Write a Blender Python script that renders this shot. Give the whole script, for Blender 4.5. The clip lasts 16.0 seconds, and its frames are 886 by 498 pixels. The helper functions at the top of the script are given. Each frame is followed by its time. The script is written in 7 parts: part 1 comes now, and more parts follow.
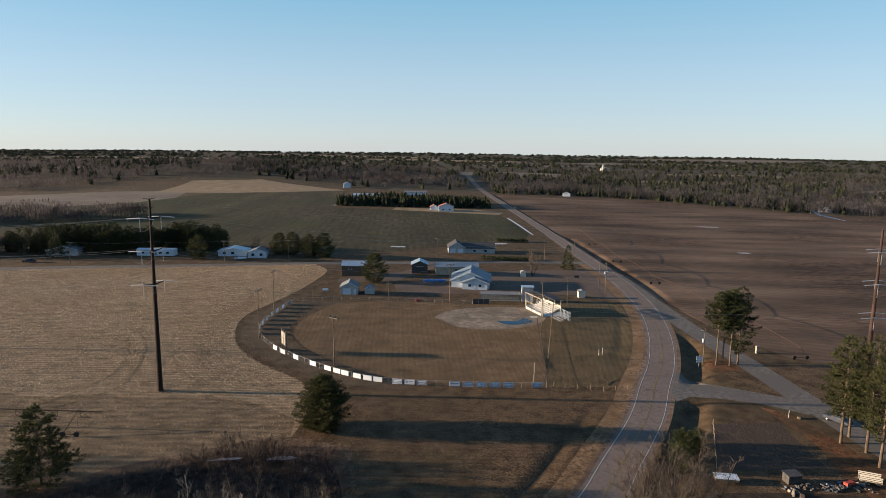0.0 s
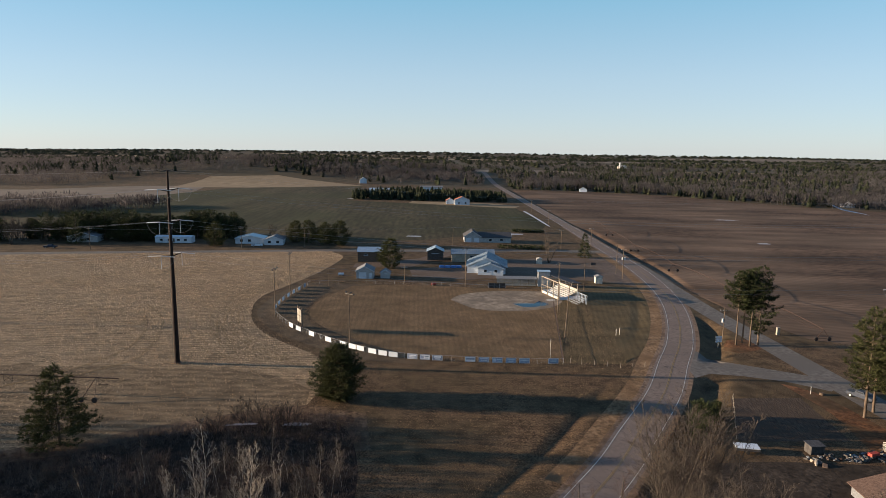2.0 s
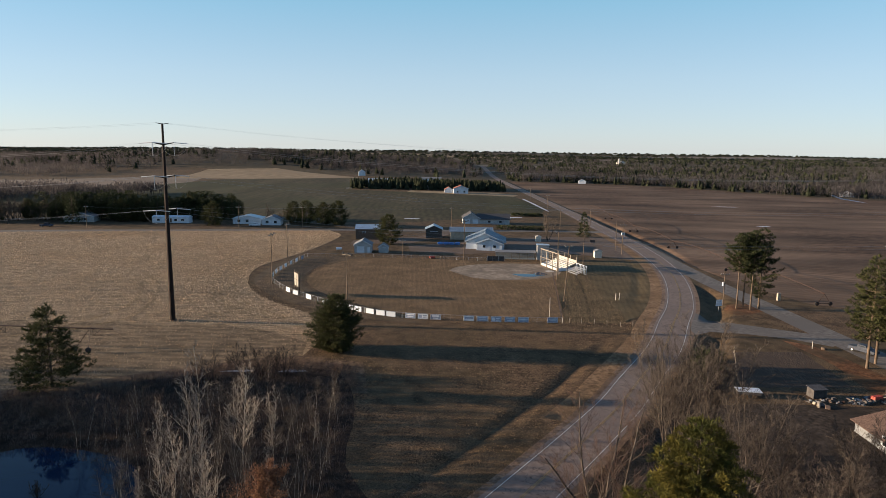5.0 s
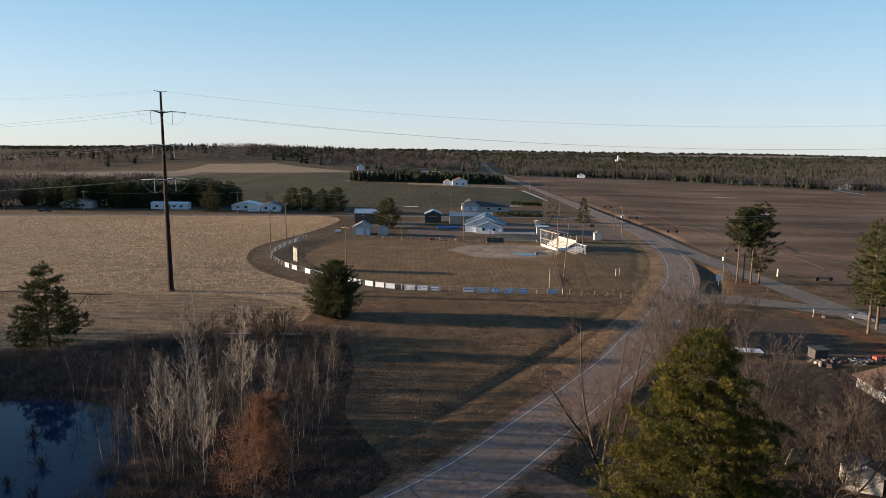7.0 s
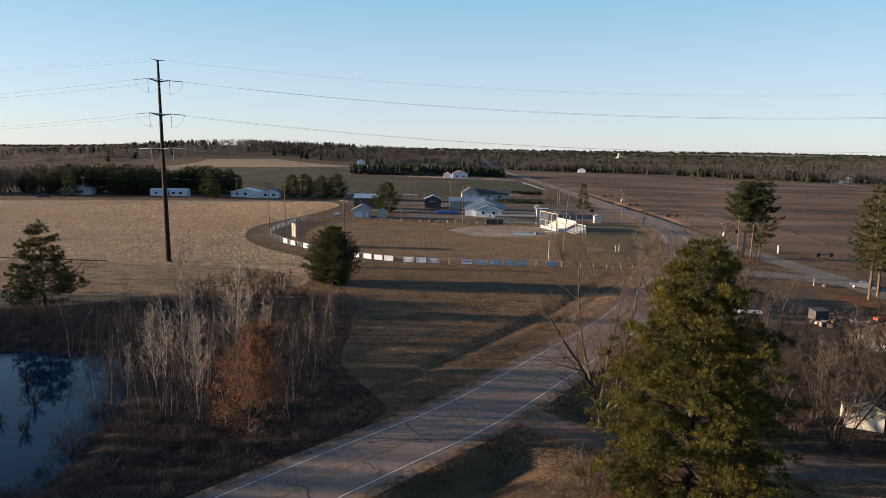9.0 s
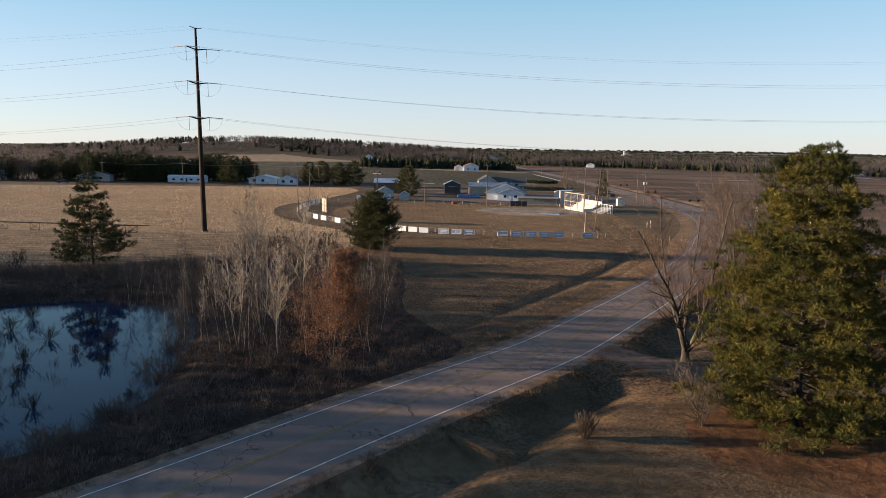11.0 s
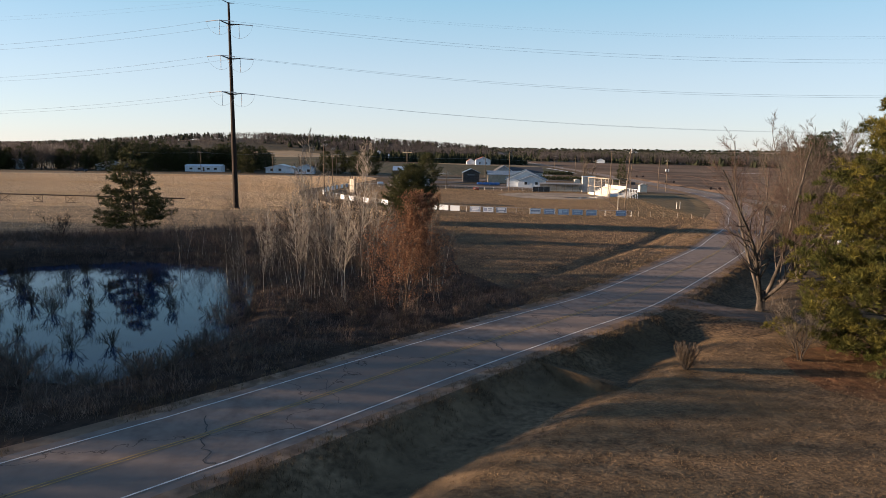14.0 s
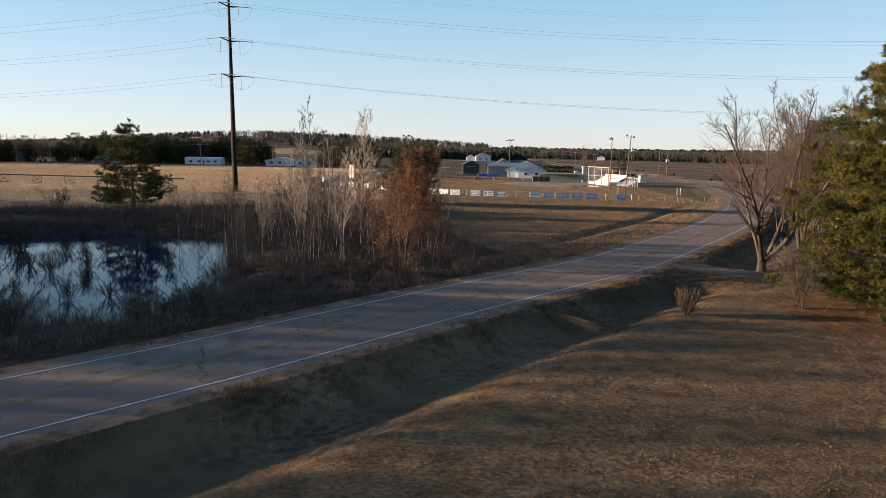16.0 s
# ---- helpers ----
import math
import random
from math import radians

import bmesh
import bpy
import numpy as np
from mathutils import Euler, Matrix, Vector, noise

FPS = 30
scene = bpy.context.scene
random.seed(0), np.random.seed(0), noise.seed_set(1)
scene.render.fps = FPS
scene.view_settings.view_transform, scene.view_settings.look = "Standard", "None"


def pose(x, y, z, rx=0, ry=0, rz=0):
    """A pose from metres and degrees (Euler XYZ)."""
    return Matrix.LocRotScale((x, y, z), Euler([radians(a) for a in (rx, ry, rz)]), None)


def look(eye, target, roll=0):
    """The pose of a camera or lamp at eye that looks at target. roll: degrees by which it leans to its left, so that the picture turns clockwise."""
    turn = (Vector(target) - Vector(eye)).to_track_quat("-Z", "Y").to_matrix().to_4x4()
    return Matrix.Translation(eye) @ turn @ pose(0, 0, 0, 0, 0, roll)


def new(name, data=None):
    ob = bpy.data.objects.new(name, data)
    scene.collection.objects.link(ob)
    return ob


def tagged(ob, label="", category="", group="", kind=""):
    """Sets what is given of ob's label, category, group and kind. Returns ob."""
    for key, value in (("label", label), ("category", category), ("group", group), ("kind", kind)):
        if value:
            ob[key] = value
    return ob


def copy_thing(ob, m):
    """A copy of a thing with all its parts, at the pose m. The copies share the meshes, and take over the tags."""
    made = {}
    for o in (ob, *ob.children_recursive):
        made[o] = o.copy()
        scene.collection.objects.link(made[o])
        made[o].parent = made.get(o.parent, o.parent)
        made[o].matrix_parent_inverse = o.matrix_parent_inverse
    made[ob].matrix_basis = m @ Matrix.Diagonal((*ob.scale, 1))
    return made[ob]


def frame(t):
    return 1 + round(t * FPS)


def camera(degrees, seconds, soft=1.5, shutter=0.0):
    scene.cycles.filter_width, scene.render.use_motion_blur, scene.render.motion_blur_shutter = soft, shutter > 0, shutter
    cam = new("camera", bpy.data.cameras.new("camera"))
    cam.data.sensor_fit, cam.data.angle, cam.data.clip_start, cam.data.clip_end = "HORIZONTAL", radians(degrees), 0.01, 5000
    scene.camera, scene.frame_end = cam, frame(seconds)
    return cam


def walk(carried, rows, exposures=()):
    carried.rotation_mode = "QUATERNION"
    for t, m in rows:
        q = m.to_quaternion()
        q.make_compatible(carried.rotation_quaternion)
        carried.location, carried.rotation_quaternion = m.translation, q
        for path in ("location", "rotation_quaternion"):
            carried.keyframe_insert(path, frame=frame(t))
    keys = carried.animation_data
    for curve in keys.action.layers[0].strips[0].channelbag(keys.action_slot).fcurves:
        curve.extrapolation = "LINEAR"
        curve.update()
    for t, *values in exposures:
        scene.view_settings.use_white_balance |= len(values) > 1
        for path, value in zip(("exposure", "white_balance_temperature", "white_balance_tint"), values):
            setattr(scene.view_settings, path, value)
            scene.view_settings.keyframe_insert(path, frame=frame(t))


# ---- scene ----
# ---------------------------------------------------------------- camera
cam = camera(68.9, 16.0, soft=0.75)
# seconds, x, y, z, yaw, pitch, roll
ROWS = [
    (0.0, -0.00, 0.00, 56.01, -0.00, -8.90, 0.72),
    (0.5, -0.02, -0.07, 54.98, 0.70, -8.89, 0.72),
    (1.0, 0.08, -0.07, 53.33, 1.17, -8.89, 0.72),
    (1.5, 0.04, -0.15, 51.58, 1.39, -8.89, 0.71),
    (2.0, 0.03, -0.25, 49.88, 1.41, -8.89, 0.71),
    (2.5, 0.05, -0.31, 48.23, 1.42, -8.89, 0.72),
    (3.0, 0.15, -0.33, 46.56, 1.41, -8.90, 0.73),
    (3.5, 0.32, -0.34, 44.87, 1.42, -8.90, 0.73),
    (4.0, 0.30, -0.33, 43.21, 1.38, -8.90, 0.73),
    (6.5, 0.28, -0.66, 34.99, 1.24, -8.91, 0.72),
    (7.0, 0.28, -0.84, 33.28, 1.22, -8.92, 0.72),
    (7.5, 0.31, -0.91, 31.67, 1.22, -8.92, 0.71),
    (8.0, 1.00, -0.90, 29.88, 1.23, -8.92, 0.71),
    (8.5, 1.16, -1.00, 28.31, 1.25, -8.92, 0.71),
    (11.0, -6.81, -1.64, 19.88, 1.48, -8.89, 0.73),
    (11.5, -9.76, -1.56, 18.24, 1.59, -8.88, 0.72),
    (12.0, -11.95, -1.65, 16.33, 1.71, -8.90, 0.71),
    (12.5, -12.69, -1.66, 14.66, 1.78, -8.89, 0.72),
    (13.0, -12.83, -1.59, 13.63, 1.84, -8.91, 0.73),
    (13.5, -12.94, -1.60, 13.73, 1.87, -8.93, 0.73),
    (14.0, -13.01, -1.56, 14.65, 1.89, -8.91, 0.73),
    (14.5, -13.01, -1.53, 14.77, 1.90, -8.89, 0.73),
    (15.0, -12.99, -1.75, 13.82, 1.90, -8.88, 0.71),
    (15.5, -12.90, -1.78, 12.52, 1.94, -8.88, 0.72),
    (16.0, -12.88, -1.84, 10.88, 1.91, -8.88, 0.72),
]
walk(cam, [(t, pose(x, y, z, 90 + pitch, 0, yaw) @ pose(0, 0, 0, 0, 0, roll)) for t, x, y, z, yaw, pitch, roll in ROWS],
     exposures=[(0.0, 1.54, 6450, 10), (8.0, 1.66, 6600, 13), (12.5, 1.76, 6900, 16), (16.0, 1.78, 6950, 16)])

# ---------------------------------------------------------------- sky and sun
SUN_EL, SUN_AZ = 8.8, 180.5          # degrees; azimuth counted from +x towards +y
world = bpy.data.worlds.new("world")
scene.world = world
world.use_nodes = True
wn = world.node_tree.nodes
sky = wn.new("ShaderNodeTexSky")
sky.sky_type = "NISHITA"
sky.sun_disc = False
sky.sun_elevation = radians(SUN_EL)
sky.sun_rotation = radians(90 - SUN_AZ)
sky.altitude = 300
sky.air_density, sky.dust_density, sky.ozone_density = 0.8, 0.3, 3.0
wn["Background"].inputs[1].default_value = 0.070
# thin haze over the clear sky: pale at the horizon, blue above
geo = wn.new("ShaderNodeTexCoord")
sep = wn.new("ShaderNodeSeparateXYZ")
haze = wn.new("ShaderNodeValToRGB")
stops = ((0.0, (3.3, 3.52, 3.75)), (0.10, (2.65, 3.38, 3.8)), (0.22, (1.45, 2.95, 3.75)), (0.5, (0.78, 1.64, 2.75)), (1.0, (0.60, 1.12, 2.3)))
for k, (p, c) in enumerate(stops):
    e_ = haze.color_ramp.elements[k] if k < 2 else haze.color_ramp.elements.new(p)
    e_.position, e_.color = p, (*(v / 4 for v in c), 1)
gain = wn.new("ShaderNodeVectorMath")
gain.operation = "SCALE"
gain.inputs["Scale"].default_value = 4.0
mix = wn.new("ShaderNodeMix")
mix.data_type = "RGBA"
mix.inputs["Factor"].default_value = 0.68
world.node_tree.links.new(geo.outputs["Generated"], sep.inputs[0])
world.node_tree.links.new(sep.outputs["Z"], haze.inputs[0])
world.node_tree.links.new(haze.outputs[0], gain.inputs[0])
world.node_tree.links.new(sky.outputs[0], mix.inputs["A"])
world.node_tree.links.new(gain.outputs[0], mix.inputs["B"])
world.node_tree.links.new(mix.outputs["Result"], wn["Background"].inputs[0])
sun_data = bpy.data.lights.new("sun", "SUN")
sun_data.energy, sun_data.angle, sun_data.color = 5.0, radians(0.6), (1.0, 0.765, 0.53)
sun = new("sun", sun_data)
sd = Vector((math.cos(radians(SUN_AZ)) * math.cos(radians(SUN_EL)), math.sin(radians(SUN_AZ)) * math.cos(radians(SUN_EL)), math.sin(radians(SUN_EL))))
sun.matrix_world = look(sd * 300, (0, 0, 0))

# ---------------------------------------------------------------- materials
MATS = {}


def mat(name, c1, c2, scale=1.0, rough=0.9, bump=0.3, big=None, big_scale=0.02, metal=0.0, stretch=(1, 1, 1), rand=0.0, bump_scale=None, detail=6, spec=0.3, island=0.0, trans=0.0, bias=(0.35, 0.65), turn=0.0, mid=None):
    """Two-scale procedural material in world metres: grain between c1 and c2, a slow drift towards big."""
    if name in MATS:
        return MATS[name]
    m = bpy.data.materials.new(name)
    m.use_nodes = True
    n, l = m.node_tree.nodes, m.node_tree.links
    b = n["Principled BSDF"]
    tc = n.new("ShaderNodeNewGeometry")
    mp = n.new("ShaderNodeMapping")
    mp.inputs["Scale"].default_value = stretch
    mp.inputs["Rotation"].default_value = (0, 0, radians(turn))
    l.new(tc.outputs["Position"], mp.inputs["Vector"])
    no = n.new("ShaderNodeTexNoise")
    no.inputs["Scale"].default_value, no.inputs["Detail"].default_value = scale, detail
    l.new(mp.outputs[0], no.inputs["Vector"])
    rmp = n.new("ShaderNodeValToRGB")
    rmp.color_ramp.elements[0].position, rmp.color_ramp.elements[1].position = bias
    rmp.color_ramp.elements[0].color, rmp.color_ramp.elements[1].color = (*c1, 1), (*c2, 1)
    l.new(no.outputs["Fac"], rmp.inputs[0])
    col = rmp.outputs[0]
    if big:
        n2 = n.new("ShaderNodeTexNoise")
        n2.inputs["Scale"].default_value, n2.inputs["Detail"].default_value = big_scale, 5
        l.new(tc.outputs["Position"], n2.inputs["Vector"])
        r2 = n.new("ShaderNodeMapRange")
        r2.inputs["From Min"].default_value, r2.inputs["From Max"].default_value = 0.42, 0.62
        l.new(n2.outputs["Fac"], r2.inputs["Value"])
        mx = n.new("ShaderNodeMix")
        mx.data_type = "RGBA"
        l.new(r2.outputs[0], mx.inputs["Factor"])
        l.new(col, mx.inputs["A"])
        mx.inputs["B"].default_value = (*big, 1)
        col = mx.outputs["Result"]
    if mid:
        n4 = n.new("ShaderNodeTexNoise")
        n4.inputs["Scale"].default_value, n4.inputs["Detail"].default_value = mid[0], 7
        l.new(mp.outputs[0], n4.inputs["Vector"])
        r4 = n.new("ShaderNodeMapRange")
        r4.inputs["From Min"].default_value, r4.inputs["From Max"].default_value = 0.3, 0.7
        r4.inputs["To Min"].default_value, r4.inputs["To Max"].default_value = 1 - mid[1], 1 + mid[1]
        l.new(n4.outputs["Fac"], r4.inputs["Value"])
        h4 = n.new("ShaderNodeHueSaturation")
        l.new(r4.outputs[0], h4.inputs["Value"])
        l.new(col, h4.inputs["Color"])
        col = h4.outputs["Color"]
    if rand or island:
        hs = n.new("ShaderNodeHueSaturation")
        src = n.new("ShaderNodeObjectInfo").outputs["Random"] if rand else tc.outputs["Random Per Island"]
        amount = rand or island
        r3 = n.new("ShaderNodeMapRange")
        r3.inputs["To Min"].default_value, r3.inputs["To Max"].default_value = 1 - amount, 1 + amount
        l.new(src, r3.inputs["Value"])
        l.new(r3.outputs[0], hs.inputs["Value"])
        l.new(col, hs.inputs["Color"])
        col = hs.outputs["Color"]
    l.new(col, b.inputs["Base Color"])
    b.inputs["Roughness"].default_value = rough
    b.inputs["Metallic"].default_value = metal
    b.inputs["Specular IOR Level"].default_value = spec
    if bump:
        bp = n.new("ShaderNodeBump")
        bp.inputs["Strength"].default_value = min(bump, 1.0)
        bp.inputs["Distance"].default_value = bump * 0.2 if bump_scale is None else bump_scale
        l.new(no.outputs["Fac"], bp.inputs["Height"])
        l.new(bp.outputs[0], b.inputs["Normal"])
    if trans:
        tr = n.new("ShaderNodeBsdfTranslucent")
        l.new(col, tr.inputs["Color"])
        ms = n.new("ShaderNodeMixShader")
        ms.inputs[0].default_value = trans
        l.new(b.outputs[0], ms.inputs[1])
        l.new(tr.outputs[0], ms.inputs[2])
        l.new(ms.outputs[0], n["Material Output"].inputs["Surface"])
    MATS[name] = m
    return m


def stripes(m, size, turn, amount, distort=1.5, centre=None):
    """Mowing or drill lines: soft bands of size metres, straight along one heading or round a centre."""
    n, l = m.node_tree.nodes, m.node_tree.links
    b = n["Principled BSDF"]
    old = b.inputs["Base Color"].links[0].from_socket
    g = n.new("ShaderNodeNewGeometry")
    mp = n.new("ShaderNodeMapping")
    mp.vector_type = "TEXTURE"
    mp.inputs["Rotation"].default_value = (0, 0, radians(turn))
    if centre:
        mp.inputs["Location"].default_value = (*centre, 0)
    w = n.new("ShaderNodeTexWave")
    w.wave_type = "RINGS" if centre else "BANDS"
    if centre:
        w.rings_direction = "Z"
    w.inputs["Scale"].default_value = 0.314 / size
    w.inputs["Distortion"].default_value, w.inputs["Detail"].default_value, w.inputs["Detail Scale"].default_value = distort, 3, 0.6
    l.new(g.outputs["Position"], mp.inputs["Vector"])
    l.new(mp.outputs[0], w.inputs["Vector"])
    r = n.new("ShaderNodeMapRange")
    r.inputs["To Min"].default_value, r.inputs["To Max"].default_value = 1 - amount, 1 + amount
    l.new(w.outputs["Fac"], r.inputs["Value"])
    h = n.new("ShaderNodeHueSaturation")
    l.new(r.outputs[0], h.inputs["Value"])
    l.new(old, h.inputs["Color"])
    l.new(h.outputs["Color"], b.inputs["Base Color"])
    return m


GRASS = mat("dry_grass", (0.040, 0.026, 0.015), (0.132, 0.085, 0.049), 3.2, 0.95, 0.8, (0.067, 0.047, 0.026), 0.035, spec=0.1, detail=10, mid=(0.30, 0.4), bump_scale=0.09, bias=(0.38, 0.62))
LAWN = mat("mown_grass", (0.080, 0.051, 0.029), (0.152, 0.098, 0.054), 5.0, 0.95, 0.7, (0.097, 0.065, 0.035), 0.08, spec=0.1, detail=12, stretch=(0.8, 1.2, 1), mid=(0.9, 0.4), bump_scale=0.10, bias=(0.38, 0.62))
OUTFIELD = stripes(mat("outfield_grass", (0.090, 0.058, 0.032), (0.188, 0.123, 0.068), 4.0, 0.95, 0.7, (0.115, 0.076, 0.041), 0.06, spec=0.1, detail=12, mid=(0.2, 0.25), bump_scale=0.06, bias=(0.36, 0.64)), 1.5, 4, 0.08, 2.0)
SIDELAWN = stripes(mat("side_lawn_grass", (0.058, 0.044, 0.023), (0.138, 0.098, 0.052), 4.0, 0.95, 0.7, (0.086, 0.062, 0.032), 0.06, spec=0.1, detail=12, mid=(0.2, 0.25), bump_scale=0.06, bias=(0.36, 0.64)), 1.6, -8, 0.09, 1.2)
WORNGRASS = mat("worn_grass", (0.050, 0.037, 0.025), (0.118, 0.086, 0.056), 3.0, 0.95, 0.6, (0.075, 0.056, 0.037), 0.08, spec=0.1, mid=(0.3, 0.3))
WEEDS = mat("matted_weeds", (0.052, 0.034, 0.022), (0.140, 0.094, 0.060), 1.6, 0.95, 0.8, (0.080, 0.053, 0.034), 0.08, spec=0.1, detail=10, mid=(0.4, 0.4), bump_scale=0.12)
VERGE = mat("dry_verge_grass", (0.105, 0.064, 0.035), (0.240, 0.152, 0.086), 1.4, 0.95, 0.6, (0.150, 0.092, 0.050), 0.06, spec=0.1, mid=(0.25, 0.3), bump_scale=0.06)
SHOULDER = mat("gravel_shoulder", (0.088, 0.058, 0.040), (0.225, 0.155, 0.108), 1.6, 0.95, 0.4, (0.130, 0.084, 0.056), 0.12, spec=0.15, mid=(0.5, 0.25))
STUBBLE = stripes(mat("corn_stubble", (0.098, 0.069, 0.041), (0.357, 0.260, 0.160), 2.6, 0.95, 1.0, (0.204, 0.147, 0.089), 0.02, stretch=(0.7, 1.5, 1), spec=0.1, detail=10, turn=-6, mid=(0.35, 0.35), bump_scale=0.10, bias=(0.38, 0.64)), 1.6, 92, 0.17, 2.0)
# cut margin's own duller brown, darkened further for shade on the near field
HEADLAND = stripes(mat("cut_margin_shaded", (0.068, 0.047, 0.028), (0.235, 0.168, 0.102), 2.6, 0.95, 0.9, (0.128, 0.091, 0.055), 0.03, stretch=(0.7, 1.5, 1), spec=0.1, detail=10, turn=-6, mid=(0.35, 0.4), bump_scale=0.10, bias=(0.38, 0.64)), 2.4, 92, 0.14, 2.5)
DITCHGRASS = mat("ditch_bank_grass", (0.062, 0.042, 0.025), (0.165, 0.110, 0.066), 2.2, 0.95, 0.8, (0.098, 0.066, 0.038), 0.10, spec=0.1, detail=10, mid=(0.4, 0.4), bump_scale=0.09)
GREENFIELD = stripes(mat("winter_crop", (0.029, 0.026, 0.014), (0.066, 0.053, 0.030), 0.30, 0.95, 0.4, (0.034, 0.035, 0.015), 0.006, spec=0.1, stretch=(1.4, 0.25, 1), mid=(0.03, 0.3)), 4.5, 4, 0.08, 1.5)
SOIL = stripes(mat("tilled_soil", (0.040, 0.025, 0.016), (0.108, 0.068, 0.045), 0.8, 0.95, 0.9, (0.115, 0.077, 0.052), 0.012, stretch=(0.3, 1.3, 1), turn=20, spec=0.1, detail=10, mid=(0.04, 0.5), bump_scale=0.18, bias=(0.38, 0.62)), 3.6, 70, 0.09, 4.0)
TANFIELD = mat("hay_field", (0.162, 0.119, 0.072), (0.255, 0.191, 0.119), 0.1, 0.95, 0.3, (0.204, 0.153, 0.098), 0.01, spec=0.1)
GREYFIELD = mat("fallow_field", (0.098, 0.076, 0.060), (0.153, 0.123, 0.098), 0.1, 0.95, 0.3, (0.162, 0.132, 0.102), 0.01, spec=0.1)
CLAY = mat("infield_clay", (0.170, 0.129, 0.092), (0.255, 0.200, 0.146), 0.8, 0.9, 0.2, (0.149, 0.115, 0.083), 0.12, spec=0.2, mid=(0.4, 0.2))
GRAVEL = mat("gravel", (0.068, 0.048, 0.038), (0.132, 0.097, 0.077), 1.1, 0.95, 0.4, (0.084, 0.059, 0.043), 0.08, spec=0.2)
GARDEN = mat("garden_soil", (0.038, 0.028, 0.021), (0.090, 0.066, 0.050), 2.2, 0.95, 0.8, (0.056, 0.041, 0.031), 0.2, stretch=(1.8, 0.35, 1), spec=0.1)
NEEDLES = mat("pine_needle_litter", (0.072, 0.034, 0.017), (0.162, 0.076, 0.037), 1.6, 0.95, 0.6, (0.072, 0.044, 0.024), 0.15, spec=0.1, mid=(0.5, 0.3))
# near-black brown: the shade between the brush stems is put into the floor colour
MARSH = mat("marsh_floor_shaded", (0.012, 0.007, 0.006), (0.042, 0.025, 0.016), 1.6, 0.95, 0.6, (0.023, 0.014, 0.009), 0.15, spec=0.15, mid=(0.4, 0.4))
WOODFLOOR = mat("wood_floor", (0.038, 0.031, 0.020), (0.085, 0.068, 0.044), 0.12, 0.95, 0.4, (0.064, 0.051, 0.032), 0.012, spec=0.1)
ASPHALT2 = mat("old_asphalt", (0.092, 0.081, 0.072), (0.152, 0.137, 0.122), 0.9, 0.92, 0.15, (0.108, 0.096, 0.085), 0.08, spec=0.15)
BARK = mat("bark", (0.045, 0.033, 0.025), (0.13, 0.10, 0.078), 5.0, 0.95, 0.6, stretch=(1, 1, 0.25), spec=0.1)
BARK_RED = mat("red_pine_bark", (0.054, 0.040, 0.029), (0.134, 0.102, 0.078), 3.0, 0.95, 0.6, stretch=(1, 1, 0.3), spec=0.1)
BARK_GREY = mat("grey_bark", (0.033, 0.028, 0.024), (0.094, 0.080, 0.068), 4.0, 0.95, 0.5, stretch=(1, 1, 0.3), spec=0.1)
BARK_WHITE = mat("aspen_bark", (0.125, 0.110, 0.092), (0.345, 0.315, 0.275), 3.0, 0.9, 0.3, stretch=(1, 1, 0.6), spec=0.2)
BARK_BUD = mat("budding_twigs", (0.046, 0.030, 0.025), (0.105, 0.070, 0.057), 3.0, 0.95, 0.2, spec=0.1)
NEEDLE_Y = mat("yellow_green_needles", (0.022, 0.026, 0.007), (0.112, 0.094, 0.018), 0.9, 0.8, 0.0, (0.036, 0.042, 0.010), 0.35, island=0.35, spec=0.15, trans=0.25, mid=(0.8, 0.4))
NEEDLE_D = mat("dark_needles", (0.016, 0.022, 0.010), (0.045, 0.052, 0.020), 1.0, 0.8, 0.0, (0.028, 0.036, 0.013), 0.4, island=0.35, spec=0.15, trans=0.1)
LEAF_RUST = mat("rust_leaves", (0.092, 0.046, 0.027), (0.215, 0.115, 0.069), 2.0, 0.85, 0.0, island=0.45, spec=0.15, trans=0.25)
REED = mat("dead_reed", (0.056, 0.037, 0.022), (0.171, 0.122, 0.072), 1.0, 0.9, 0.0, (0.085, 0.058, 0.035), 0.2, island=0.4, spec=0.15, trans=0.2)
BRUSH = mat("bare_brush", (0.052, 0.037, 0.029), (0.190, 0.138, 0.112), 1.0, 0.95, 0.0, (0.092, 0.063, 0.050), 0.15, island=0.45, spec=0.1)
FARBARE = mat("far_bare_wood", (0.046, 0.042, 0.043), (0.108, 0.098, 0.097), 0.05, 0.95, 0.0, (0.060, 0.055, 0.057), 0.006, island=0.3, spec=0.1, mid=(0.008, 0.3), trans=0.5)
FARPINE = mat("far_conifer", (0.018, 0.024, 0.015), (0.046, 0.051, 0.028), 0.05, 0.95, 0.0, (0.024, 0.029, 0.018), 0.008, island=0.3, spec=0.1, trans=0.35)
# white paint; its blue tint is the shade on the front walls, put into the colour
WHITEPAINT = mat("white_paint_shade_tint", (0.43, 0.48, 0.54), (0.53, 0.58, 0.64), 1.5, 0.6, 0.05, (0.42, 0.47, 0.53), 0.4)
OFFWHITE = mat("weathered_white", (0.380, 0.358, 0.315), (0.526, 0.504, 0.453), 1.2, 0.7, 0.1, (0.424, 0.394, 0.337), 0.5)
LINEWHITE = mat("white_road_paint", (0.36, 0.355, 0.34), (0.56, 0.55, 0.53), 2.5, 0.7, 0.0)
LINEYELLOW = mat("yellow_road_paint", (0.204, 0.129, 0.032), (0.313, 0.211, 0.058), 2.5, 0.7, 0.0)
GREYMETAL = mat("galvanised_steel", (0.30, 0.31, 0.32), (0.44, 0.45, 0.46), 3.0, 0.45, 0.05, metal=0.7)
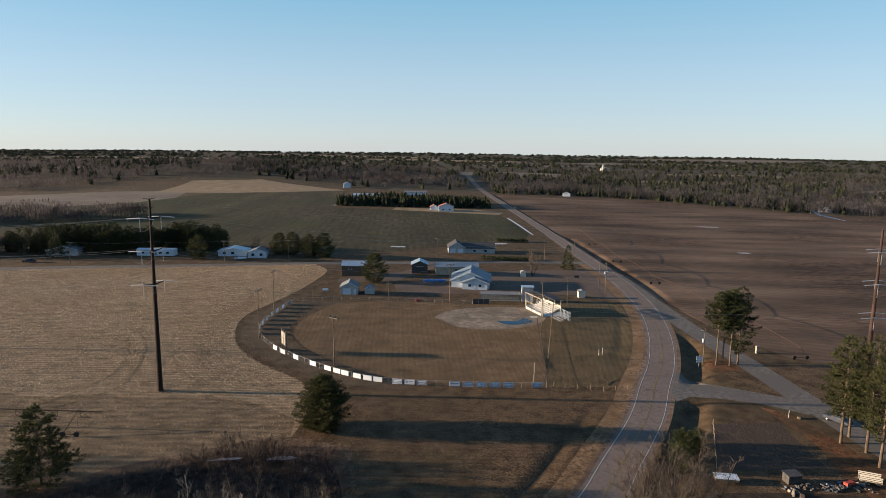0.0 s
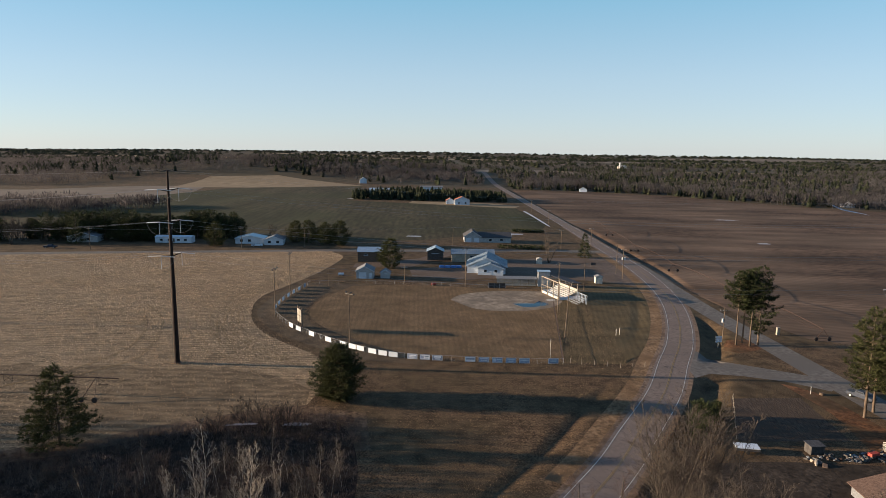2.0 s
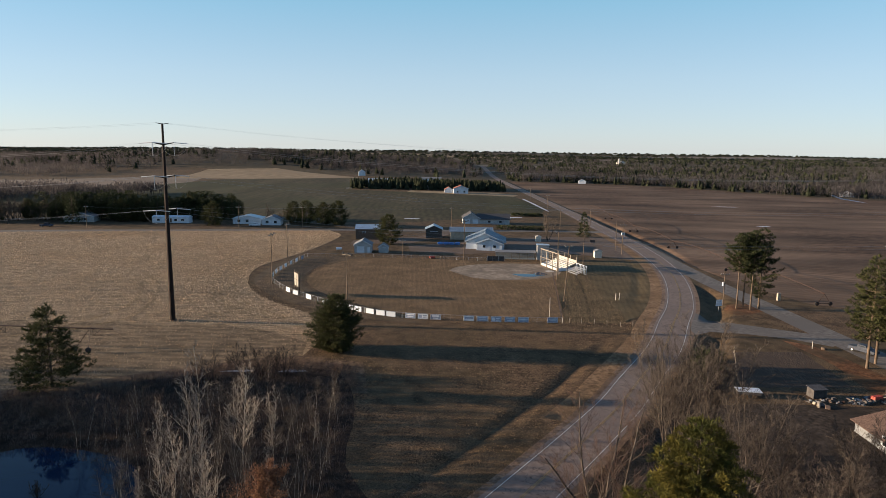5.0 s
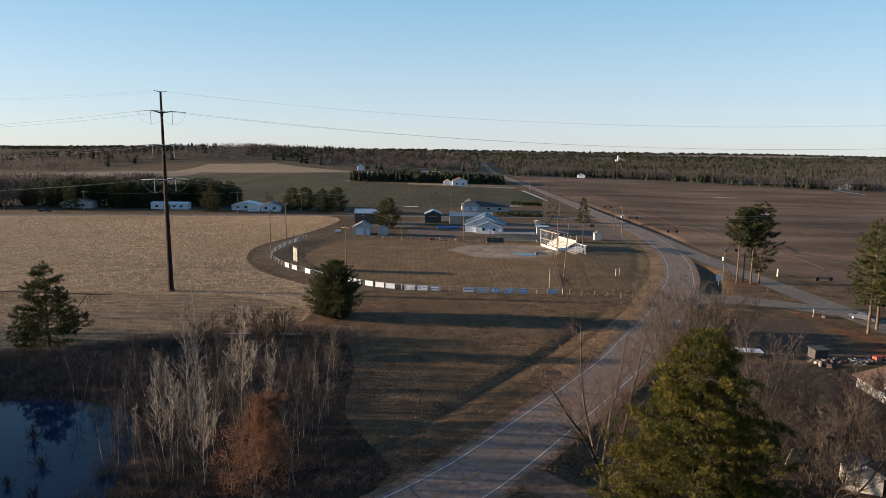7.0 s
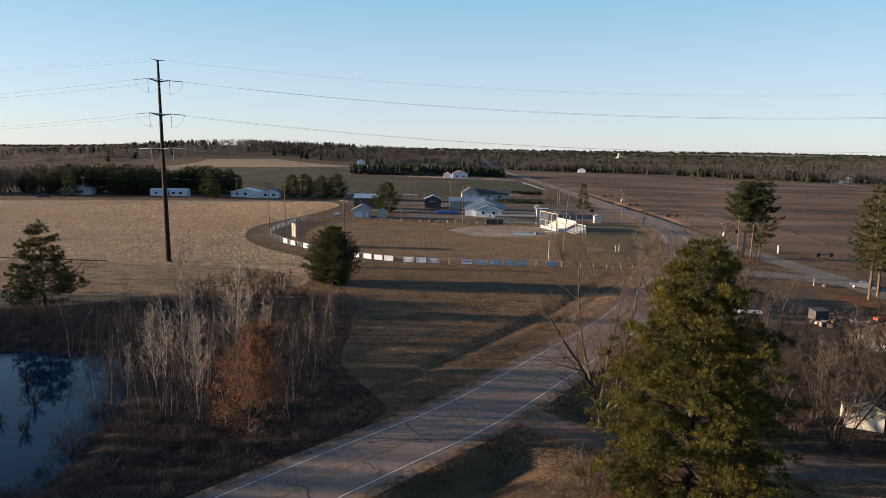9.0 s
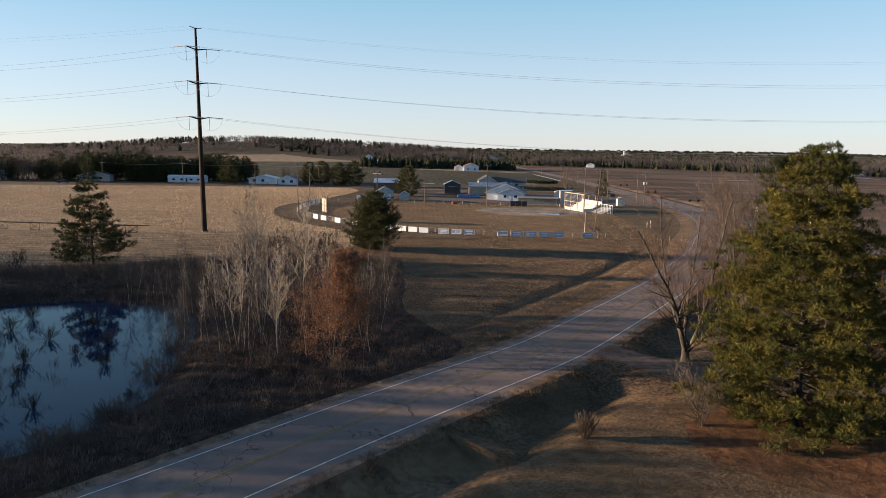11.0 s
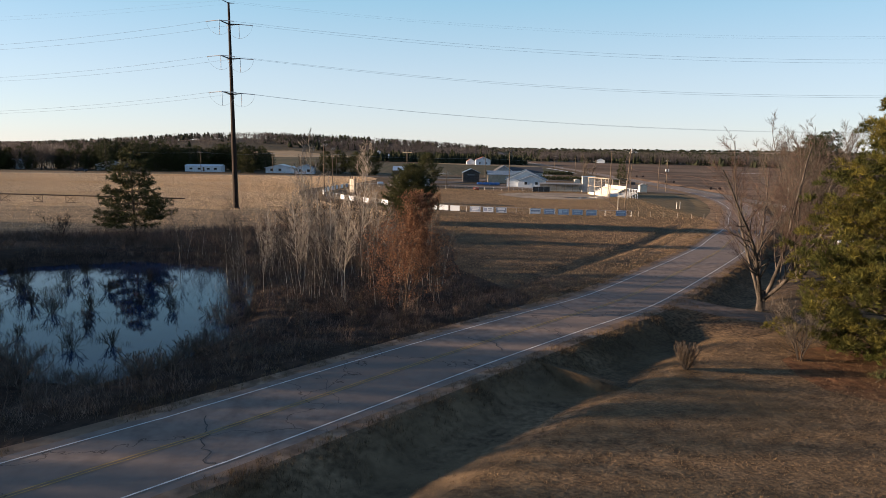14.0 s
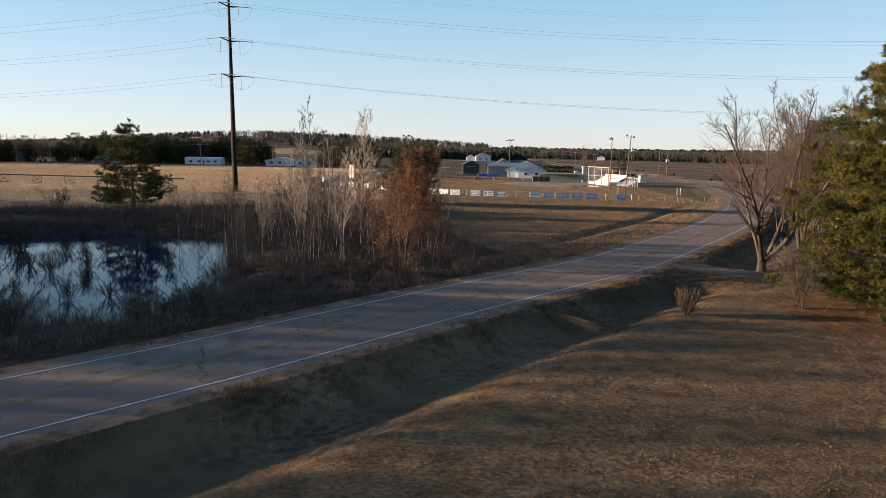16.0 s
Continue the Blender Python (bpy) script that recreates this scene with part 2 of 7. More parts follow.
HALLROOF = mat("slate_blue_metal_roof", (0.115, 0.155, 0.195), (0.170, 0.215, 0.260), 1.0, 0.55, 0.05, (0.135, 0.178, 0.220), 0.3)
BLUEROOF = mat("blue_grey_metal_roof", (0.271, 0.341, 0.404), (0.361, 0.436, 0.501), 1.0, 0.4, 0.05, (0.307, 0.378, 0.444), 0.3, metal=0.3)
GREYROOF = mat("grey_shingle_roof", (0.10, 0.105, 0.115), (0.17, 0.178, 0.19), 4.0, 0.9, 0.3, (0.135, 0.142, 0.15), 0.4)
DARKROOF = mat("dark_shingle_roof", (0.04, 0.041, 0.046), (0.08, 0.081, 0.086), 4.0, 0.92, 0.3, spec=0.1)
REDROOF = mat("red_shingle_roof", (0.22, 0.075, 0.045), (0.32, 0.12, 0.075), 3.0, 0.85, 0.2)
BROWNWALL = mat("brown_siding", (0.075, 0.052, 0.040), (0.12, 0.085, 0.065), 2.0, 0.8, 0.1)
TANWALL = mat("tan_siding", (0.258, 0.215, 0.163), (0.344, 0.292, 0.232), 1.0, 0.75, 0.05)
GREYWALL = mat("grey_siding", (0.258, 0.267, 0.275), (0.344, 0.353, 0.361), 1.0, 0.7, 0.05)
DARKWALL = mat("dark_siding", (0.035, 0.032, 0.032), (0.065, 0.06, 0.058), 1.5, 0.75, 0.05)
WOODPOLE = mat("weathered_pole_wood", (0.055, 0.041, 0.031), (0.125, 0.096, 0.071), 4.0, 0.9, 0.3, stretch=(1, 1, 0.15))
LUMBER = mat("grey_lumber", (0.17, 0.145, 0.115), (0.33, 0.29, 0.235), 3.0, 0.85, 0.2, stretch=(1, 1, 0.3))
RUSTSTEEL = mat("weathering_steel", (0.026, 0.014, 0.011), (0.058, 0.031, 0.023), 1.2, 0.75, 0.1, (0.038, 0.021, 0.016), 0.3, metal=0.2)
DARKSTEEL = mat("dark_weathering_steel", (0.012, 0.008, 0.007), (0.030, 0.019, 0.015), 1.2, 0.8, 0.1, (0.020, 0.012, 0.010), 0.3, spec=0.15)
WIRE = mat("wire", (0.22, 0.23, 0.24), (0.30, 0.31, 0.32), 2.0, 0.5, 0.0, metal=0.6)
INSULATOR = mat("insulator", (0.42, 0.43, 0.44), (0.55, 0.56, 0.57), 4.0, 0.4, 0.0)
BLACKMETAL = mat("black_metal", (0.02, 0.02, 0.02), (0.05, 0.05, 0.05), 3.0, 0.6, 0.0)
BLUESIGN = mat("faded_blue_sign", (0.18, 0.22, 0.295), (0.26, 0.295, 0.37), 1.0, 0.6, 0.0, rand=0.25)
LIGHTSIGN = mat("pale_sign", (0.55, 0.58, 0.62), (0.68, 0.70, 0.72), 1.0, 0.6, 0.0, rand=0.15)
SNOW = mat("old_snow", (0.34, 0.36, 0.40), (0.48, 0.50, 0.54), 1.5, 0.8, 0.3)
BLUETARP = mat("blue_tarp", (0.05, 0.16, 0.42), (0.08, 0.22, 0.52), 2.0, 0.5, 0.2)
REDPAINT = mat("red_paint", (0.241, 0.034, 0.026), (0.344, 0.060, 0.043), 3.0, 0.6, 0.05)
RUBBER = mat("rubber", (0.015, 0.015, 0.015), (0.03, 0.03, 0.03), 5.0, 0.85, 0.1)
CARBLUE = mat("grey_blue_car_paint", (0.025, 0.032, 0.048), (0.045, 0.052, 0.068), 3.0, 0.6, 0.0, spec=0.1)
BLUEGREYWALL = mat("blue_grey_siding", (0.09, 0.105, 0.125), (0.14, 0.155, 0.175), 2.0, 0.7, 0.05)
STALK = mat("stubble_stalks", (0.315, 0.230, 0.150), (0.740, 0.560, 0.375), 1.0, 0.9, 0.0, (0.451, 0.305, 0.178), 0.03, island=0.35, spec=0.1)
FIELDBLADE = mat("field_blades", (0.100, 0.069, 0.038), (0.290, 0.195, 0.114), 1.0, 0.9, 0.0, (0.210, 0.145, 0.084), 0.05, island=0.4, spec=0.1)
BLADE = mat("dry_blades", (0.066, 0.045, 0.025), (0.190, 0.125, 0.070), 1.0, 0.9, 0.0, (0.118, 0.078, 0.043), 0.05, island=0.4, spec=0.1)
HAZETWIG = mat("grey_fine_twigs", (0.038, 0.031, 0.026), (0.094, 0.078, 0.066), 3.0, 0.95, 0.0, spec=0.1)
BIRCHTWIG = mat("pale_birch_twigs", (0.11, 0.094, 0.078), (0.29, 0.25, 0.212), 3.0, 0.95, 0.0, spec=0.1)
REDBROWN = mat("brown_shingle_roof", (0.065, 0.040, 0.030), (0.120, 0.078, 0.060), 4.0, 0.9, 0.3)
CREAM = mat("cream_paint", (0.19, 0.18, 0.155), (0.27, 0.255, 0.225), 1.2, 0.75, 0.05)
NEEDLE_M = mat("deep_green_needles", (0.024, 0.029, 0.012), (0.066, 0.066, 0.024), 1.0, 0.8, 0.0, (0.036, 0.042, 0.015), 0.4, island=0.35, spec=0.15, trans=0.12)
BARK_DARK = mat("dark_bark", (0.018, 0.015, 0.013), (0.055, 0.046, 0.040), 4.0, 0.95, 0.4, stretch=(1, 1, 0.3), spec=0.1)
# dark brown soil, its colour lowered further for the shade of thicket and conifers
YARD = mat("shaded_yard_soil", (0.022, 0.017, 0.013), (0.062, 0.046, 0.034), 1.4, 0.95, 0.6, (0.036, 0.027, 0.020), 0.15, spec=0.1, mid=(0.4, 0.35))
TRACK = mat("wheel_track_soil", (0.080, 0.054, 0.028), (0.28, 0.198, 0.104), 1.2, 0.95, 0.5, (0.165, 0.115, 0.060), 0.1, spec=0.1, detail=9)
CRACK = mat("crack_sealant", (0.02, 0.019, 0.018), (0.05, 0.047, 0.044), 2.0, 0.8, 0.0)
JUNKMAT = mat("mixed_scrap", (0.025, 0.022, 0.020), (0.14, 0.125, 0.112), 1.0, 0.8, 0.2, rand=0.5)


def plain(name, col, rough=0.1, trans=0.0, metal=0.0, ior=1.45):
    m = bpy.data.materials.new(name)
    m.use_nodes = True
    b = m.node_tree.nodes["Principled BSDF"]
    b.inputs["Base Color"].default_value = (*col, 1)
    b.inputs["Roughness"].default_value = rough
    b.inputs["Transmission Weight"].default_value = trans
    b.inputs["Metallic"].default_value = metal
    b.inputs["IOR"].default_value = ior
    return m


PANE = plain("window_glass", (0.02, 0.025, 0.03), 0.05)
# blue base colour stands in for part of the deeper sky's reflection
WATER = plain("pond_water", (0.004, 0.015, 0.040), 0.035, ior=1.19)
wb = WATER.node_tree.nodes.new("ShaderNodeBump")
wx = WATER.node_tree.nodes.new("ShaderNodeTexNoise")
wx.inputs["Scale"].default_value = 1.1
wb.inputs["Strength"].default_value, wb.inputs["Distance"].default_value = 0.10, 0.02
WATER.node_tree.links.new(wx.outputs["Fac"], wb.inputs["Height"])
WATER.node_tree.links.new(wb.outputs[0], WATER.node_tree.nodes["Principled BSDF"].inputs["Normal"])


def road_material():
    """Worn grey asphalt: aggregate, tyre lanes, patches and irregular transverse cracks."""
    m = mat("road_asphalt", (0.126, 0.097, 0.083), (0.188, 0.149, 0.128), 1.3, 0.92, 0.12, (0.145, 0.114, 0.098), 0.09, spec=0.12)
    n, l = m.node_tree.nodes, m.node_tree.links
    b = n["Principled BSDF"]
    old = b.inputs["Base Color"].links[0].from_socket
    g = n.new("ShaderNodeNewGeometry")
    warp = n.new("ShaderNodeTexNoise")
    warp.inputs["Scale"].default_value, warp.inputs["Detail"].default_value = 0.5, 8
    l.new(g.outputs["Position"], warp.inputs["Vector"])
    add = n.new("ShaderNodeMix")
    add.data_type = "VECTOR"
    add.inputs["Factor"].default_value = 0.24
    l.new(g.outputs["Position"], add.inputs["A"])
    sc = n.new("ShaderNodeVectorMath")
    sc.operation = "SCALE"
    sc.inputs["Scale"].default_value = 18
    l.new(warp.outputs["Color"], sc.inputs[0])
    l.new(sc.outputs[0], add.inputs["B"])
    v = n.new("ShaderNodeTexVoronoi")
    v.feature = "DISTANCE_TO_EDGE"
    v.inputs["Scale"].default_value = 0.11
    l.new(add.outputs["Result"], v.inputs["Vector"])
    r = n.new("ShaderNodeMapRange")
    r.inputs["From Min"].default_value, r.inputs["From Max"].default_value = 0.002, 0.006
    r.inputs["To Min"].default_value, r.inputs["To Max"].default_value = 0.45, 1.0
    l.new(v.outputs["Distance"], r.inputs["Value"])
    mul = n.new("ShaderNodeMix")
    mul.data_type, mul.blend_type = "RGBA", "MULTIPLY"
    mul.inputs["Factor"].default_value = 1.0
    l.new(old, mul.inputs["A"])
    l.new(r.outputs[0], mul.inputs["B"])
    l.new(mul.outputs["Result"], b.inputs["Base Color"])
    return m


ROADMAT = road_material()


# ---------------------------------------------------------------- helpers
def link_mesh(name, verts, faces, material, parent=None, label="", smooth=False):
    me = bpy.data.meshes.new(name)
    me.from_pydata([tuple(v) for v in verts], [], [tuple(f) for f in faces])
    me.materials.append(material)
    if smooth:
        me.shade_smooth()
    me.update()
    ob = new(name, me)
    if parent:
        ob.parent = parent
    if label:
        ob["label"] = label
    return ob


def link_blades(name, V, k, material):
    """One mesh of many separate faces of k corners each, from a plain array."""
    m = len(V) // k
    me = bpy.data.meshes.new(name)
    me.vertices.add(len(V))
    me.vertices.foreach_set("co", np.ascontiguousarray(V, np.float32).ravel())
    me.loops.add(len(V))
    me.loops.foreach_set("vertex_index", np.arange(len(V), dtype=np.int32))
    me.polygons.add(m)
    me.polygons.foreach_set("loop_start", np.arange(0, m * k, k, dtype=np.int32))
    me.materials.append(material)
    me.update(calc_edges=True)
    return new(name, me)


def part(name, bm, material, parent=None, label="", smooth=False):
    me = bpy.data.meshes.new(name)
    bm.to_mesh(me)
    bm.free()
    me.materials.append(material)
    if smooth:
        me.shade_smooth()
    ob = new(name, me)
    if parent:
        ob.parent = parent
    if label:
        ob["label"] = label
    return ob


def empty(name, m, label, category, group="", kind=""):
    ob = new(name)
    ob.matrix_world = m
    return tagged(ob, label, category, group, kind)


def box(bm, x0, y0, z0, x1, y1, z1, m=None):
    vs = [bm.verts.new(p if m is None else m @ Vector(p)) for p in
          ((x0, y0, z0), (x1, y0, z0), (x1, y1, z0), (x0, y1, z0), (x0, y0, z1), (x1, y0, z1), (x1, y1, z1), (x0, y1, z1))]
    for f in ((3, 2, 1, 0), (4, 5, 6, 7), (0, 1, 5, 4), (1, 2, 6, 5), (2, 3, 7, 6), (3, 0, 4, 7)):
        bm.faces.new([vs[i] for i in f])
    return bm


def tube(bm, a, b, r0, r1, n=6):
    a, b = Vector(a), Vector(b)
    q = (b - a).to_track_quat("Z", "Y")
    rings = []
    for c, r in ((a, r0), (b, r1)):
        rings.append([bm.verts.new(c + q @ Vector((r * math.cos(2 * math.pi * i / n), r * math.sin(2 * math.pi * i / n), 0))) for i in range(n)])
    for i in range(n):
        bm.faces.new((rings[0][i], rings[0][(i + 1) % n], rings[1][(i + 1) % n], rings[1][i]))
    bm.faces.new(list(reversed(rings[0])))
    bm.faces.new(rings[1])
    return bm


def bx(*a):
    return box(bmesh.new(), *a)


def tb(*a):
    return tube(bmesh.new(), *a)


# ---------------------------------------------------------------- plan of the land
MAIN = [(-230, -190), (-150, -108), (-80, -32), (-31.5, 22.0), (-25.3, 28.9), (-14.2, 42.3), (-5.2, 52.6), (2.6, 61.5), (12.6, 76.3), (20.5, 88.5), (27, 99), (32.2, 108.9),
        (43.8, 130.7), (52.1, 150.6), (59.5, 168.0), (66.6, 189.8), (72.2, 213.3), (75.6, 236), (77.4, 262), (77.8, 285), (77.2, 312), (75.2, 365), (72.5, 440), (67, 560), (60.5, 700), (54, 830), (42, 1100), (20, 1600), (-60, 3200)]
SIDE = [(79.6, 296), (80.2, 265), (80.4, 235), (80.8, 212), (81.8, 194), (83.6, 172), (85.2, 142), (86.6, 120), (88.5, 90), (92, 40), (97, -40)]
LINK = [(52, 147.5), (60, 147.6), (68, 147.0), (76, 143), (84, 137)]
CROSS = [(-900, 130), (-500, 214), (-194, 276), (-124, 289.5), (-50, 306), (33, 322.5), (77, 326)]


def smooth_line(pts, step=2.5):
    """Catmull-Rom through the points, cut into even steps."""
    p = np.array(pts, float)
    p = np.vstack([2 * p[0] - p[1], p, 2 * p[-1] - p[-2]])
    out = []
    for i in range(1, len(p) - 2):
        n = max(2, int(np.linalg.norm(p[i + 1] - p[i]) / step))
        for k in range(n):
            t = k / n
            out.append(0.5 * (2 * p[i] + (p[i + 1] - p[i - 1]) * t + (2 * p[i - 1] - 5 * p[i] + 4 * p[i + 1] - p[i + 2]) * t * t + (3 * p[i] - p[i - 1] - 3 * p[i + 1] + p[i + 2]) * t ** 3))
    out.append(p[-2])
    return np.array(out)


def offset_line(line, d):
    """The line moved d metres to its left."""
    t = np.gradient(line, axis=0)
    t /= np.linalg.norm(t, axis=1)[:, None]
    return line + np.stack([-t[:, 1], t[:, 0]], 1) * d


def dist_line(P, line):
    """Distance of the points P to a polyline."""
    best = np.full(len(P), 1e9)
    for a, b in zip(line[:-1], line[1:]):
        ab = b - a
        t = np.clip(((P - a) @ ab) / (ab @ ab), 0, 1)
        best = np.minimum(best, np.hypot(*(P - a - t[:, None] * ab).T))
    return best


main_line, side_line, link_line, cross_line = (smooth_line(p, s) for p, s in ((MAIN, 3.0), (SIDE, 3.0), (LINK, 2.0), (CROSS, 12.0)))
main_rough, side_rough, link_rough, cross_rough = (smooth_line(p, s) for p, s in ((MAIN, 12.0), (SIDE, 15.0), (LINK, 5.0), (CROSS, 60.0)))
DRIVE = [(6, 64), (9.5, 60), (14, 56.5), (21, 54), (34, 52), (46, 50)]
drive_line, drive_rough = smooth_line(DRIVE, 2.0), smooth_line(DRIVE, 5.0)


def side_of(P, line):
    """Positive for points to the left of the polyline."""
    mid = (line[:-1] + line[1:]) / 2
    d = line[1:] - line[:-1]
    best, out = np.full(len(P), 1e18), np.zeros(len(P))
    for m, v in zip(mid, d):
        q = P - m
        r = (q ** 2).sum(1)
        k = r < best
        best[k] = r[k]
        out[k] = v[0] * q[k, 1] - v[1] * q[k, 0]
    return out


POND = smooth_line([(-66, 76), (-56, 79), (-47, 77), (-41, 73), (-37, 62), (-35.2, 54), (-33.8, 47.5), (-34.6, 42.6), (-37.4, 38.4), (-41, 38.8), (-45, 43), (-50, 45), (-58, 42), (-69, 43), (-76, 52), (-78, 66), (-66, 76)], 3.0)


def inside(P, poly):
    x, y = P[:, 0], P[:, 1]
    r = np.zeros(len(P), bool)
    q = np.roll(poly, -1, axis=0)
    for (x0, y0), (x1, y1) in zip(poly, q):
        if y0 != y1:
            r ^= ((y0 > y) != (y1 > y)) & (x < (x1 - x0) * (y - y0) / (y1 - y0) + x0)
    return r


def sstep(a, b, v):
    t = np.clip((v - a) / (b - a), 0, 1)
    return t * t * (3 - 2 * t)


HILLS = [(-420, 1090, 250, 150, 20), (-120, 1130, 260, 140, 13), (-700, 1500, 400, 300, 10), (300, 1900, 500, 300, 5), (-1500, 3600, 900, 500, 16), (0, 4300, 1500, 400, 16), (1700, 3900, 900, 500, 14)]


def heights(P):
    """Height of the land at the points P."""
    P = np.asarray(P, float)
    x, y = P[:, 0], P[:, 1]
    z = -1.9 * np.tanh(x * 0.0135 / 1.9)
    for hx, hy, sx, sy, h in HILLS:
        z = z + h * np.exp(-((x - hx) / sx) ** 2 - ((y - hy) / sy) ** 2)
    z = z - 0.35 * sstep(110, 200, y) * (1 - sstep(300, 520, y)) * sstep(-70, -5, x)
    near = (np.abs(x) < 330) & (y > -260) & (y < 900)
    if near.any():
        Q = P[near]
        d = dist_line(Q, main_rough)
        e = np.minimum(dist_line(Q, side_rough), np.minimum(dist_line(Q, link_rough), dist_line(Q, cross_rough)))
        keep = sstep(4.5, 9.0, e)
        keep = keep * sstep(2.5, 5.5, dist_line(Q, drive_rough))
        bank = 0.04 * (1 - sstep(4.8, 7.5, d))
        left = side_of(Q, main_rough) > 0
        west = -0.36 * sstep(9.8, 11.4, d) * (1 - sstep(11.9, 13.6, d)) * (1 - 0.9 * sstep(122, 138, Q[:, 1]) + 0.35 * sstep(165, 185, Q[:, 1]) * (1 - sstep(240, 265, Q[:, 1])))
        east = -1.15 * sstep(5.1, 8.0, d) * (1 - sstep(8.8, 13.0, d))
        ditch = np.where(left, west, east) * keep * (1 - sstep(330, 400, Q[:, 1]) * 0.4)
        pond = np.where(inside(Q, POND), 1, 0) * 1.0
        dp = dist_line(Q, POND)
        low = -1.45 * (pond + (1 - pond) * (1 - sstep(0, 5, dp))) - 0.5 * pond * sstep(0, 4, dp)
        marsh = (1 - sstep(8, 30, np.hypot((Q[:, 0] + 34) / 1.2, Q[:, 1] - 70))) * -0.35
        z[near] = z[near] + bank + ditch + low * sstep(6, 10, d) + marsh * sstep(8, 14, d)
    return z


def ground_z(x, y):
    return float(heights(np.array([(x, y)]))[0])


# ---------------------------------------------------------------- ground, fields and roads: one sheet, cut along their edges
def ribbon(line, half):
    return np.vstack([offset_line(line, half), offset_line(line, -half)[::-1]])


def closed(pts, step=4.0):
    return smooth_line(list(pts) + [pts[0]], step)[:-1]


def straight(pts, step=12.0):
    out = []
    q = list(pts) + [pts[0]]
    for a, b in zip(q[:-1], q[1:]):
        a, b = np.array(a, float), np.array(b, float)
        n = max(1, int(np.linalg.norm(b - a) / step))
        out += [a + (b - a) * k / n for k in range(n)]
    return np.array(out)


def open_line(pts, step=6.0):
    return np.vstack([straight([a, b], step)[: max(1, int(np.hypot(b[0] - a[0], b[1] - a[1]) / step))] for a, b in zip(pts[:-1], pts[1:])] + [np.array([pts[-1]], float)])


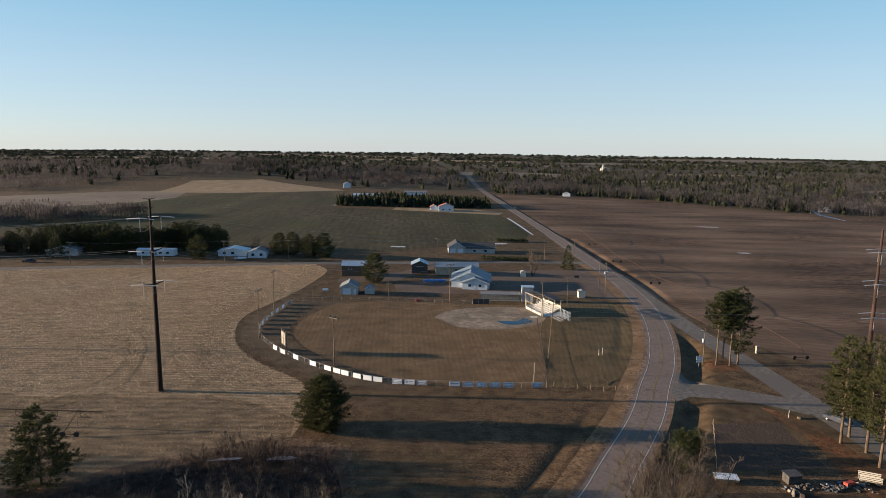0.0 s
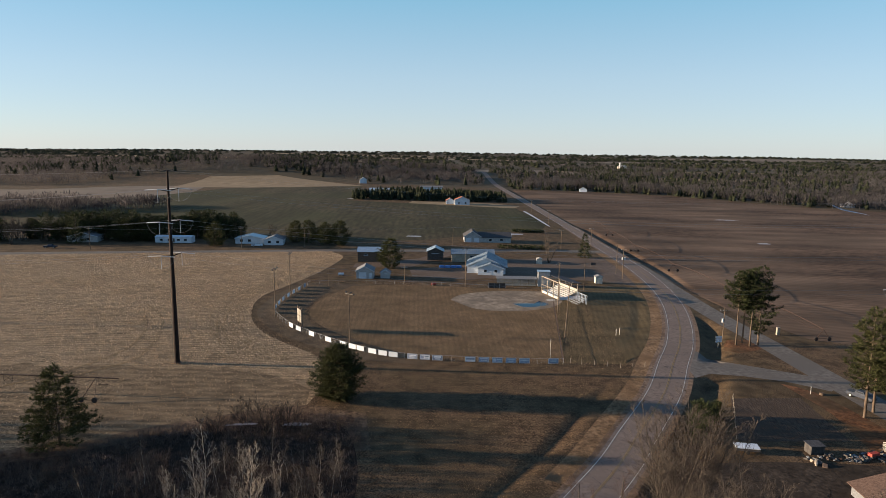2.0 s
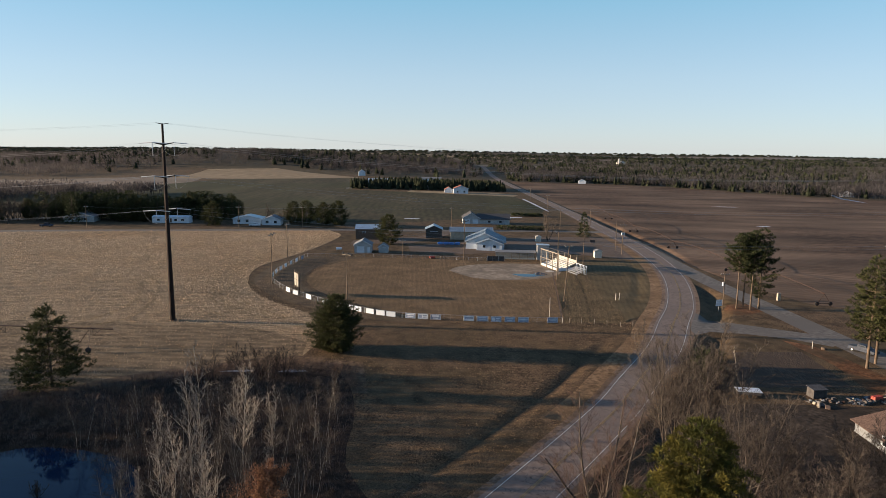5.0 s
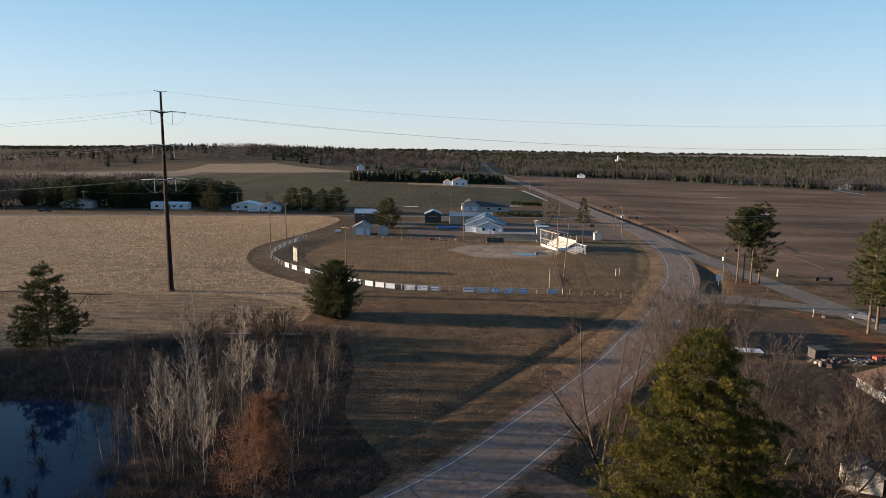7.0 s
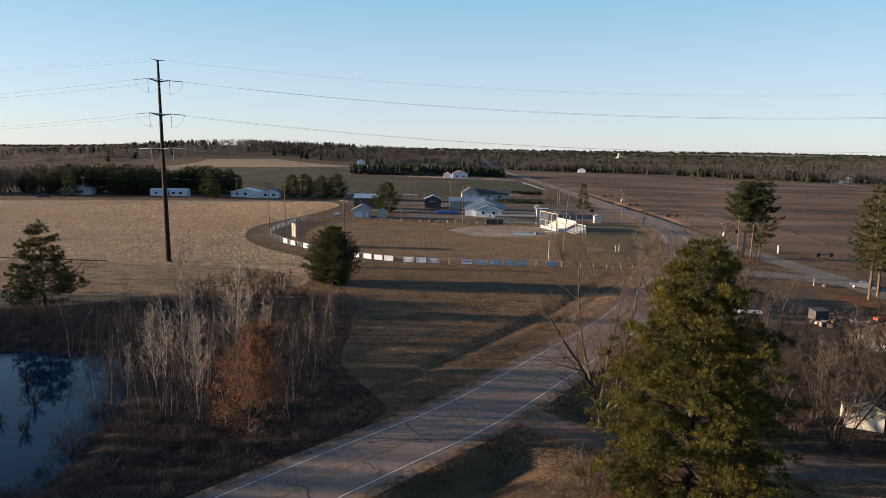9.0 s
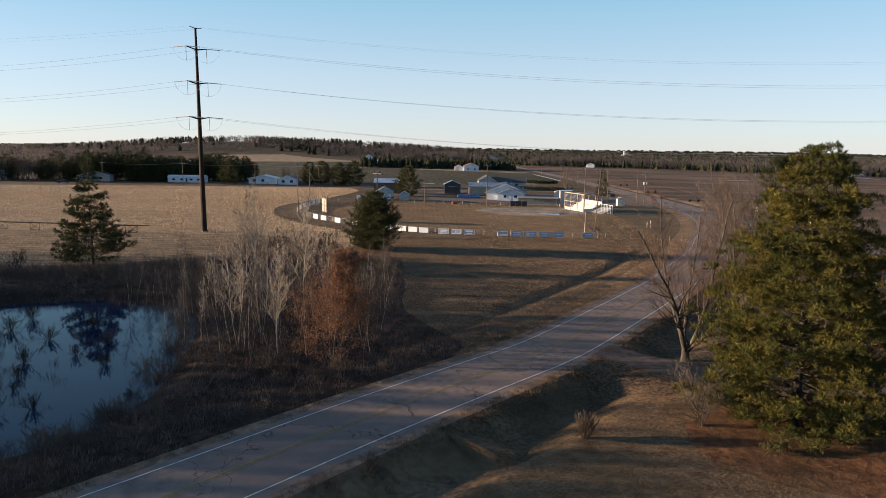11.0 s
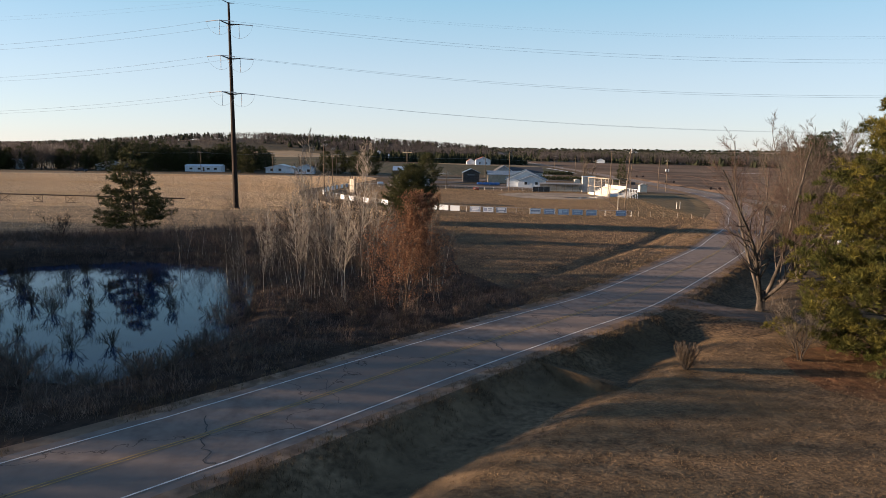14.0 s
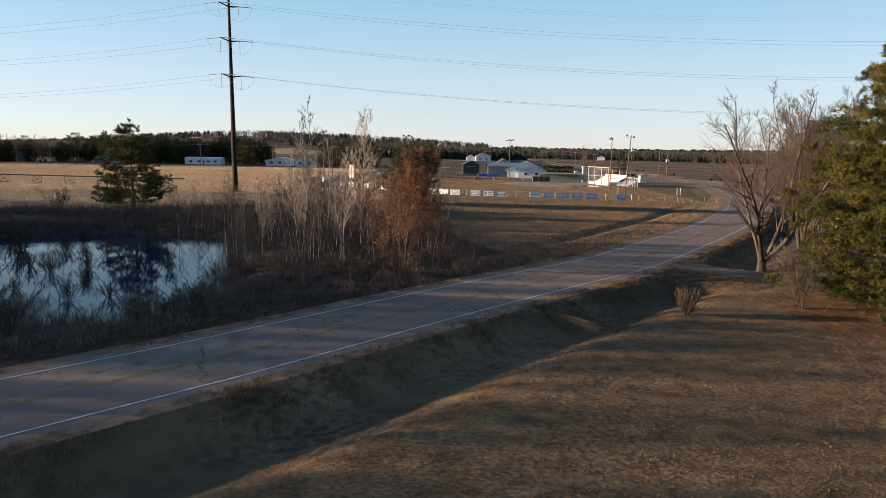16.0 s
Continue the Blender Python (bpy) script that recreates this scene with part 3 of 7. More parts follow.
far = main_line[:, 1] < 1700
CLEARINGS = [(150, 1420, 130, 150), (420, 1180, 120, 60), (-250, 1450, 170, 70), (-700, 1250, 180, 90), (-60, 1250, 60, 70), (620, 1500, 200, 90), (300, 2150, 260, 130), (-500, 2100, 330, 120), (-1200, 2600, 420, 160), (900, 2700, 420, 160), (0, 2900, 400, 150), (-400, 3400, 600, 140), (1500, 3500, 600, 180), (700, 950, 90, 60)]
REGIONS = [  # later ones lie over earlier ones
    ("wood_floor", WOODFLOOR, straight([(-4900, 905), (-420, 930), (-90, 850), (45, 835), (56, 815), (152, 808), (240, 752), (282, 692), (334, 618), (420, 560), (700, 300), (4900, 300), (4900, 4900), (-4900, 4900)], 200), "ground"),
    *[("field_clearing_%d" % i, TANFIELD if i % 3 else GREYFIELD, np.array([(cx + ax * math.cos(a) * (1 + 0.15 * math.sin(3 * a + i)), cy + ay * math.sin(a)) for a in np.arange(0, 6.28, 0.4)]), "field") for i, (cx, cy, ax, ay) in enumerate(CLEARINGS)],
    ("field_grey", GREYFIELD, straight([(-900, 640), (-450, 660), (-374, 745), (-300, 760), (-262, 610), (-320, 540), (-420, 480), (-900, 480)], 40), "field"),
    ("field_hay", TANFIELD, straight([(-330, 735), (-352, 905), (-262, 935), (-180, 870), (-122, 815), (-230, 745)], 30), "field"),
    ("field_green", GREENFIELD, straight([(-390, 500), (-290, 600), (-262, 735), (-122, 805), (-96, 620), (-98, 588), (-46, 578), (48, 556), (60, 440), (50, 398), (30, 392), (-20, 350), (-75, 332), (-200, 330), (-330, 380)], 20), "field"),
    ("field_lot", GREYFIELD, straight([(-90, 640), (40, 640), (50, 700), (-80, 730)], 30), "field"),
    ("field_yard", TANFIELD, straight([(-46, 578), (48, 556), (54, 578), (30, 598), (-44, 600)], 20), "field"),
    ("field_soil", SOIL, straight([(84, 330), (84, 250), (89, 206), (98, 176), (130, 160), (330, 140), (700, 120), (700, 300), (420, 560), (334, 610), (282, 684), (240, 744), (152, 798), (64, 806), (70, 640), (79, 440)], 15), "field"),
    ("field_stubble", STUBBLE, np.vstack([open_line([(-60, 301), (-124, 287), (-194, 273), (-500, 210), (-500, 70), (-150, 76), (-97, 86), (-62, 95), (-36, 110), (-29, 117)], 6), smooth_line([(-27, 134), (-34, 148), (-45, 158), (-55, 170), (-62, 187), (-64.5, 206), (-60, 226), (-55, 250), (-52, 285), (-60, 300)], 4)]), "field"),
    # wavy-edged near strip: different cover, with field shade put into its colour too
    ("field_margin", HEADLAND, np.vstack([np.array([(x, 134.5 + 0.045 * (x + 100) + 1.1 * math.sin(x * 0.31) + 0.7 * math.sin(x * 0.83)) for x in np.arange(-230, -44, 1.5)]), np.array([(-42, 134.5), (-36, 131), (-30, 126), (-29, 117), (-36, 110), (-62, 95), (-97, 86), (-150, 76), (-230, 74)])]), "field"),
    ("weed_margin", WEEDS, np.array([(-150, 78), (-122, 84), (-95, 90), (-84, 92.5), (-75, 94), (-68, 98), (-62, 99), (-57, 104), (-51, 107.5), (-43, 112), (-36, 116), (-28, 118), (-17, 115), (-14, 100), (-36, 98), (-62, 90), (-95, 80), (-150, 66)]), "ground"),
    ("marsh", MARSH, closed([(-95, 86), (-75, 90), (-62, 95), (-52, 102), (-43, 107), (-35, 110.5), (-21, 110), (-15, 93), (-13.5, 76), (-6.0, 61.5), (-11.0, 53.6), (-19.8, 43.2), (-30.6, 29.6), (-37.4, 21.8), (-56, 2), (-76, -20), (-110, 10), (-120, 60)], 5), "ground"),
    ("gravel_lot", GRAVEL, straight([(-20, 262), (0, 276), (16, 292), (30, 298), (52, 304), (74, 306), (75, 250), (73, 238), (56, 250), (40, 252), (26, 256), (4, 246), (-18, 248)], 6), "pavement"),
    ("gravel_track", GRAVEL, straight([(-44, 262), (-20, 268), (-4, 300), (-2, 316), (-8, 316), (-18, 290), (-44, 272)], 6), "pavement"),
    ("side_lawn", SIDELAWN, np.vstack([np.array([(26, 149), (32.6, 212), (37, 234), (60, 240)]), offset_line(main_line[(main_line[:, 1] > 152) & (main_line[:, 1] < 234)], 8.2)[::-1], np.array([(40, 149)])]), "ground"),
    ("worn_track", WORNGRASS, np.vstack([smooth_line([(-57.5, 230), (-60.3, 212), (-61, 196), (-59.0, 183), (-51, 169), (-42, 160), (-33, 152.5), (-23, 146.5), (-15, 144.6)], 3), np.array([(-7, 143.5), (-7, 148)]), smooth_line([(-14, 152), (-26, 161), (-37, 171), (-44, 181), (-47, 196), (-45, 212), (-40, 222), (-30, 231)], 3)]), "ground"),
    ("lawn_outfield", OUTFIELD, np.vstack([smooth_line([(-38, 227), (-43, 212), (-45.5, 198), (-43.5, 184), (-37.5, 173), (-28, 163), (-18, 155), (-10, 151), (0, 149.4), (12, 149.0), (25.3, 149.2)], 2.44), np.array([(33, 212), (36, 232), (11, 231), (-20, 232.5)])]), "ground"),
    ("lawn_front", LAWN, np.vstack([offset_line(main_line[(main_line[:, 1] > -40) & (main_line[:, 1] < 56)], -12.0), np.array([(24, 58), (40, 50), (60, 40), (60, -60), (-70, -60)])]), "ground"),
    ("ditch_bank", DITCHGRASS, np.vstack([offset_line(main_line[(main_line[:, 1] > -40) & (main_line[:, 1] < 46)], -4.4), offset_line(main_line[(main_line[:, 1] > -40) & (main_line[:, 1] < 46)], -12.02)[::-1]]), "ground"),
    ("infield", CLAY, closed([(-2.5, 211), (1, 219), (12, 226), (24, 228), (33, 227), (36, 218), (33, 208), (27, 202), (17, 198), (6, 199.5)], 3), "ground"),
    ("warning_track", GRAVEL, np.vstack([open_line([(31.9, 212), (25.3, 148.5)], 4), open_line([(25.65, 148.5), (32.25, 212)], 4)]), "ground"),
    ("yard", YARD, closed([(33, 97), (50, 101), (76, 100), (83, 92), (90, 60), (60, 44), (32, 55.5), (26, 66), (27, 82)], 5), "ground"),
    ("garden", GARDEN, straight([(57, 129), (72, 130.5), (70.5, 110), (50, 108.5)], 4), "ground"),
    ("needle_litter", NEEDLES, closed([(72, 139), (77, 134), (80, 118), (81, 104), (80, 92), (73, 96), (72, 108), (74, 122)], 4), "ground"),
    ("needle_bed", NEEDLES, closed([(10, 44), (17, 49), (25, 46), (27, 38), (18, 34), (10, 38)], 3), "ground"),
    ("needle_island", NEEDLES, closed([(70, 165), (74, 173), (81, 173), (82, 168), (78, 164), (72, 161)], 3), "ground"),
    ("verge", VERGE, np.vstack([offset_line(main_line[(main_line[:, 1] > 88) & (main_line[:, 1] < 330)], 3.5), offset_line(main_line[(main_line[:, 1] > 88) & (main_line[:, 1] < 330)], 8.2)[::-1]]), "ground"),
    ("road_shoulder", SHOULDER, ribbon(main_line[(main_line[:, 1] > -150) & (main_line[:, 1] < 430)], 5.0), "pavement"),
    ("dirt_drive", GRAVEL, ribbon(drive_line, 2.1), "pavement"),
    ("road_cross", ASPHALT2, ribbon(cross_line, 3.2), "road"),
    ("road_side", ASPHALT2, ribbon(side_line, 3.7), "road"),
    ("road_link", ASPHALT2, np.array([(54, 141), (58.5, 144.2), (66, 143.2), (74, 140.4), (81, 135), (88, 141), (80.2, 145.5), (72, 150), (66.5, 153), (63, 158), (60.5, 163), (55, 155)]), "road"),
    ("road_main", ROADMAT, ribbon(main_line[far], 4.0), "road"),
]


def build_ground():
    from mathutils.geometry import delaunay_2d_cdt
    rng = np.random.default_rng(3)
    pts, edges = [], []
    for _, _, poly, _ in REGIONS:
        s = len(pts)
        n = len(poly)
        pts += [tuple(p) for p in poly]
        edges += [(s + i, s + (i + 1) % n) for i in range(n)]
    # relief points, close where the camera passes
    for x0, y0, x1, y1, st in ((-100, 0, 60, 110, 2.0), (10, 100, 100, 270, 2.5), (-100, 110, 10, 330, 8), (-330, -260, 330, 900, 22), (-1600, -1600, 1600, 1700, 130), (-4950, -4950, 4950, 4950, 450)):
        gx, gy = np.meshgrid(np.arange(x0, x1, st), np.arange(y0, y1, st))
        g = np.stack([gx.ravel(), gy.ravel()], 1)
        g = g + rng.uniform(-0.3, 0.3, g.shape) * st
        if st > 20:
            inner = {22: (-105, -5, 105, 335), 130: (-335, -265, 335, 905), 450: (-1610, -1610, 1610, 1710)}[st]
            g = g[~((g[:, 0] > inner[0]) & (g[:, 0] < inner[2]) & (g[:, 1] > inner[1]) & (g[:, 1] < inner[3]))]
        if st < 20:
            g = g[(dist_line(g, main_rough) > 15.5) | (g[:, 1] > 330)]
        pts += [tuple(p) for p in g]
    for d in (4.9, 6.2, 7.5, 8.6, 9.8, 11.0, 12.2, 13.4, 14.6):
        sel = main_line[(main_line[:, 1] > -60) & (main_line[:, 1] < 420)]
        for s in (-1, 1):
            pts += [tuple(p) for p in offset_line(sel, d * s)[::1]]
    res = delaunay_2d_cdt([Vector(p) for p in pts], edges, [], 0, 1e-3)
    V = np.array([(v.x, v.y) for v in res[0]])
    F = np.array([tuple(f) for f in res[2]])
    Z = heights(V)
    C = V[F].mean(axis=1)
    owner = np.full(len(F), -1)
    for i, (_, _, poly, _) in enumerate(REGIONS):
        lo, hi = poly.min(0), poly.max(0)
        k = np.where((C[:, 0] >= lo[0]) & (C[:, 0] <= hi[0]) & (C[:, 1] >= lo[1]) & (C[:, 1] <= hi[1]))[0]
        owner[k[inside(C[k], poly)]] = i
    names = {"wood_floor": "brown leaf-covered floor of the bare woods", "field_grey": "pale grey-brown fallow field beyond the road", "field_hay": "pale straw-coloured hay field on a low rise",
             "field_green": "dull green winter crop field", "field_lot": "grey-brown open lot behind the conifers", "field_yard": "straw-coloured yard round the far farmhouse", "field_soil": "dark brown tilled field with pale dry streaks",
             "field_stubble": "pale tan harvested stubble field with wheel tracks", "weed_margin": "dark brown matted weeds between field and marsh", "marsh": "wet marsh floor with matted dead reeds, darkened for brush shade", "gravel_lot": "grey-brown gravel parking lot beside the ball field",
             "gravel_track": "brown gravel track between the sheds", "side_lawn": "olive-brown mown grass beside the foul line", "worn_track": "worn grey-brown strip along the outfield fence", "lawn_outfield": "brown mown outfield grass inside the fence", "lawn_front": "mown brown lawn beside the road", "infield": "bare tan clay infield of the ball field", "warning_track": "narrow bare clay foul line strip", "yard": "dark bare soil yard with tree shade put into its brown", "garden": "dark tilled vegetable garden plot with furrows",
             "needle_litter": "rust-red pine needle litter under the pines", "needle_bed": "rust-red needle litter under the big conifer", "needle_island": "brown needle litter on the road island",
             "verge": "tan dry grass verge along the road", "road_shoulder": "narrow reddish gravel shoulder of the road", "dirt_drive": "brown dirt drive crossing the roadside ditch", "road_cross": "narrow grey asphalt lane behind the field", "road_side": "straight old grey asphalt side road", "road_link": "short asphalt link between two roads", "road_main": "curving two-lane asphalt road with fine cracks"}
    for i in range(-1, len(REGIONS)):
        k = F[owner == i]
        if not len(k):
            continue
        used, inv = np.unique(k, return_inverse=True)
        me_v = np.column_stack([V[used], Z[used]])
        if i < 0:
            ob = link_mesh("ground", me_v, inv.reshape(-1, 3), GRASS, smooth=True)
            tagged(ob, "dry brown grass land reaching the horizon", "ground", kind="structure")
        else:
            nm, m, _, cat = REGIONS[i]
            ob = link_mesh(nm, me_v, inv.reshape(-1, 3), m, smooth=True)
            tagged(ob, names.get(nm, "pale open field among the far woods"), cat, kind="structure")


build_ground()
water = link_mesh("water", [(*p, -0.62) for p in offset_line(POND, 6.0)[:-1]], [list(range(len(POND) - 1))], WATER)
tagged(water, "still dark pond water reflecting the sky", "pond", kind="structure")


def paint_strip(name, line, d, width, material, label):
    a, b = offset_line(line, d + width / 2), offset_line(line, d - width / 2)
    z = heights(offset_line(line, d)) + 0.022
    n = len(a)
    verts = [(*a[i], z[i]) for i in range(n)] + [(*b[i], z[i]) for i in range(n)]
    ob = link_mesh(name, verts, [(i, n + i, n + i + 1, i + 1) for i in range(n - 1)], material)
    return tagged(ob, label, "road marking", kind="structure")


seg = main_line[(main_line[:, 1] > -150) & (main_line[:, 1] < 800)]
paint_strip("road_marking", seg, 3.3, 0.10, LINEWHITE, "worn white edge line painted on the road")
paint_strip("road_marking", seg, -3.3, 0.10, LINEWHITE, "worn white edge line painted on the road")
paint_strip("road_marking", seg, 0.12, 0.07, LINEYELLOW, "faded yellow centre line painted on the road")
paint_strip("road_marking", seg, -0.12, 0.07, LINEYELLOW, "faded yellow centre line painted on the road")


def track(pts, gauge=1.9, width=0.3, lift=0.02):
    ln = smooth_line(pts, 2.5)
    for s_ in (-1, 1):
        ob = paint_strip("wheel_track", ln, s_ * gauge / 2, width, TRACK, "dark wheel track pressed into the stubble")
        ob.location.z = lift
        ob["category"] = "wheel track"


track([(-40, 144), (-50, 153), (-59, 166), (-66, 186), (-68, 206), (-64, 230), (-59, 256), (-57, 290)], 1.9, 0.22)
track([(-52, 144), (-60, 158), (-68, 180), (-72, 206), (-69, 232), (-64, 262)], 1.9, 0.2)
track([(-84, 127), (-78, 134), (-74, 142), (-77, 158), (-84, 176), (-96, 192)], 0.5, 0.2)
LEFT_ARC = smooth_line([(-27, 136), (-40, 150), (-50, 160), (-58, 172), (-63.5, 187), (-65.5, 206), (-62, 228), (-56, 250)], 4)
for k_, off_ in enumerate((3.0, 6.2, 9.0, 14.5)):
    arc = offset_line(LEFT_ARC, off_)
    arc = arc[(2 * k_) % 5: len(arc) - (3 * k_) % 7]
    track([tuple(p) for p in arc[::3]], 1.8, 0.2 - 0.015 * k_)
track([(-96, 118), (-88, 127), (-82, 138), (-80, 150), (-83, 164), (-90, 178)], 0.4, 0.22)
track([(-63, 240), (-59, 262), (-61, 286)], 1.8, 0.14)


def flat_patch(name, pts, material, label, category, lift=0.03, step=2.0):
    """A thin irregular sheet lying on the land."""
    p = closed(pts, step)
    c = p.mean(0)
    z = heights(p) + lift
    V = [(*q, h) for q, h in zip(p, z)] + [(*c, float(heights(np.array([c]))[0]) + lift + 0.03)]
    n = len(p)
    ob = link_mesh(name, V, [(i, (i + 1) % n, n) for i in range(n)], material, smooth=True)
    return tagged(ob, label, category, kind="structure")


flat_patch("puddle", [(18, 208), (21, 204.2), (25, 204.6), (29, 207), (30, 210), (27.5, 213), (26, 209.5), (22, 209)], WATER, "shallow puddle on the clay infield", "puddle", 0.012)
flat_patch("home_plate_sheet", [(30.2, 213.5), (32.6, 213.8), (33, 215.6), (31.2, 216), (30, 215)], OFFWHITE, "pale round cover at home plate", "sheet", 0.05)
for pts in ([(-41.6, 107.4), (-38, 107.8), (-35.6, 108.4), (-36.0, 109.0), (-39, 108.6)], [(-31.2, 108.3), (-28, 108.5), (-26, 109), (-26.6, 109.8), (-30, 109.6)], [(-107, 608), (-99, 610), (-98, 614), (-104, 613)], [(28, 382), (38, 384), (38, 387), (30, 386)], [(-30, 361), (-22, 362), (-22, 365), (-29, 364)], [(52.2, 528), (54.6, 500), (57.2, 462), (59.4, 432), (60.6, 430), (58.8, 464), (56.2, 503), (53.8, 530)], [(192, 494), (202, 496), (212, 493), (203, 492)], [(170, 369), (176, 370), (177, 367), (171, 367)], [(372, 655), (351, 600), (346.5, 558), (347.5, 557), (352.2, 598), (373.4, 654)]):
    flat_patch("snow_patch", pts, SNOW, "thin leftover patch of old snow", "snow", 0.05)


def road_cracks():
    """Irregular dark cracks across the old asphalt."""
    r = random.Random(9)
    ln = main_line[(main_line[:, 1] > 8) & (main_line[:, 1] < 190)]
    t = np.gradient(ln, axis=0)
    t /= np.linalg.norm(t, axis=1)[:, None]
    nrm = np.stack([-t[:, 1], t[:, 0]], 1)
    i = 1
    while i < len(ln) - 3:
        d = r.uniform(-3.6, -0.5)
        end = d + r.uniform(1.5, 6.5)
        P, a = [], 0.0
        while d < min(end, 3.6):
            P.append(ln[i] + nrm[i] * d + t[i] * a)
            d += r.uniform(0.18, 0.4)
            a += r.gauss(0.04, 0.22)
        if len(P) > 4:
            P = np.array(P)
            w = 0.012 + 0.03 * r.random()
            A, B = offset_line(P, w), offset_line(P, -w)
            z = heights(P) + 0.016
            n = len(P)
            ob = link_mesh("road_crack", [(*A[k], z[k]) for k in range(n)] + [(*B[k], z[k]) for k in range(n)], [(k, n + k, n + k + 1, k + 1) for k in range(n - 1)], CRACK)
            tagged(ob, "dark branching crack in the asphalt", "road crack", kind="structure")
        i += r.choice((1, 2, 3, 4))


road_cracks()


# ---------------------------------------------------------------- trees
def add_tube(V, F, a, b, r0, r1, n=4):
    """A tapered n-sided limb, added to the vertex and face lists."""
    d = b - a
    L = np.linalg.norm(d)
    if L < 1e-6:
        return
    d = d / L
    u = np.cross(d, (0.31, 0.95, 0.02) if abs(d[2]) > 0.7 else (0.0, 0.0, 1.0))
    u /= np.linalg.norm(u)
    w = np.cross(d, u)
    s = len(V)
    for c, r in ((a, r0), (b, r1)):
        for i in range(n):
            an = 2 * math.pi * i / n
            V.append(c + r * (math.cos(an) * u + math.sin(an) * w))
    for i in range(n):
        F.append((s + i, s + (i + 1) % n, s + n + (i + 1) % n, s + n + i))


def add_run(V, F, pts, radii, n=5):
    """A bent tapered limb through pts, as one connected tube."""
    s = len(V)
    for i, p in enumerate(pts):
        d = pts[min(i + 1, len(pts) - 1)] - pts[max(i - 1, 0)]
        d = d / (np.linalg.norm(d) + 1e-9)
        u = np.cross(d, (0.31, 0.95, 0.02) if abs(d[2]) > 0.7 else (0.0, 0.0, 1.0))
        u = u / np.linalg.norm(u)
        w = np.cross(d, u)
        for k in range(n):
            an = 2 * math.pi * k / n
            V.append(p + radii[i] * (math.cos(an) * u + math.sin(an) * w))
        if i:
            a, b = s + (i - 1) * n, s + i * n
            for k in range(n):
                F.append((a + k, a + (k + 1) % n, b + (k + 1) % n, b + k))


def vase_tree(rng, h, stems, lean, sides=16, twigs=7, fine=5, r0=0.16, reach=0.30, thin=0.007, rise=0.22, bend=0.05, lo=0.22, foot=-0.3):
    """Several curved stems from one foot, with rising side limbs, twigs and fine shoots."""
    V, F, TV, TF = [], [], [], []

    def run(p, d, length, n, ra, rb, bend, lift, Vx, Fx, k):
        pts = [p]
        for i in range(n):
            d = d + rng.normal(0, bend, 3) + np.array((0, 0, lift))
            d = d / np.linalg.norm(d)
            pts.append(pts[-1] + d * length / n)
        add_run(Vx, Fx, pts, [ra + (rb - ra) * (i / n) ** 0.8 for i in range(n + 1)], k)
        return pts

    def pick(pts, t):
        u = t * (len(pts) - 1)
        k = min(int(u), len(pts) - 2)
        d = pts[k + 1] - pts[k]
        return pts[k] + d * (u - k), d / np.linalg.norm(d)

    def fork(d, open_):
        e = rng.normal(0, 1, 3)
        e = e - d * (e @ d)
        e /= np.linalg.norm(e) + 1e-9
        v = d * math.cos(open_) + e * math.sin(open_)
        v[2] += rise
        return v / np.linalg.norm(v)

    for s_ in range(stems):
        a = 6.283 * (s_ + rng.uniform(-0.3, 0.3)) / stems
        l_ = lean * rng.uniform(0.4, 1.1) if stems > 1 else 0.06
        d = np.array((math.cos(a) * l_, math.sin(a) * l_, 1.0))
        hh = h * rng.uniform(0.78, 1.05)
        r = r0 * rng.uniform(0.7, 1.0)
        main = run(np.array((math.cos(a) * r0 * 0.7, math.sin(a) * r0 * 0.7, foot)), d / np.linalg.norm(d), hh - max(0.0, foot), 9, r, max(0.02, r * 0.24), bend, 0.02, V, F, 6)
        for k in range(sides):
            t = lo + (0.98 - lo) * (k + rng.uniform(0, 1)) / sides
            p, dd = pick(main, t)
            L = h * reach * (1.28 - t) * rng.uniform(0.6, 1.2)
            limb = run(p, fork(dd, rng.uniform(0.5, 0.95)), L, 4, r * 0.4 * (1.1 - t) + 0.008, 0.010, 0.10, 0.05, V, F, 4)
            for _ in range(twigs):
                p2, d2 = pick(limb, rng.uniform(0.25, 1.0))
                L2 = L * rng.uniform(0.22, 0.5)
                tw = run(p2, fork(d2, rng.uniform(0.4, 0.9)), L2, 2, thin * 1.5, thin, 0.08, 0.06, TV, TF, 3)
                for _ in range(fine):
                    p3, d3 = pick(tw, rng.uniform(0.2, 1.0))
                    q = p3 + fork(d3, rng.uniform(0.4, 0.9)) * L2 * rng.uniform(0.25, 0.6)
                    add_tube(TV, TF, p3, q, thin * 0.9, thin * 0.6, 3)
    return V, F, TV, TF


def spray(V, F, rng, c, d, size, n, droop=0.0, wide=0.055):
    """A tuft of narrow needle blades that fans out from c along d."""
    for _ in range(n):
        v = d + rng.normal(0, 0.55, 3)
        v[2] -= droop
        v /= np.linalg.norm(v)
        u = np.cross(v, rng.normal(0, 1, 3))
        u /= np.linalg.norm(u) + 1e-9
        L = size * rng.uniform(0.6, 1.15)
        s = len(V)
        V += [c - u * L * wide * 0.4, c + v * L * 0.55 - u * L * wide, c + v * L, c + v * L * 0.55 + u * L * wide]
        F.append((s, s + 1, s + 2, s + 3))


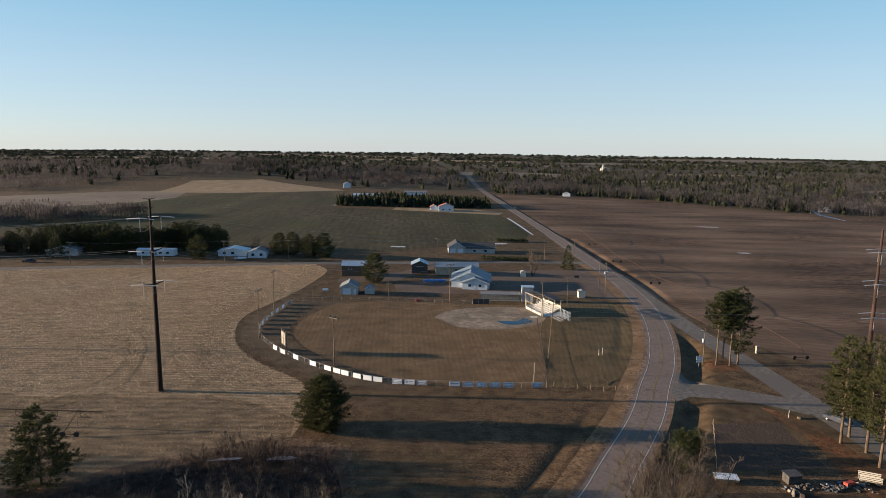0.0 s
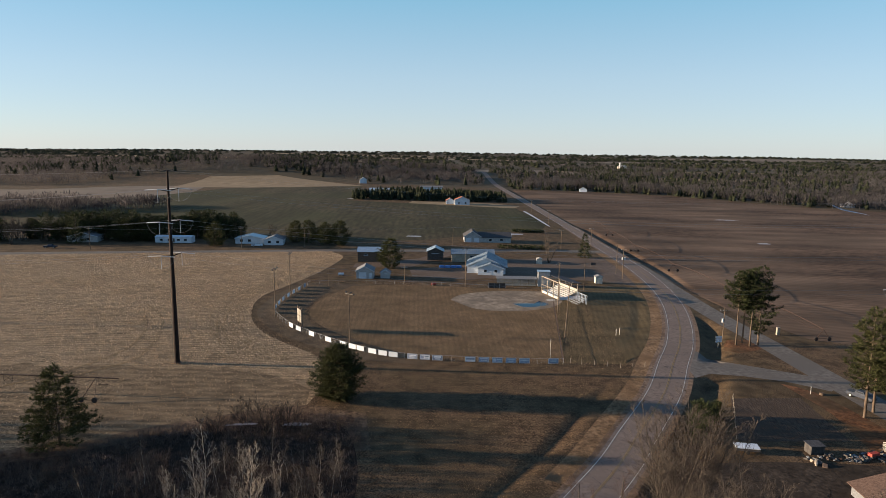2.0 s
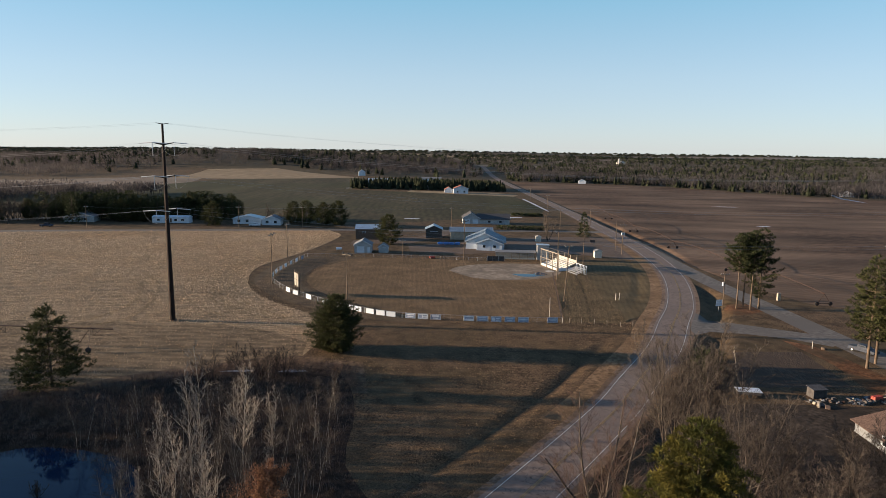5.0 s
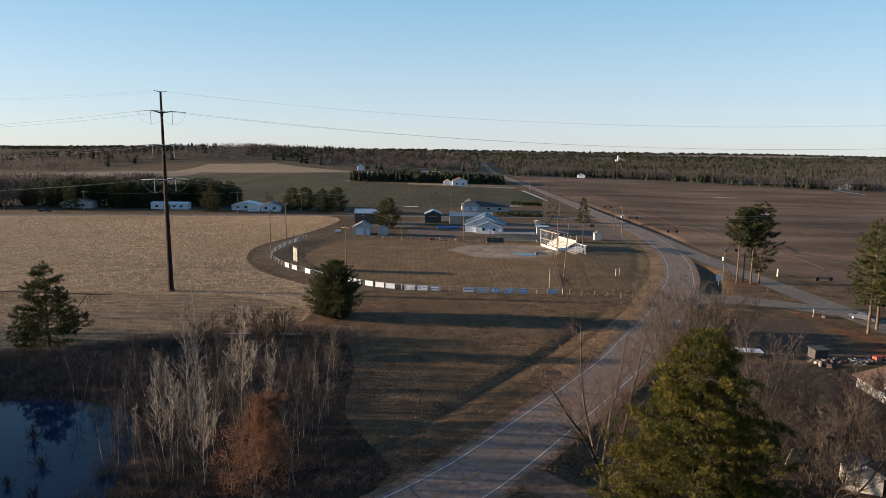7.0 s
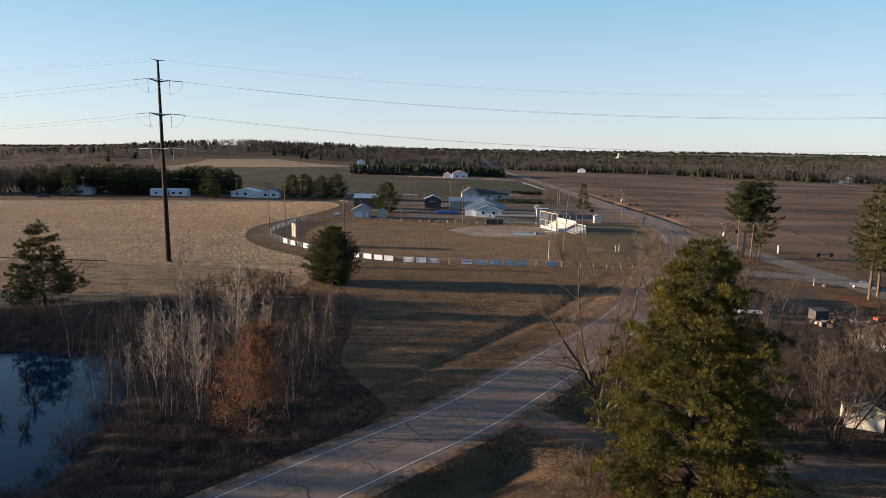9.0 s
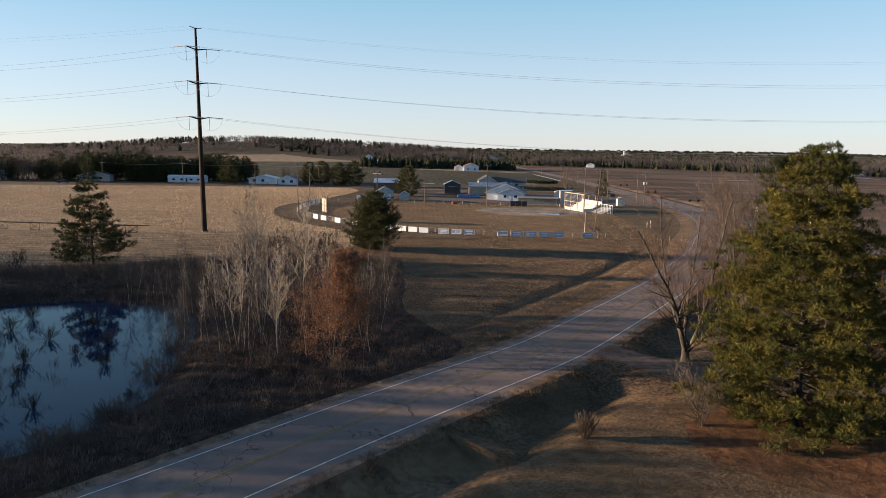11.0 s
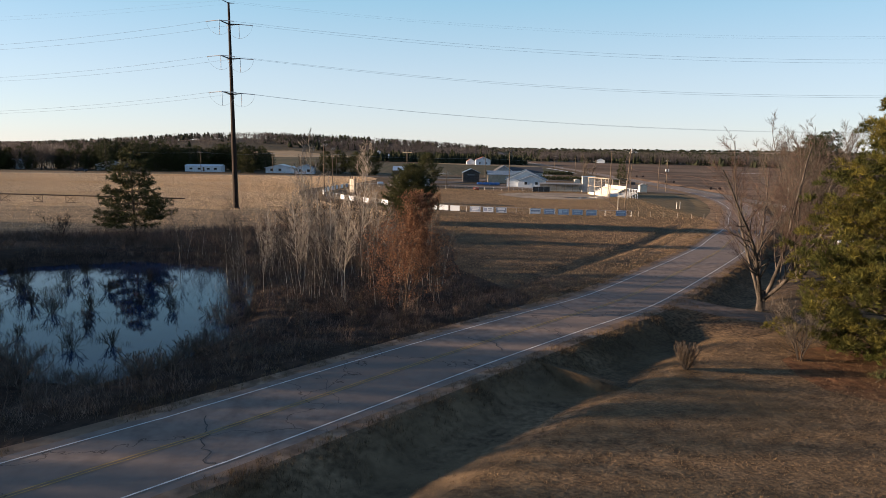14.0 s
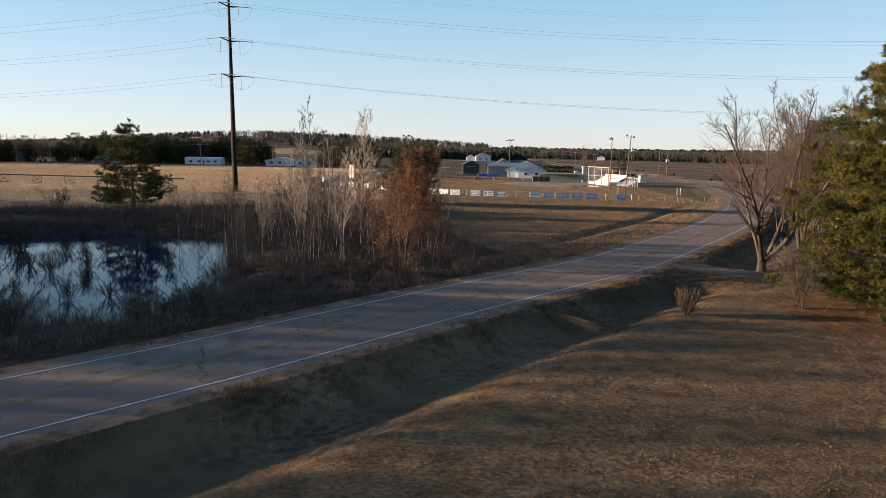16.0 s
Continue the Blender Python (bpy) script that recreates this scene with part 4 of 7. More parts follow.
def conifer(rng, height, profile, whorls, per, tuft, blades, rise=0.15, trunk_r=None, bare=0.0, gap=0.0, inner=0.45, bend=0.1, jitter=0.9):
    """Trunk and needle lists of a conifer: whorled boughs with tufts along them. profile(t): bough length at t (0 foot, 1 top)."""
    V, F, NV, NF = [], [], [], []
    r = trunk_r or height * 0.014
    segs = 8
    px = rng.normal(0, bend, segs + 1).cumsum() * 0.4
    py = rng.normal(0, bend, segs + 1).cumsum() * 0.4
    px -= px[0]
    py -= py[0]

    def at(t):
        return np.array((np.interp(t * segs, range(segs + 1), px), np.interp(t * segs, range(segs + 1), py), t * height))
    for i in range(segs):
        a, b = i / segs, (i + 1) / segs
        p, q = at(a), at(b)
        if i == 0:
            p[2] = -0.3
        add_tube(V, F, p, q, r * (1 - 0.9 * a), r * (1 - 0.9 * b), 7)
    for k in range(whorls):
        t = bare + (1 - bare) * (k + rng.uniform(0, jitter)) / whorls
        L0 = profile(t)
        for _ in range(per):
            if rng.random() < gap:
                continue
            az = rng.uniform(0, 2 * math.pi)
            L = L0 * rng.uniform(0.6, 1.16)
            d = np.array((math.cos(az), math.sin(az), rise * (0.4 + t) + rng.normal(0, 0.10)))
            base = at(min(t, 0.985))
            tip = base + d * L
            if L > 0.6:
                add_tube(V, F, base, base + d * L * 0.9, r * 0.22 * (1.15 - t), 0.012, 3)
            n = max(2, int(L / (tuft * 0.55)))
            for j in range(n):
                s = inner + (1 - inner) * (j + rng.uniform(0.2, 1)) / n
                sag = -0.10 * L * math.sin(s * math.pi) + 0.05 * L * s * s
                wid = 0.34 * L * (1.15 - s) + 0.1
                side = np.array((-d[1], d[0], 0)) * rng.uniform(-1, 1) * wid
                c = base + d * L * s + side + np.array((0, 0, sag + rng.normal(0, 0.10)))
                out = d * 0.7 + side / (wid + 1e-6) * 0.45 + np.array((0, 0, 0.35))
                spray(NV, NF, rng, c, out / np.linalg.norm(out), tuft * rng.uniform(0.75, 1.2), blades)
    spray(NV, NF, rng, at(0.985), np.array((0, 0, 1.0)), tuft * 1.2, blades * 2)
    return V, F, NV, NF


def lobed_conifer(rng, height, profile, whorls, per, lobe, tufts_, size, blades, rise, trunk_r):
    """A conifer whose boughs sweep up into many separate brush-like clumps, with dark gaps between them."""
    V, F, NV, NF = [], [], [], []
    for i in range(8):
        a, b = i / 8, (i + 1) / 8
        add_tube(V, F, np.array((0, 0, a * height - 0.3 * (i == 0))), np.array((0, 0, b * height)), trunk_r * (1 - 0.92 * a), trunk_r * (1 - 0.92 * b), 8)
    for k in range(whorls):
        t = 0.05 + 0.93 * (k + rng.uniform(0, 0.9)) / whorls
        L0 = profile(t)
        turn_ = rng.uniform(0, 6.283)
        n = max(3, round(per * (0.4 + 0.6 * L0 / profile(0.25))))
        for q in range(n):
            az = turn_ + 6.283 * (q + rng.uniform(-0.4, 0.4)) / n
            L = L0 * rng.uniform(0.58, 1.16)
            d = np.array((math.cos(az), math.sin(az), rise * (0.2 + t) + rng.normal(0, 0.12)))
            base = np.array((0, 0, max(0.4, t * height - 0.25 * L)))
            side = np.array((-d[1], d[0], 0.0))
            limb = [base, base + d * L * 0.5 + np.array((0, 0, -0.04 * L)), base + d * L + np.array((0, 0, 0.10 * L))]
            add_run(V, F, limb, [trunk_r * 0.16 * (1.15 - t) + 0.01, 0.02, 0.008], 3)
            spots = [(1.0, 0.0, 1.0), (0.86, 0.9, 0.8), (0.84, -0.9, 0.8)]
            if L > 2.2:
                spots += [(0.66, 0.6, 0.85), (0.64, -0.7, 0.8)]
            if L > 4.0:
                spots += [(0.44, 0.3, 0.7)]
            for s_, w_, m_ in spots:
                r = lobe * m_ * rng.uniform(0.7, 1.2) * min(1.0, 0.5 + L / 5)
                c = base + d * L * s_ + side * w_ * rng.uniform(0.7, 1.4) + np.array((0, 0, 0.10 * L * s_ * s_ + rng.normal(0, 0.22)))
                for _ in range(int(tufts_ * m_ * (r / lobe) ** 1.5) + 3):
                    g = rng.normal(0, 1, 3)
                    g /= np.linalg.norm(g)
                    g[2] = abs(g[2]) - 0.35
                    p = c + g * r * np.array((0.85, 0.85, 0.95)) * rng.uniform(0.35, 1.0)
                    o = g * 0.75 + d * 0.2 + np.array((0, 0, 0.75))
                    spray(NV, NF, rng, p, o / np.linalg.norm(o), size * rng.uniform(0.7, 1.25), blades, wide=0.06)
    spray(NV, NF, rng, np.array((0, 0, height * 0.985)), np.array((0, 0, 1.0)), size * 1.8, blades * 3)
    return V, F, NV, NF


def tree_thing(name, label, category, lists, trunk_m, crown_m, m, group="", crown="crown"):
    V, F, NV, NF = lists
    e = empty(name, m, label, category, group)
    link_mesh("trunk", V, F, trunk_m, e, smooth=True)
    if NV:
        link_mesh(crown, NV, NF, crown_m, e)
    return e


def stand(x, y, rz=0.0, s=1.0, dz=0.0):
    return pose(x, y, ground_z(x, y) + dz, 0, 0, rz) @ Matrix.Diagonal((s, s, s, 1))


def put_copy(ob, x, y, rz=0.0, s=1.0, dz=0.0, tip=0.0):
    """A copy of a tree at a new place, scaled."""
    o = copy_thing(ob, pose(x, y, ground_z(x, y) + dz, tip, 0, rz))
    o.scale = (s, s, s)
    return o


def cone_profile(r, top=0.05, foot=0.75):
    return lambda t: r * (min(1.0, foot + t * 2.2) * (1 - t) ** 0.8 + top)


rng = np.random.default_rng(11)
# the great conifer beside the lawn
tree_thing("conifer_tree", "large dense yellow-green conifer standing on needle litter", "tree",
           lobed_conifer(rng, 20.6, lambda t: 7.5 * min(1, 0.82 + 1.2 * t) * max(0.0, 1 - t ** 1.75) ** 0.95 + 0.35, 30, 12, 0.72, 32, 0.36, 8, 0.40, 0.38), BARK_DARK, NEEDLE_Y, stand(18.5, 45.0))
# the layered pine by the pond
tree_thing("pine_tree", "layered green pine with open boughs beside the pond", "tree",
           conifer(rng, 13.6, lambda t: 6.2 * (1 - t) ** 0.72 * min(1, 0.85 + t) + 0.35, 13, 16, 0.66, 18, rise=0.05, gap=0.12, bare=0.12, trunk_r=0.24, jitter=0.25, inner=0.35), BARK, NEEDLE_M, stand(-65.2, 98.3))
# round dark tree by the outfield
tree_thing("juniper_tree", "dense rounded dark green evergreen at the field edge", "tree",
           conifer(rng, 10.9, lambda t: 5.3 * min(1, 0.66 + 1.8 * t) * max(0.0, 1 - t ** 2.1) ** 0.75 + 0.2, 38, 14, 0.5, 13, rise=0.32, inner=0.35), BARK, NEEDLE_M, stand(-23.4, 122.0))
# copper-leaved oak
V, F, TV, TF = vase_tree(rng, 10.2, 1, 0.1, 34, 6, 3, 0.15, 0.40, 0.012, 0.1, 0.03, 0.14)
oak = empty("oak_tree", stand(-18.4, 54.8), "young oak holding rust-brown dead leaves", "tree")
link_mesh("trunk", V, F, BARK, oak, smooth=True)
link_mesh("twig", TV, TF, BARK_GREY, oak)
LV, LF = [], []
tips = np.array(TV)
tips = tips[tips[:, 2] > 1.5]
for c in tips[rng.integers(0, len(tips), 14000)]:
    spray(LV, LF, rng, c + rng.normal(0, 0.14, 3), rng.normal(0, 1, 3) + 1e-3, 0.125, 2, 0.4, 0.34)
blob = []
for _ in range(130):
    q = rng.normal(0, 1, 3)
    q = q / np.linalg.norm(q) * rng.uniform(0.2, 1.1) ** 0.45
    blob.append(np.array((0.0, 0, 5.5)) + q * np.array((3.5, 3.5, 4.2)) * (1.08 - 0.16 * q[2]))
for c in blob:
    for _ in range(34):
        spray(LV, LF, rng, c + rng.normal(0, 0.40, 3) * np.array((1.2, 1.2, 0.6)), rng.normal(0, 1, 3) + 1e-3, 0.125, 2, 0.4, 0.34)
link_mesh("crown", LV, LF, LEAF_RUST, oak)


def bare_thing(name, label, lists, m, trunk_m=BARK_GREY, twig_m=None, group=""):
    V, F, TV, TF = lists
    e = empty(name, m, label, "tree", group)
    link_mesh("trunk", V, F, trunk_m, e, smooth=True)
    tagged(link_mesh("twig", TV, TF, twig_m or trunk_m, e), kind="stuff")
    return e


# bare maples beside the road
spread = vase_tree(rng, 16.6, 5, 0.82, 26, 8, 5, 0.25, 0.33, 0.008, 0.10, 0.07, 0.14, 1.0)
add_run(spread[0], spread[1], [np.array((0.0, 0, -0.4)), np.array((0, 0.02, 0.3)), np.array((0.03, 0, 1.3)), np.array((0.05, 0, 1.9))], [0.52, 0.40, 0.34, 0.28], 9)
bare_thing("maple_tree", "leafless spreading maple with reddish budding twigs", spread, stand(15.3, 59.4, 150), BARK_GREY, BARK_BUD)
maple = bare_thing("maple_tree", "leafless tall maple with reddish budding twigs", vase_tree(rng, 16.4, 7, 0.40, 17, 9, 6, 0.13, 0.30, 0.009, 0.12), stand(29.5, 79.5, 0, 1.12), BARK_GREY, HAZETWIG, "roadside bare trees")
for x, y, rz, s in ((27.5, 76.5, 80, 1.14), (33.5, 82, 200, 1.12), (33, 68, 20, 0.95)):
    put_copy(maple, x, y, rz, s)
# tall pines: island and side road


red = tree_thing("red_pine", "tall red pine with bare trunk and high crown", "tree",
                 conifer(rng, 20.0, lambda t: 3.3 * math.sin(min(1, max(0, (t - 0.46) / 0.54)) ** 0.8 * math.pi * 0.92 + 0.18) + 0.2, 20, 8, 0.65, 15, rise=0.25, bare=0.47, trunk_r=0.24, gap=0.1), BARK_RED, NEEDLE_D, stand(74.5, 168.5), "pines on the road island")
put_copy(red, 77.0, 170.5, 70, 1.0)
put_copy(red, 77.8, 167.6, 190, 1.04)
tree_thing("white_pine", "full dark white pine leaning over the side road", "tree",
           conifer(rng, 21.5, lambda t: 5.9 * (1 - t) ** 0.55 * min(1, max(0.1, (t - 0.1) * 3)) + 0.3, 20, 11, 0.7, 15, rise=0.10, bare=0.14, trunk_r=0.3, gap=0.25, jitter=0.3), BARK_RED, NEEDLE_D, stand(80.6, 169.0), "pines on the road island")
wp = tree_thing("white_pine", "tall ragged white pine beside the side road", "tree",
                conifer(rng, 22.0, lambda t: 6.0 * (1 - t) ** 0.55 * min(1, max(0.2, (t - 0.12) * 3)) + 0.3, 18, 10, 0.7, 15, rise=0.14, bare=0.26, trunk_r=0.3, gap=0.25, jitter=0.35), BARK_RED, NEEDLE_M, stand(79.5, 121), "pines beside the side road")
for x, y, rz, s in ((83.0, 124, 60, 0.95), (82.0, 117.0, 130, 1.05), (80.6, 111, 250, 0.98), (85.0, 105, 20, 0.9), (88, 113, 170, 0.95)):
    put_copy(wp, x, y, rz, s)
# evergreens by the sheds and houses
rd = tree_thing("spruce_tree", "full rounded evergreen beside the sheds", "tree",
                conifer(rng, 11.8, lambda t: 5.8 * min(1, 0.55 + 1.8 * t) * max(0.0, 1 - t ** 2.0) ** 0.8 + 0.2, 24, 9, 0.95, 9, rise=0.28), BARK, NEEDLE_M, stand(-28.5, 266), "evergreens near the houses")
for x, y, rz, s in ((-60, 322, 30, 1.0), (-68, 323, 99, 0.92), (-77, 326, 200, 0.95), (-84, 328, 10, 0.9), (-119, 310, 77, 0.95)):
    put_copy(rd, x, y, rz, s)
tp = tree_thing("spruce_tree", "dark narrow spruce in the row behind the houses", "tree",
                conifer(rng, 15.0, cone_profile(4.0, 0.08, 0.8), 20, 7, 1.15, 8, rise=0.12), BARK, NEEDLE_D, stand(-186, 306), "windbreak row")
wb_pine = tree_thing("pine_tree", "dark full pine in the row behind the houses", "tree",
                     conifer(rng, 14.5, lambda t: 3.9 * math.sqrt(max(0.0, 1 - ((t - 0.46) / 0.56) ** 2)) + 0.3, 18, 7, 1.1, 8, rise=0.2, bare=0.08, gap=0.1), BARK, NEEDLE_D, stand(-166, 322), "windbreak row")
elm = bare_thing("elm_tree", "large leafless elm beside the gravel lot", vase_tree(rng, 14, 4, 0.4, 14, 6, 4, 0.24, 0.3, 0.018), stand(41, 289), BARK_GREY, HAZETWIG, "bare elms")
put_copy(tp, 60, 305, 140, 0.78)
for i in range(125):
    x = -266 + i * 1.2 + rng.uniform(-1.5, 1.5)
    yy = 322 + (x + 186) * 0.15 + rng.uniform(-8, 10)
    if x > -150:
        yy += 10
    if x < -116 and not (-216 < x < -196 and yy < 312):
        pick = rng.random()
        put_copy(elm if x < -205 and pick < 0.6 else (wb_pine if pick < 0.75 else (rd if pick < 0.92 else tp)), x, yy, rng.uniform(0, 360), rng.uniform(0.62, 0.98))
for x, y, rz, sc in ((-97, 330, 40, 0.7), (-88, 322, 130, 0.6), (-214, 300, 77, 0.95), (-226, 303, 10, 0.9), (-240, 306, 200, 1.0), (-252, 300, 120, 0.85)):
    put_copy(elm, x, y, rz, sc)

# saplings and brush between the pond and the road
def sapling(rng, h, n=22, r=0.034):
    """A straight young stem with short rising side shoots."""
    V, F, TV, TF = [], [], [], []
    p = np.array((0.0, 0, -0.2))
    d = np.array((rng.normal(0, 0.08), rng.normal(0, 0.08), 1.0))
    pts = [p]
    for i in range(9):
        d = d + np.array((rng.normal(0, 0.05), rng.normal(0, 0.05), 0))
        p = p + d / np.linalg.norm(d) * h / 9
        pts.append(p)
    add_run(V, F, pts, [r * (1 - i / 9.6) for i in range(10)], 5)
    for _ in range(int(n * 1.5)):
        t = rng.uniform(0.22, 0.97)
        k = int(t * 9)
        q = pts[k] + (pts[k + 1] - pts[k]) * (t * 9 - k)
        a = rng.uniform(0, 6.283)
        o = rng.uniform(0.6, 1.15)
        e = np.array((math.cos(a) * o, math.sin(a) * o, rng.uniform(0.35, 1.0)))
        L = h * 0.2 * (1.2 - t) * rng.uniform(0.5, 1.3)
        m = q + e * L * 0.55 + rng.normal(0, 0.04, 3)
        add_run(TV, TF, [q, m, m + (e + np.array((0, 0, 0.45))) * L * 0.5], [r * 0.26, 0.010, 0.005], 3)
        for _ in range(4):
            w = q + e * L * rng.uniform(0.2, 0.95)
            f = e + rng.normal(0, 0.6, 3)
            add_tube(TV, TF, w, w + f * L * 0.3, 0.008, 0.004, 3)
    return V, F, TV, TF


sap = [bare_thing("aspen_sapling", "slender pale-barked leafless aspen sapling", sapling(rng, h, n), stand(x, y), BARK_WHITE if i < 3 else BARK_GREY, BARK_GREY, "aspen saplings in the marsh")
       for i, (h, n, x, y) in enumerate(((8.5, 34, -27, 66), (6.5, 22, -31, 70), (9.6, 44, -24, 72), (5.5, 18, -36, 80), (7.5, 30, -30, 62)))]
for _ in range(560):
    x, y = rng.uniform(-50, -15), rng.uniform(56, 100)
    if math.hypot((x + 26) / 1.25, y - 74) > 21 or inside(np.array([(x, y)]), POND)[0]:
        continue
    put_copy(sap[rng.integers(0, 5)], x, y, rng.uniform(0, 360), 0.25 + 0.75 * rng.random() ** 1.6 if math.hypot(x + 24, y - 66) > 9 else 0.4 + 0.8 * rng.random() ** 1.4, 0, rng.normal(0, 6))
# dark bare trees by the snow patches, and the shrubs on the lawn
dk = bare_thing("willow_tree", "leafless dark willow at the marsh edge", vase_tree(rng, 7.6, 5, 0.6, 12, 7, 4, 0.09, 0.34, 0.011), stand(-33, 105), BARK_DARK, BARK_DARK, "willows at the marsh edge")
for x, y, rz, sc in ((-29.5, 106, 90, 0.9), (-37, 107, 200, 0.85), (-25.5, 103, 10, 0.6), (-41, 103, 150, 0.8), (-88, 88, 120, 0.7), (-80, 84, 10, 0.75), (-72, 90, 60, 0.6)):
    put_copy(dk, x, y, rz, sc)
bare_thing("lawn_shrub", "small leafless multi-stemmed shrub on the lawn", vase_tree(rng, 2.1, 60, 0.5, 7, 4, 3, 0.011, 0.26, 0.004), stand(2.2, 41.2), BARK_GREY, REED)
bare_thing("lawn_tree", "leafless low branching fruit tree on the lawn", vase_tree(rng, 5.2, 7, 0.34, 13, 6, 5, 0.045, 0.36, 0.005, 0.0, 0.08, 0.14), stand(11.3, 44.1), BARK_DARK, BARK_GREY)
arb = tree_thing("arborvitae", "dark green bushy evergreen beside the garden", "tree",
                 conifer(rng, 6.0, lambda t: 2.1 * math.sqrt(max(0.0, 1 - ((t - 0.38) / 0.61) ** 2)) + 0.25, 22, 9, 0.6, 9, rise=0.5, inner=0.3), BARK, NEEDLE_D, stand(45.0, 112.5), "evergreens beside the garden")
for x, y, rz, sc in ((47.6, 116, 80, 0.7), (50.0, 118.5, 170, 0.6), (43.0, 108.5, 260, 0.85)):
    put_copy(arb, x, y, rz, sc)
# wood west of the pond, which shades the marsh and the road
ash = bare_thing("ash_tree", "leafless tall ash in the wood west of the pond", vase_tree(rng, 16.4, 4, 0.36, 13, 6, 4, 0.16, 0.32, 0.027, 0.12), stand(-104, 47), BARK_GREY, HAZETWIG, "wood west of the pond")
for x, y, rz, sc in ((-108, 24, 200, 1.0), (-92, 8, 250, 0.9), (-84, -6, 300, 0.9), (-110, 72, 99, 1.0), (-88, 20, 310, 1.0), (-98, 14, 170, 1.0), (-80, 10, 20, 0.9),
                     (-66, 3, 40, 0.95), (-74, 9, 100, 1.0), (-70, -5, 330, 0.9)):
    put_copy(ash, x, y, rz, sc)
for x, y, sc in ((-112, 56, 1.0), (-118, 66, 1.1), (-97, 33, 0.95), (-101, 37.5, 1.0), (-94, 42, 0.9), (-99, 46.5, 1.0), (-103, 28, 0.75)):
    put_copy(tp, x, y, sc * 77, sc)
for i in range(5):
    put_copy(ash, -92 + 8 * math.sin(i * 2.7), 30 + i * 3.6, i * 37, 0.92 + 0.1 * math.sin(i * 1.1))
for i in range(24):
    put_copy(ash if i > 13 or i % 4 == 3 else tp, -111 + 5 * math.sin(i * 2.1), 38 + i * 2.2, i * 71, 0.86 + 0.12 * math.sin(i * 1.3))
for i in range(4):
    put_copy(ash, -134 + 9 * math.sin(i * 1.9), 92 + i * 3.6, i * 53, 1.05 + 0.12 * math.sin(i * 2.9))
for i in range(14):
    put_copy(ash, -118 + 14 * math.sin(i * 2.3), 5 + i * 2.3, i * 77, 0.95 + 0.15 * math.sin(i * 1.7))
bir = bare_thing("birch_tree", "leafless pale birch rising from the marsh", vase_tree(rng, 13.6, 1, 0.05, 34, 7, 5, 0.075, 0.21, 0.008, 0.26, 0.05, 0.26), stand(-24.3, 58.2), BARK_WHITE, BIRCHTWIG, "birches in the marsh")
bir2 = bare_thing("birch_tree", "leafless pale forked birch rising from the marsh", vase_tree(rng, 12.6, 2, 0.13, 24, 6, 5, 0.06, 0.19, 0.008, 0.26, 0.06, 0.26), stand(-29.0, 60.5, 40), BARK_WHITE, BIRCHTWIG, "birches in the marsh")
for k, (x, y, sc, tip_) in enumerate(((-24.8, 71.2, 1.42, 1), (-31.9, 73.5, 1.36, 2), (-31, 68, 0.72, -3), (-36.5, 76, 0.62, 3), (-22, 74, 0.75, -2), (-27.6, 64, 1.0, -2), (-33.5, 62.5, 0.62, 3), (-35, 71, 0.6, -3), (-20.5, 67, 0.62, 2), (-40, 82, 0.5, 2), (-29, 79, 0.66, 3), (-25, 84, 0.6, -2), (-18.5, 80, 0.5, 3), (-31.5, 88, 0.55, 0), (-25.2, 61.5, 0.7, 2), (-30.5, 73, 0.64, -2), (-38, 68, 0.5, 2))):
    put_copy((bir, bir2)[k % 2], x, y, k * 67, sc, 0, tip_)
# branching shrubs through the marsh and on the bank
shrubs = [bare_thing("marsh_shrub", "bare branching grey-brown shrub in the marsh", vase_tree(rng, h_, n_, 0.85, 7, 4, 2, 0.022, 0.36, 0.007, 0.08, 0.10, 0.15), stand(x_, y_), BARK_GREY, BRUSH, "shrubs in the marsh")
          for h_, n_, x_, y_ in ((2.2, 8, -31.5, 42), (2.9, 7, -33, 84), (1.7, 10, -25, 46), (2.5, 9, -60, 88))]
sr_ = random.Random(15)
made_ = 0
while made_ < 130:
    x, y = sr_.uniform(-92, -12), sr_.uniform(24, 103)
    q_ = np.array([(x, y)])
    if inside(q_, POND)[0] or dist_line(q_, main_rough)[0] < 7 or not inside(q_, [r_ for r_ in REGIONS if r_[0] == "marsh"][0][2])[0]:
        continue
    put_copy(shrubs[made_ % 4], x, y, sr_.uniform(0, 360), sr_.uniform(0.5, 1.15))
    made_ += 1
for x, y, sc in ((-39.5, 34.6, 1.0), (-42, 37.2, 1.15), (-44.6, 38.4, 1.1), (-40.6, 35.8, 0.9), (-32.4, 35.6, 0.95), (-33.6, 37, 1.05), (-31.6, 37.4, 0.9), (-33, 38.8, 0.85), (-46, 36.8, 1.0)):
    put_copy(shrubs[1 + int(x * 7) % 3], x, y, x * 61, sc)
for p_ in offset_line(POND, 1.6):
    if p_[1] < 58 and p_[0] > -62:
        for _ in range(2):
            put_copy(shrubs[sr_.randrange(4)], p_[0] + sr_.gauss(0, 0.9), p_[1] + sr_.gauss(0, 0.9), sr_.uniform(0, 360), sr_.uniform(0.5, 0.85))
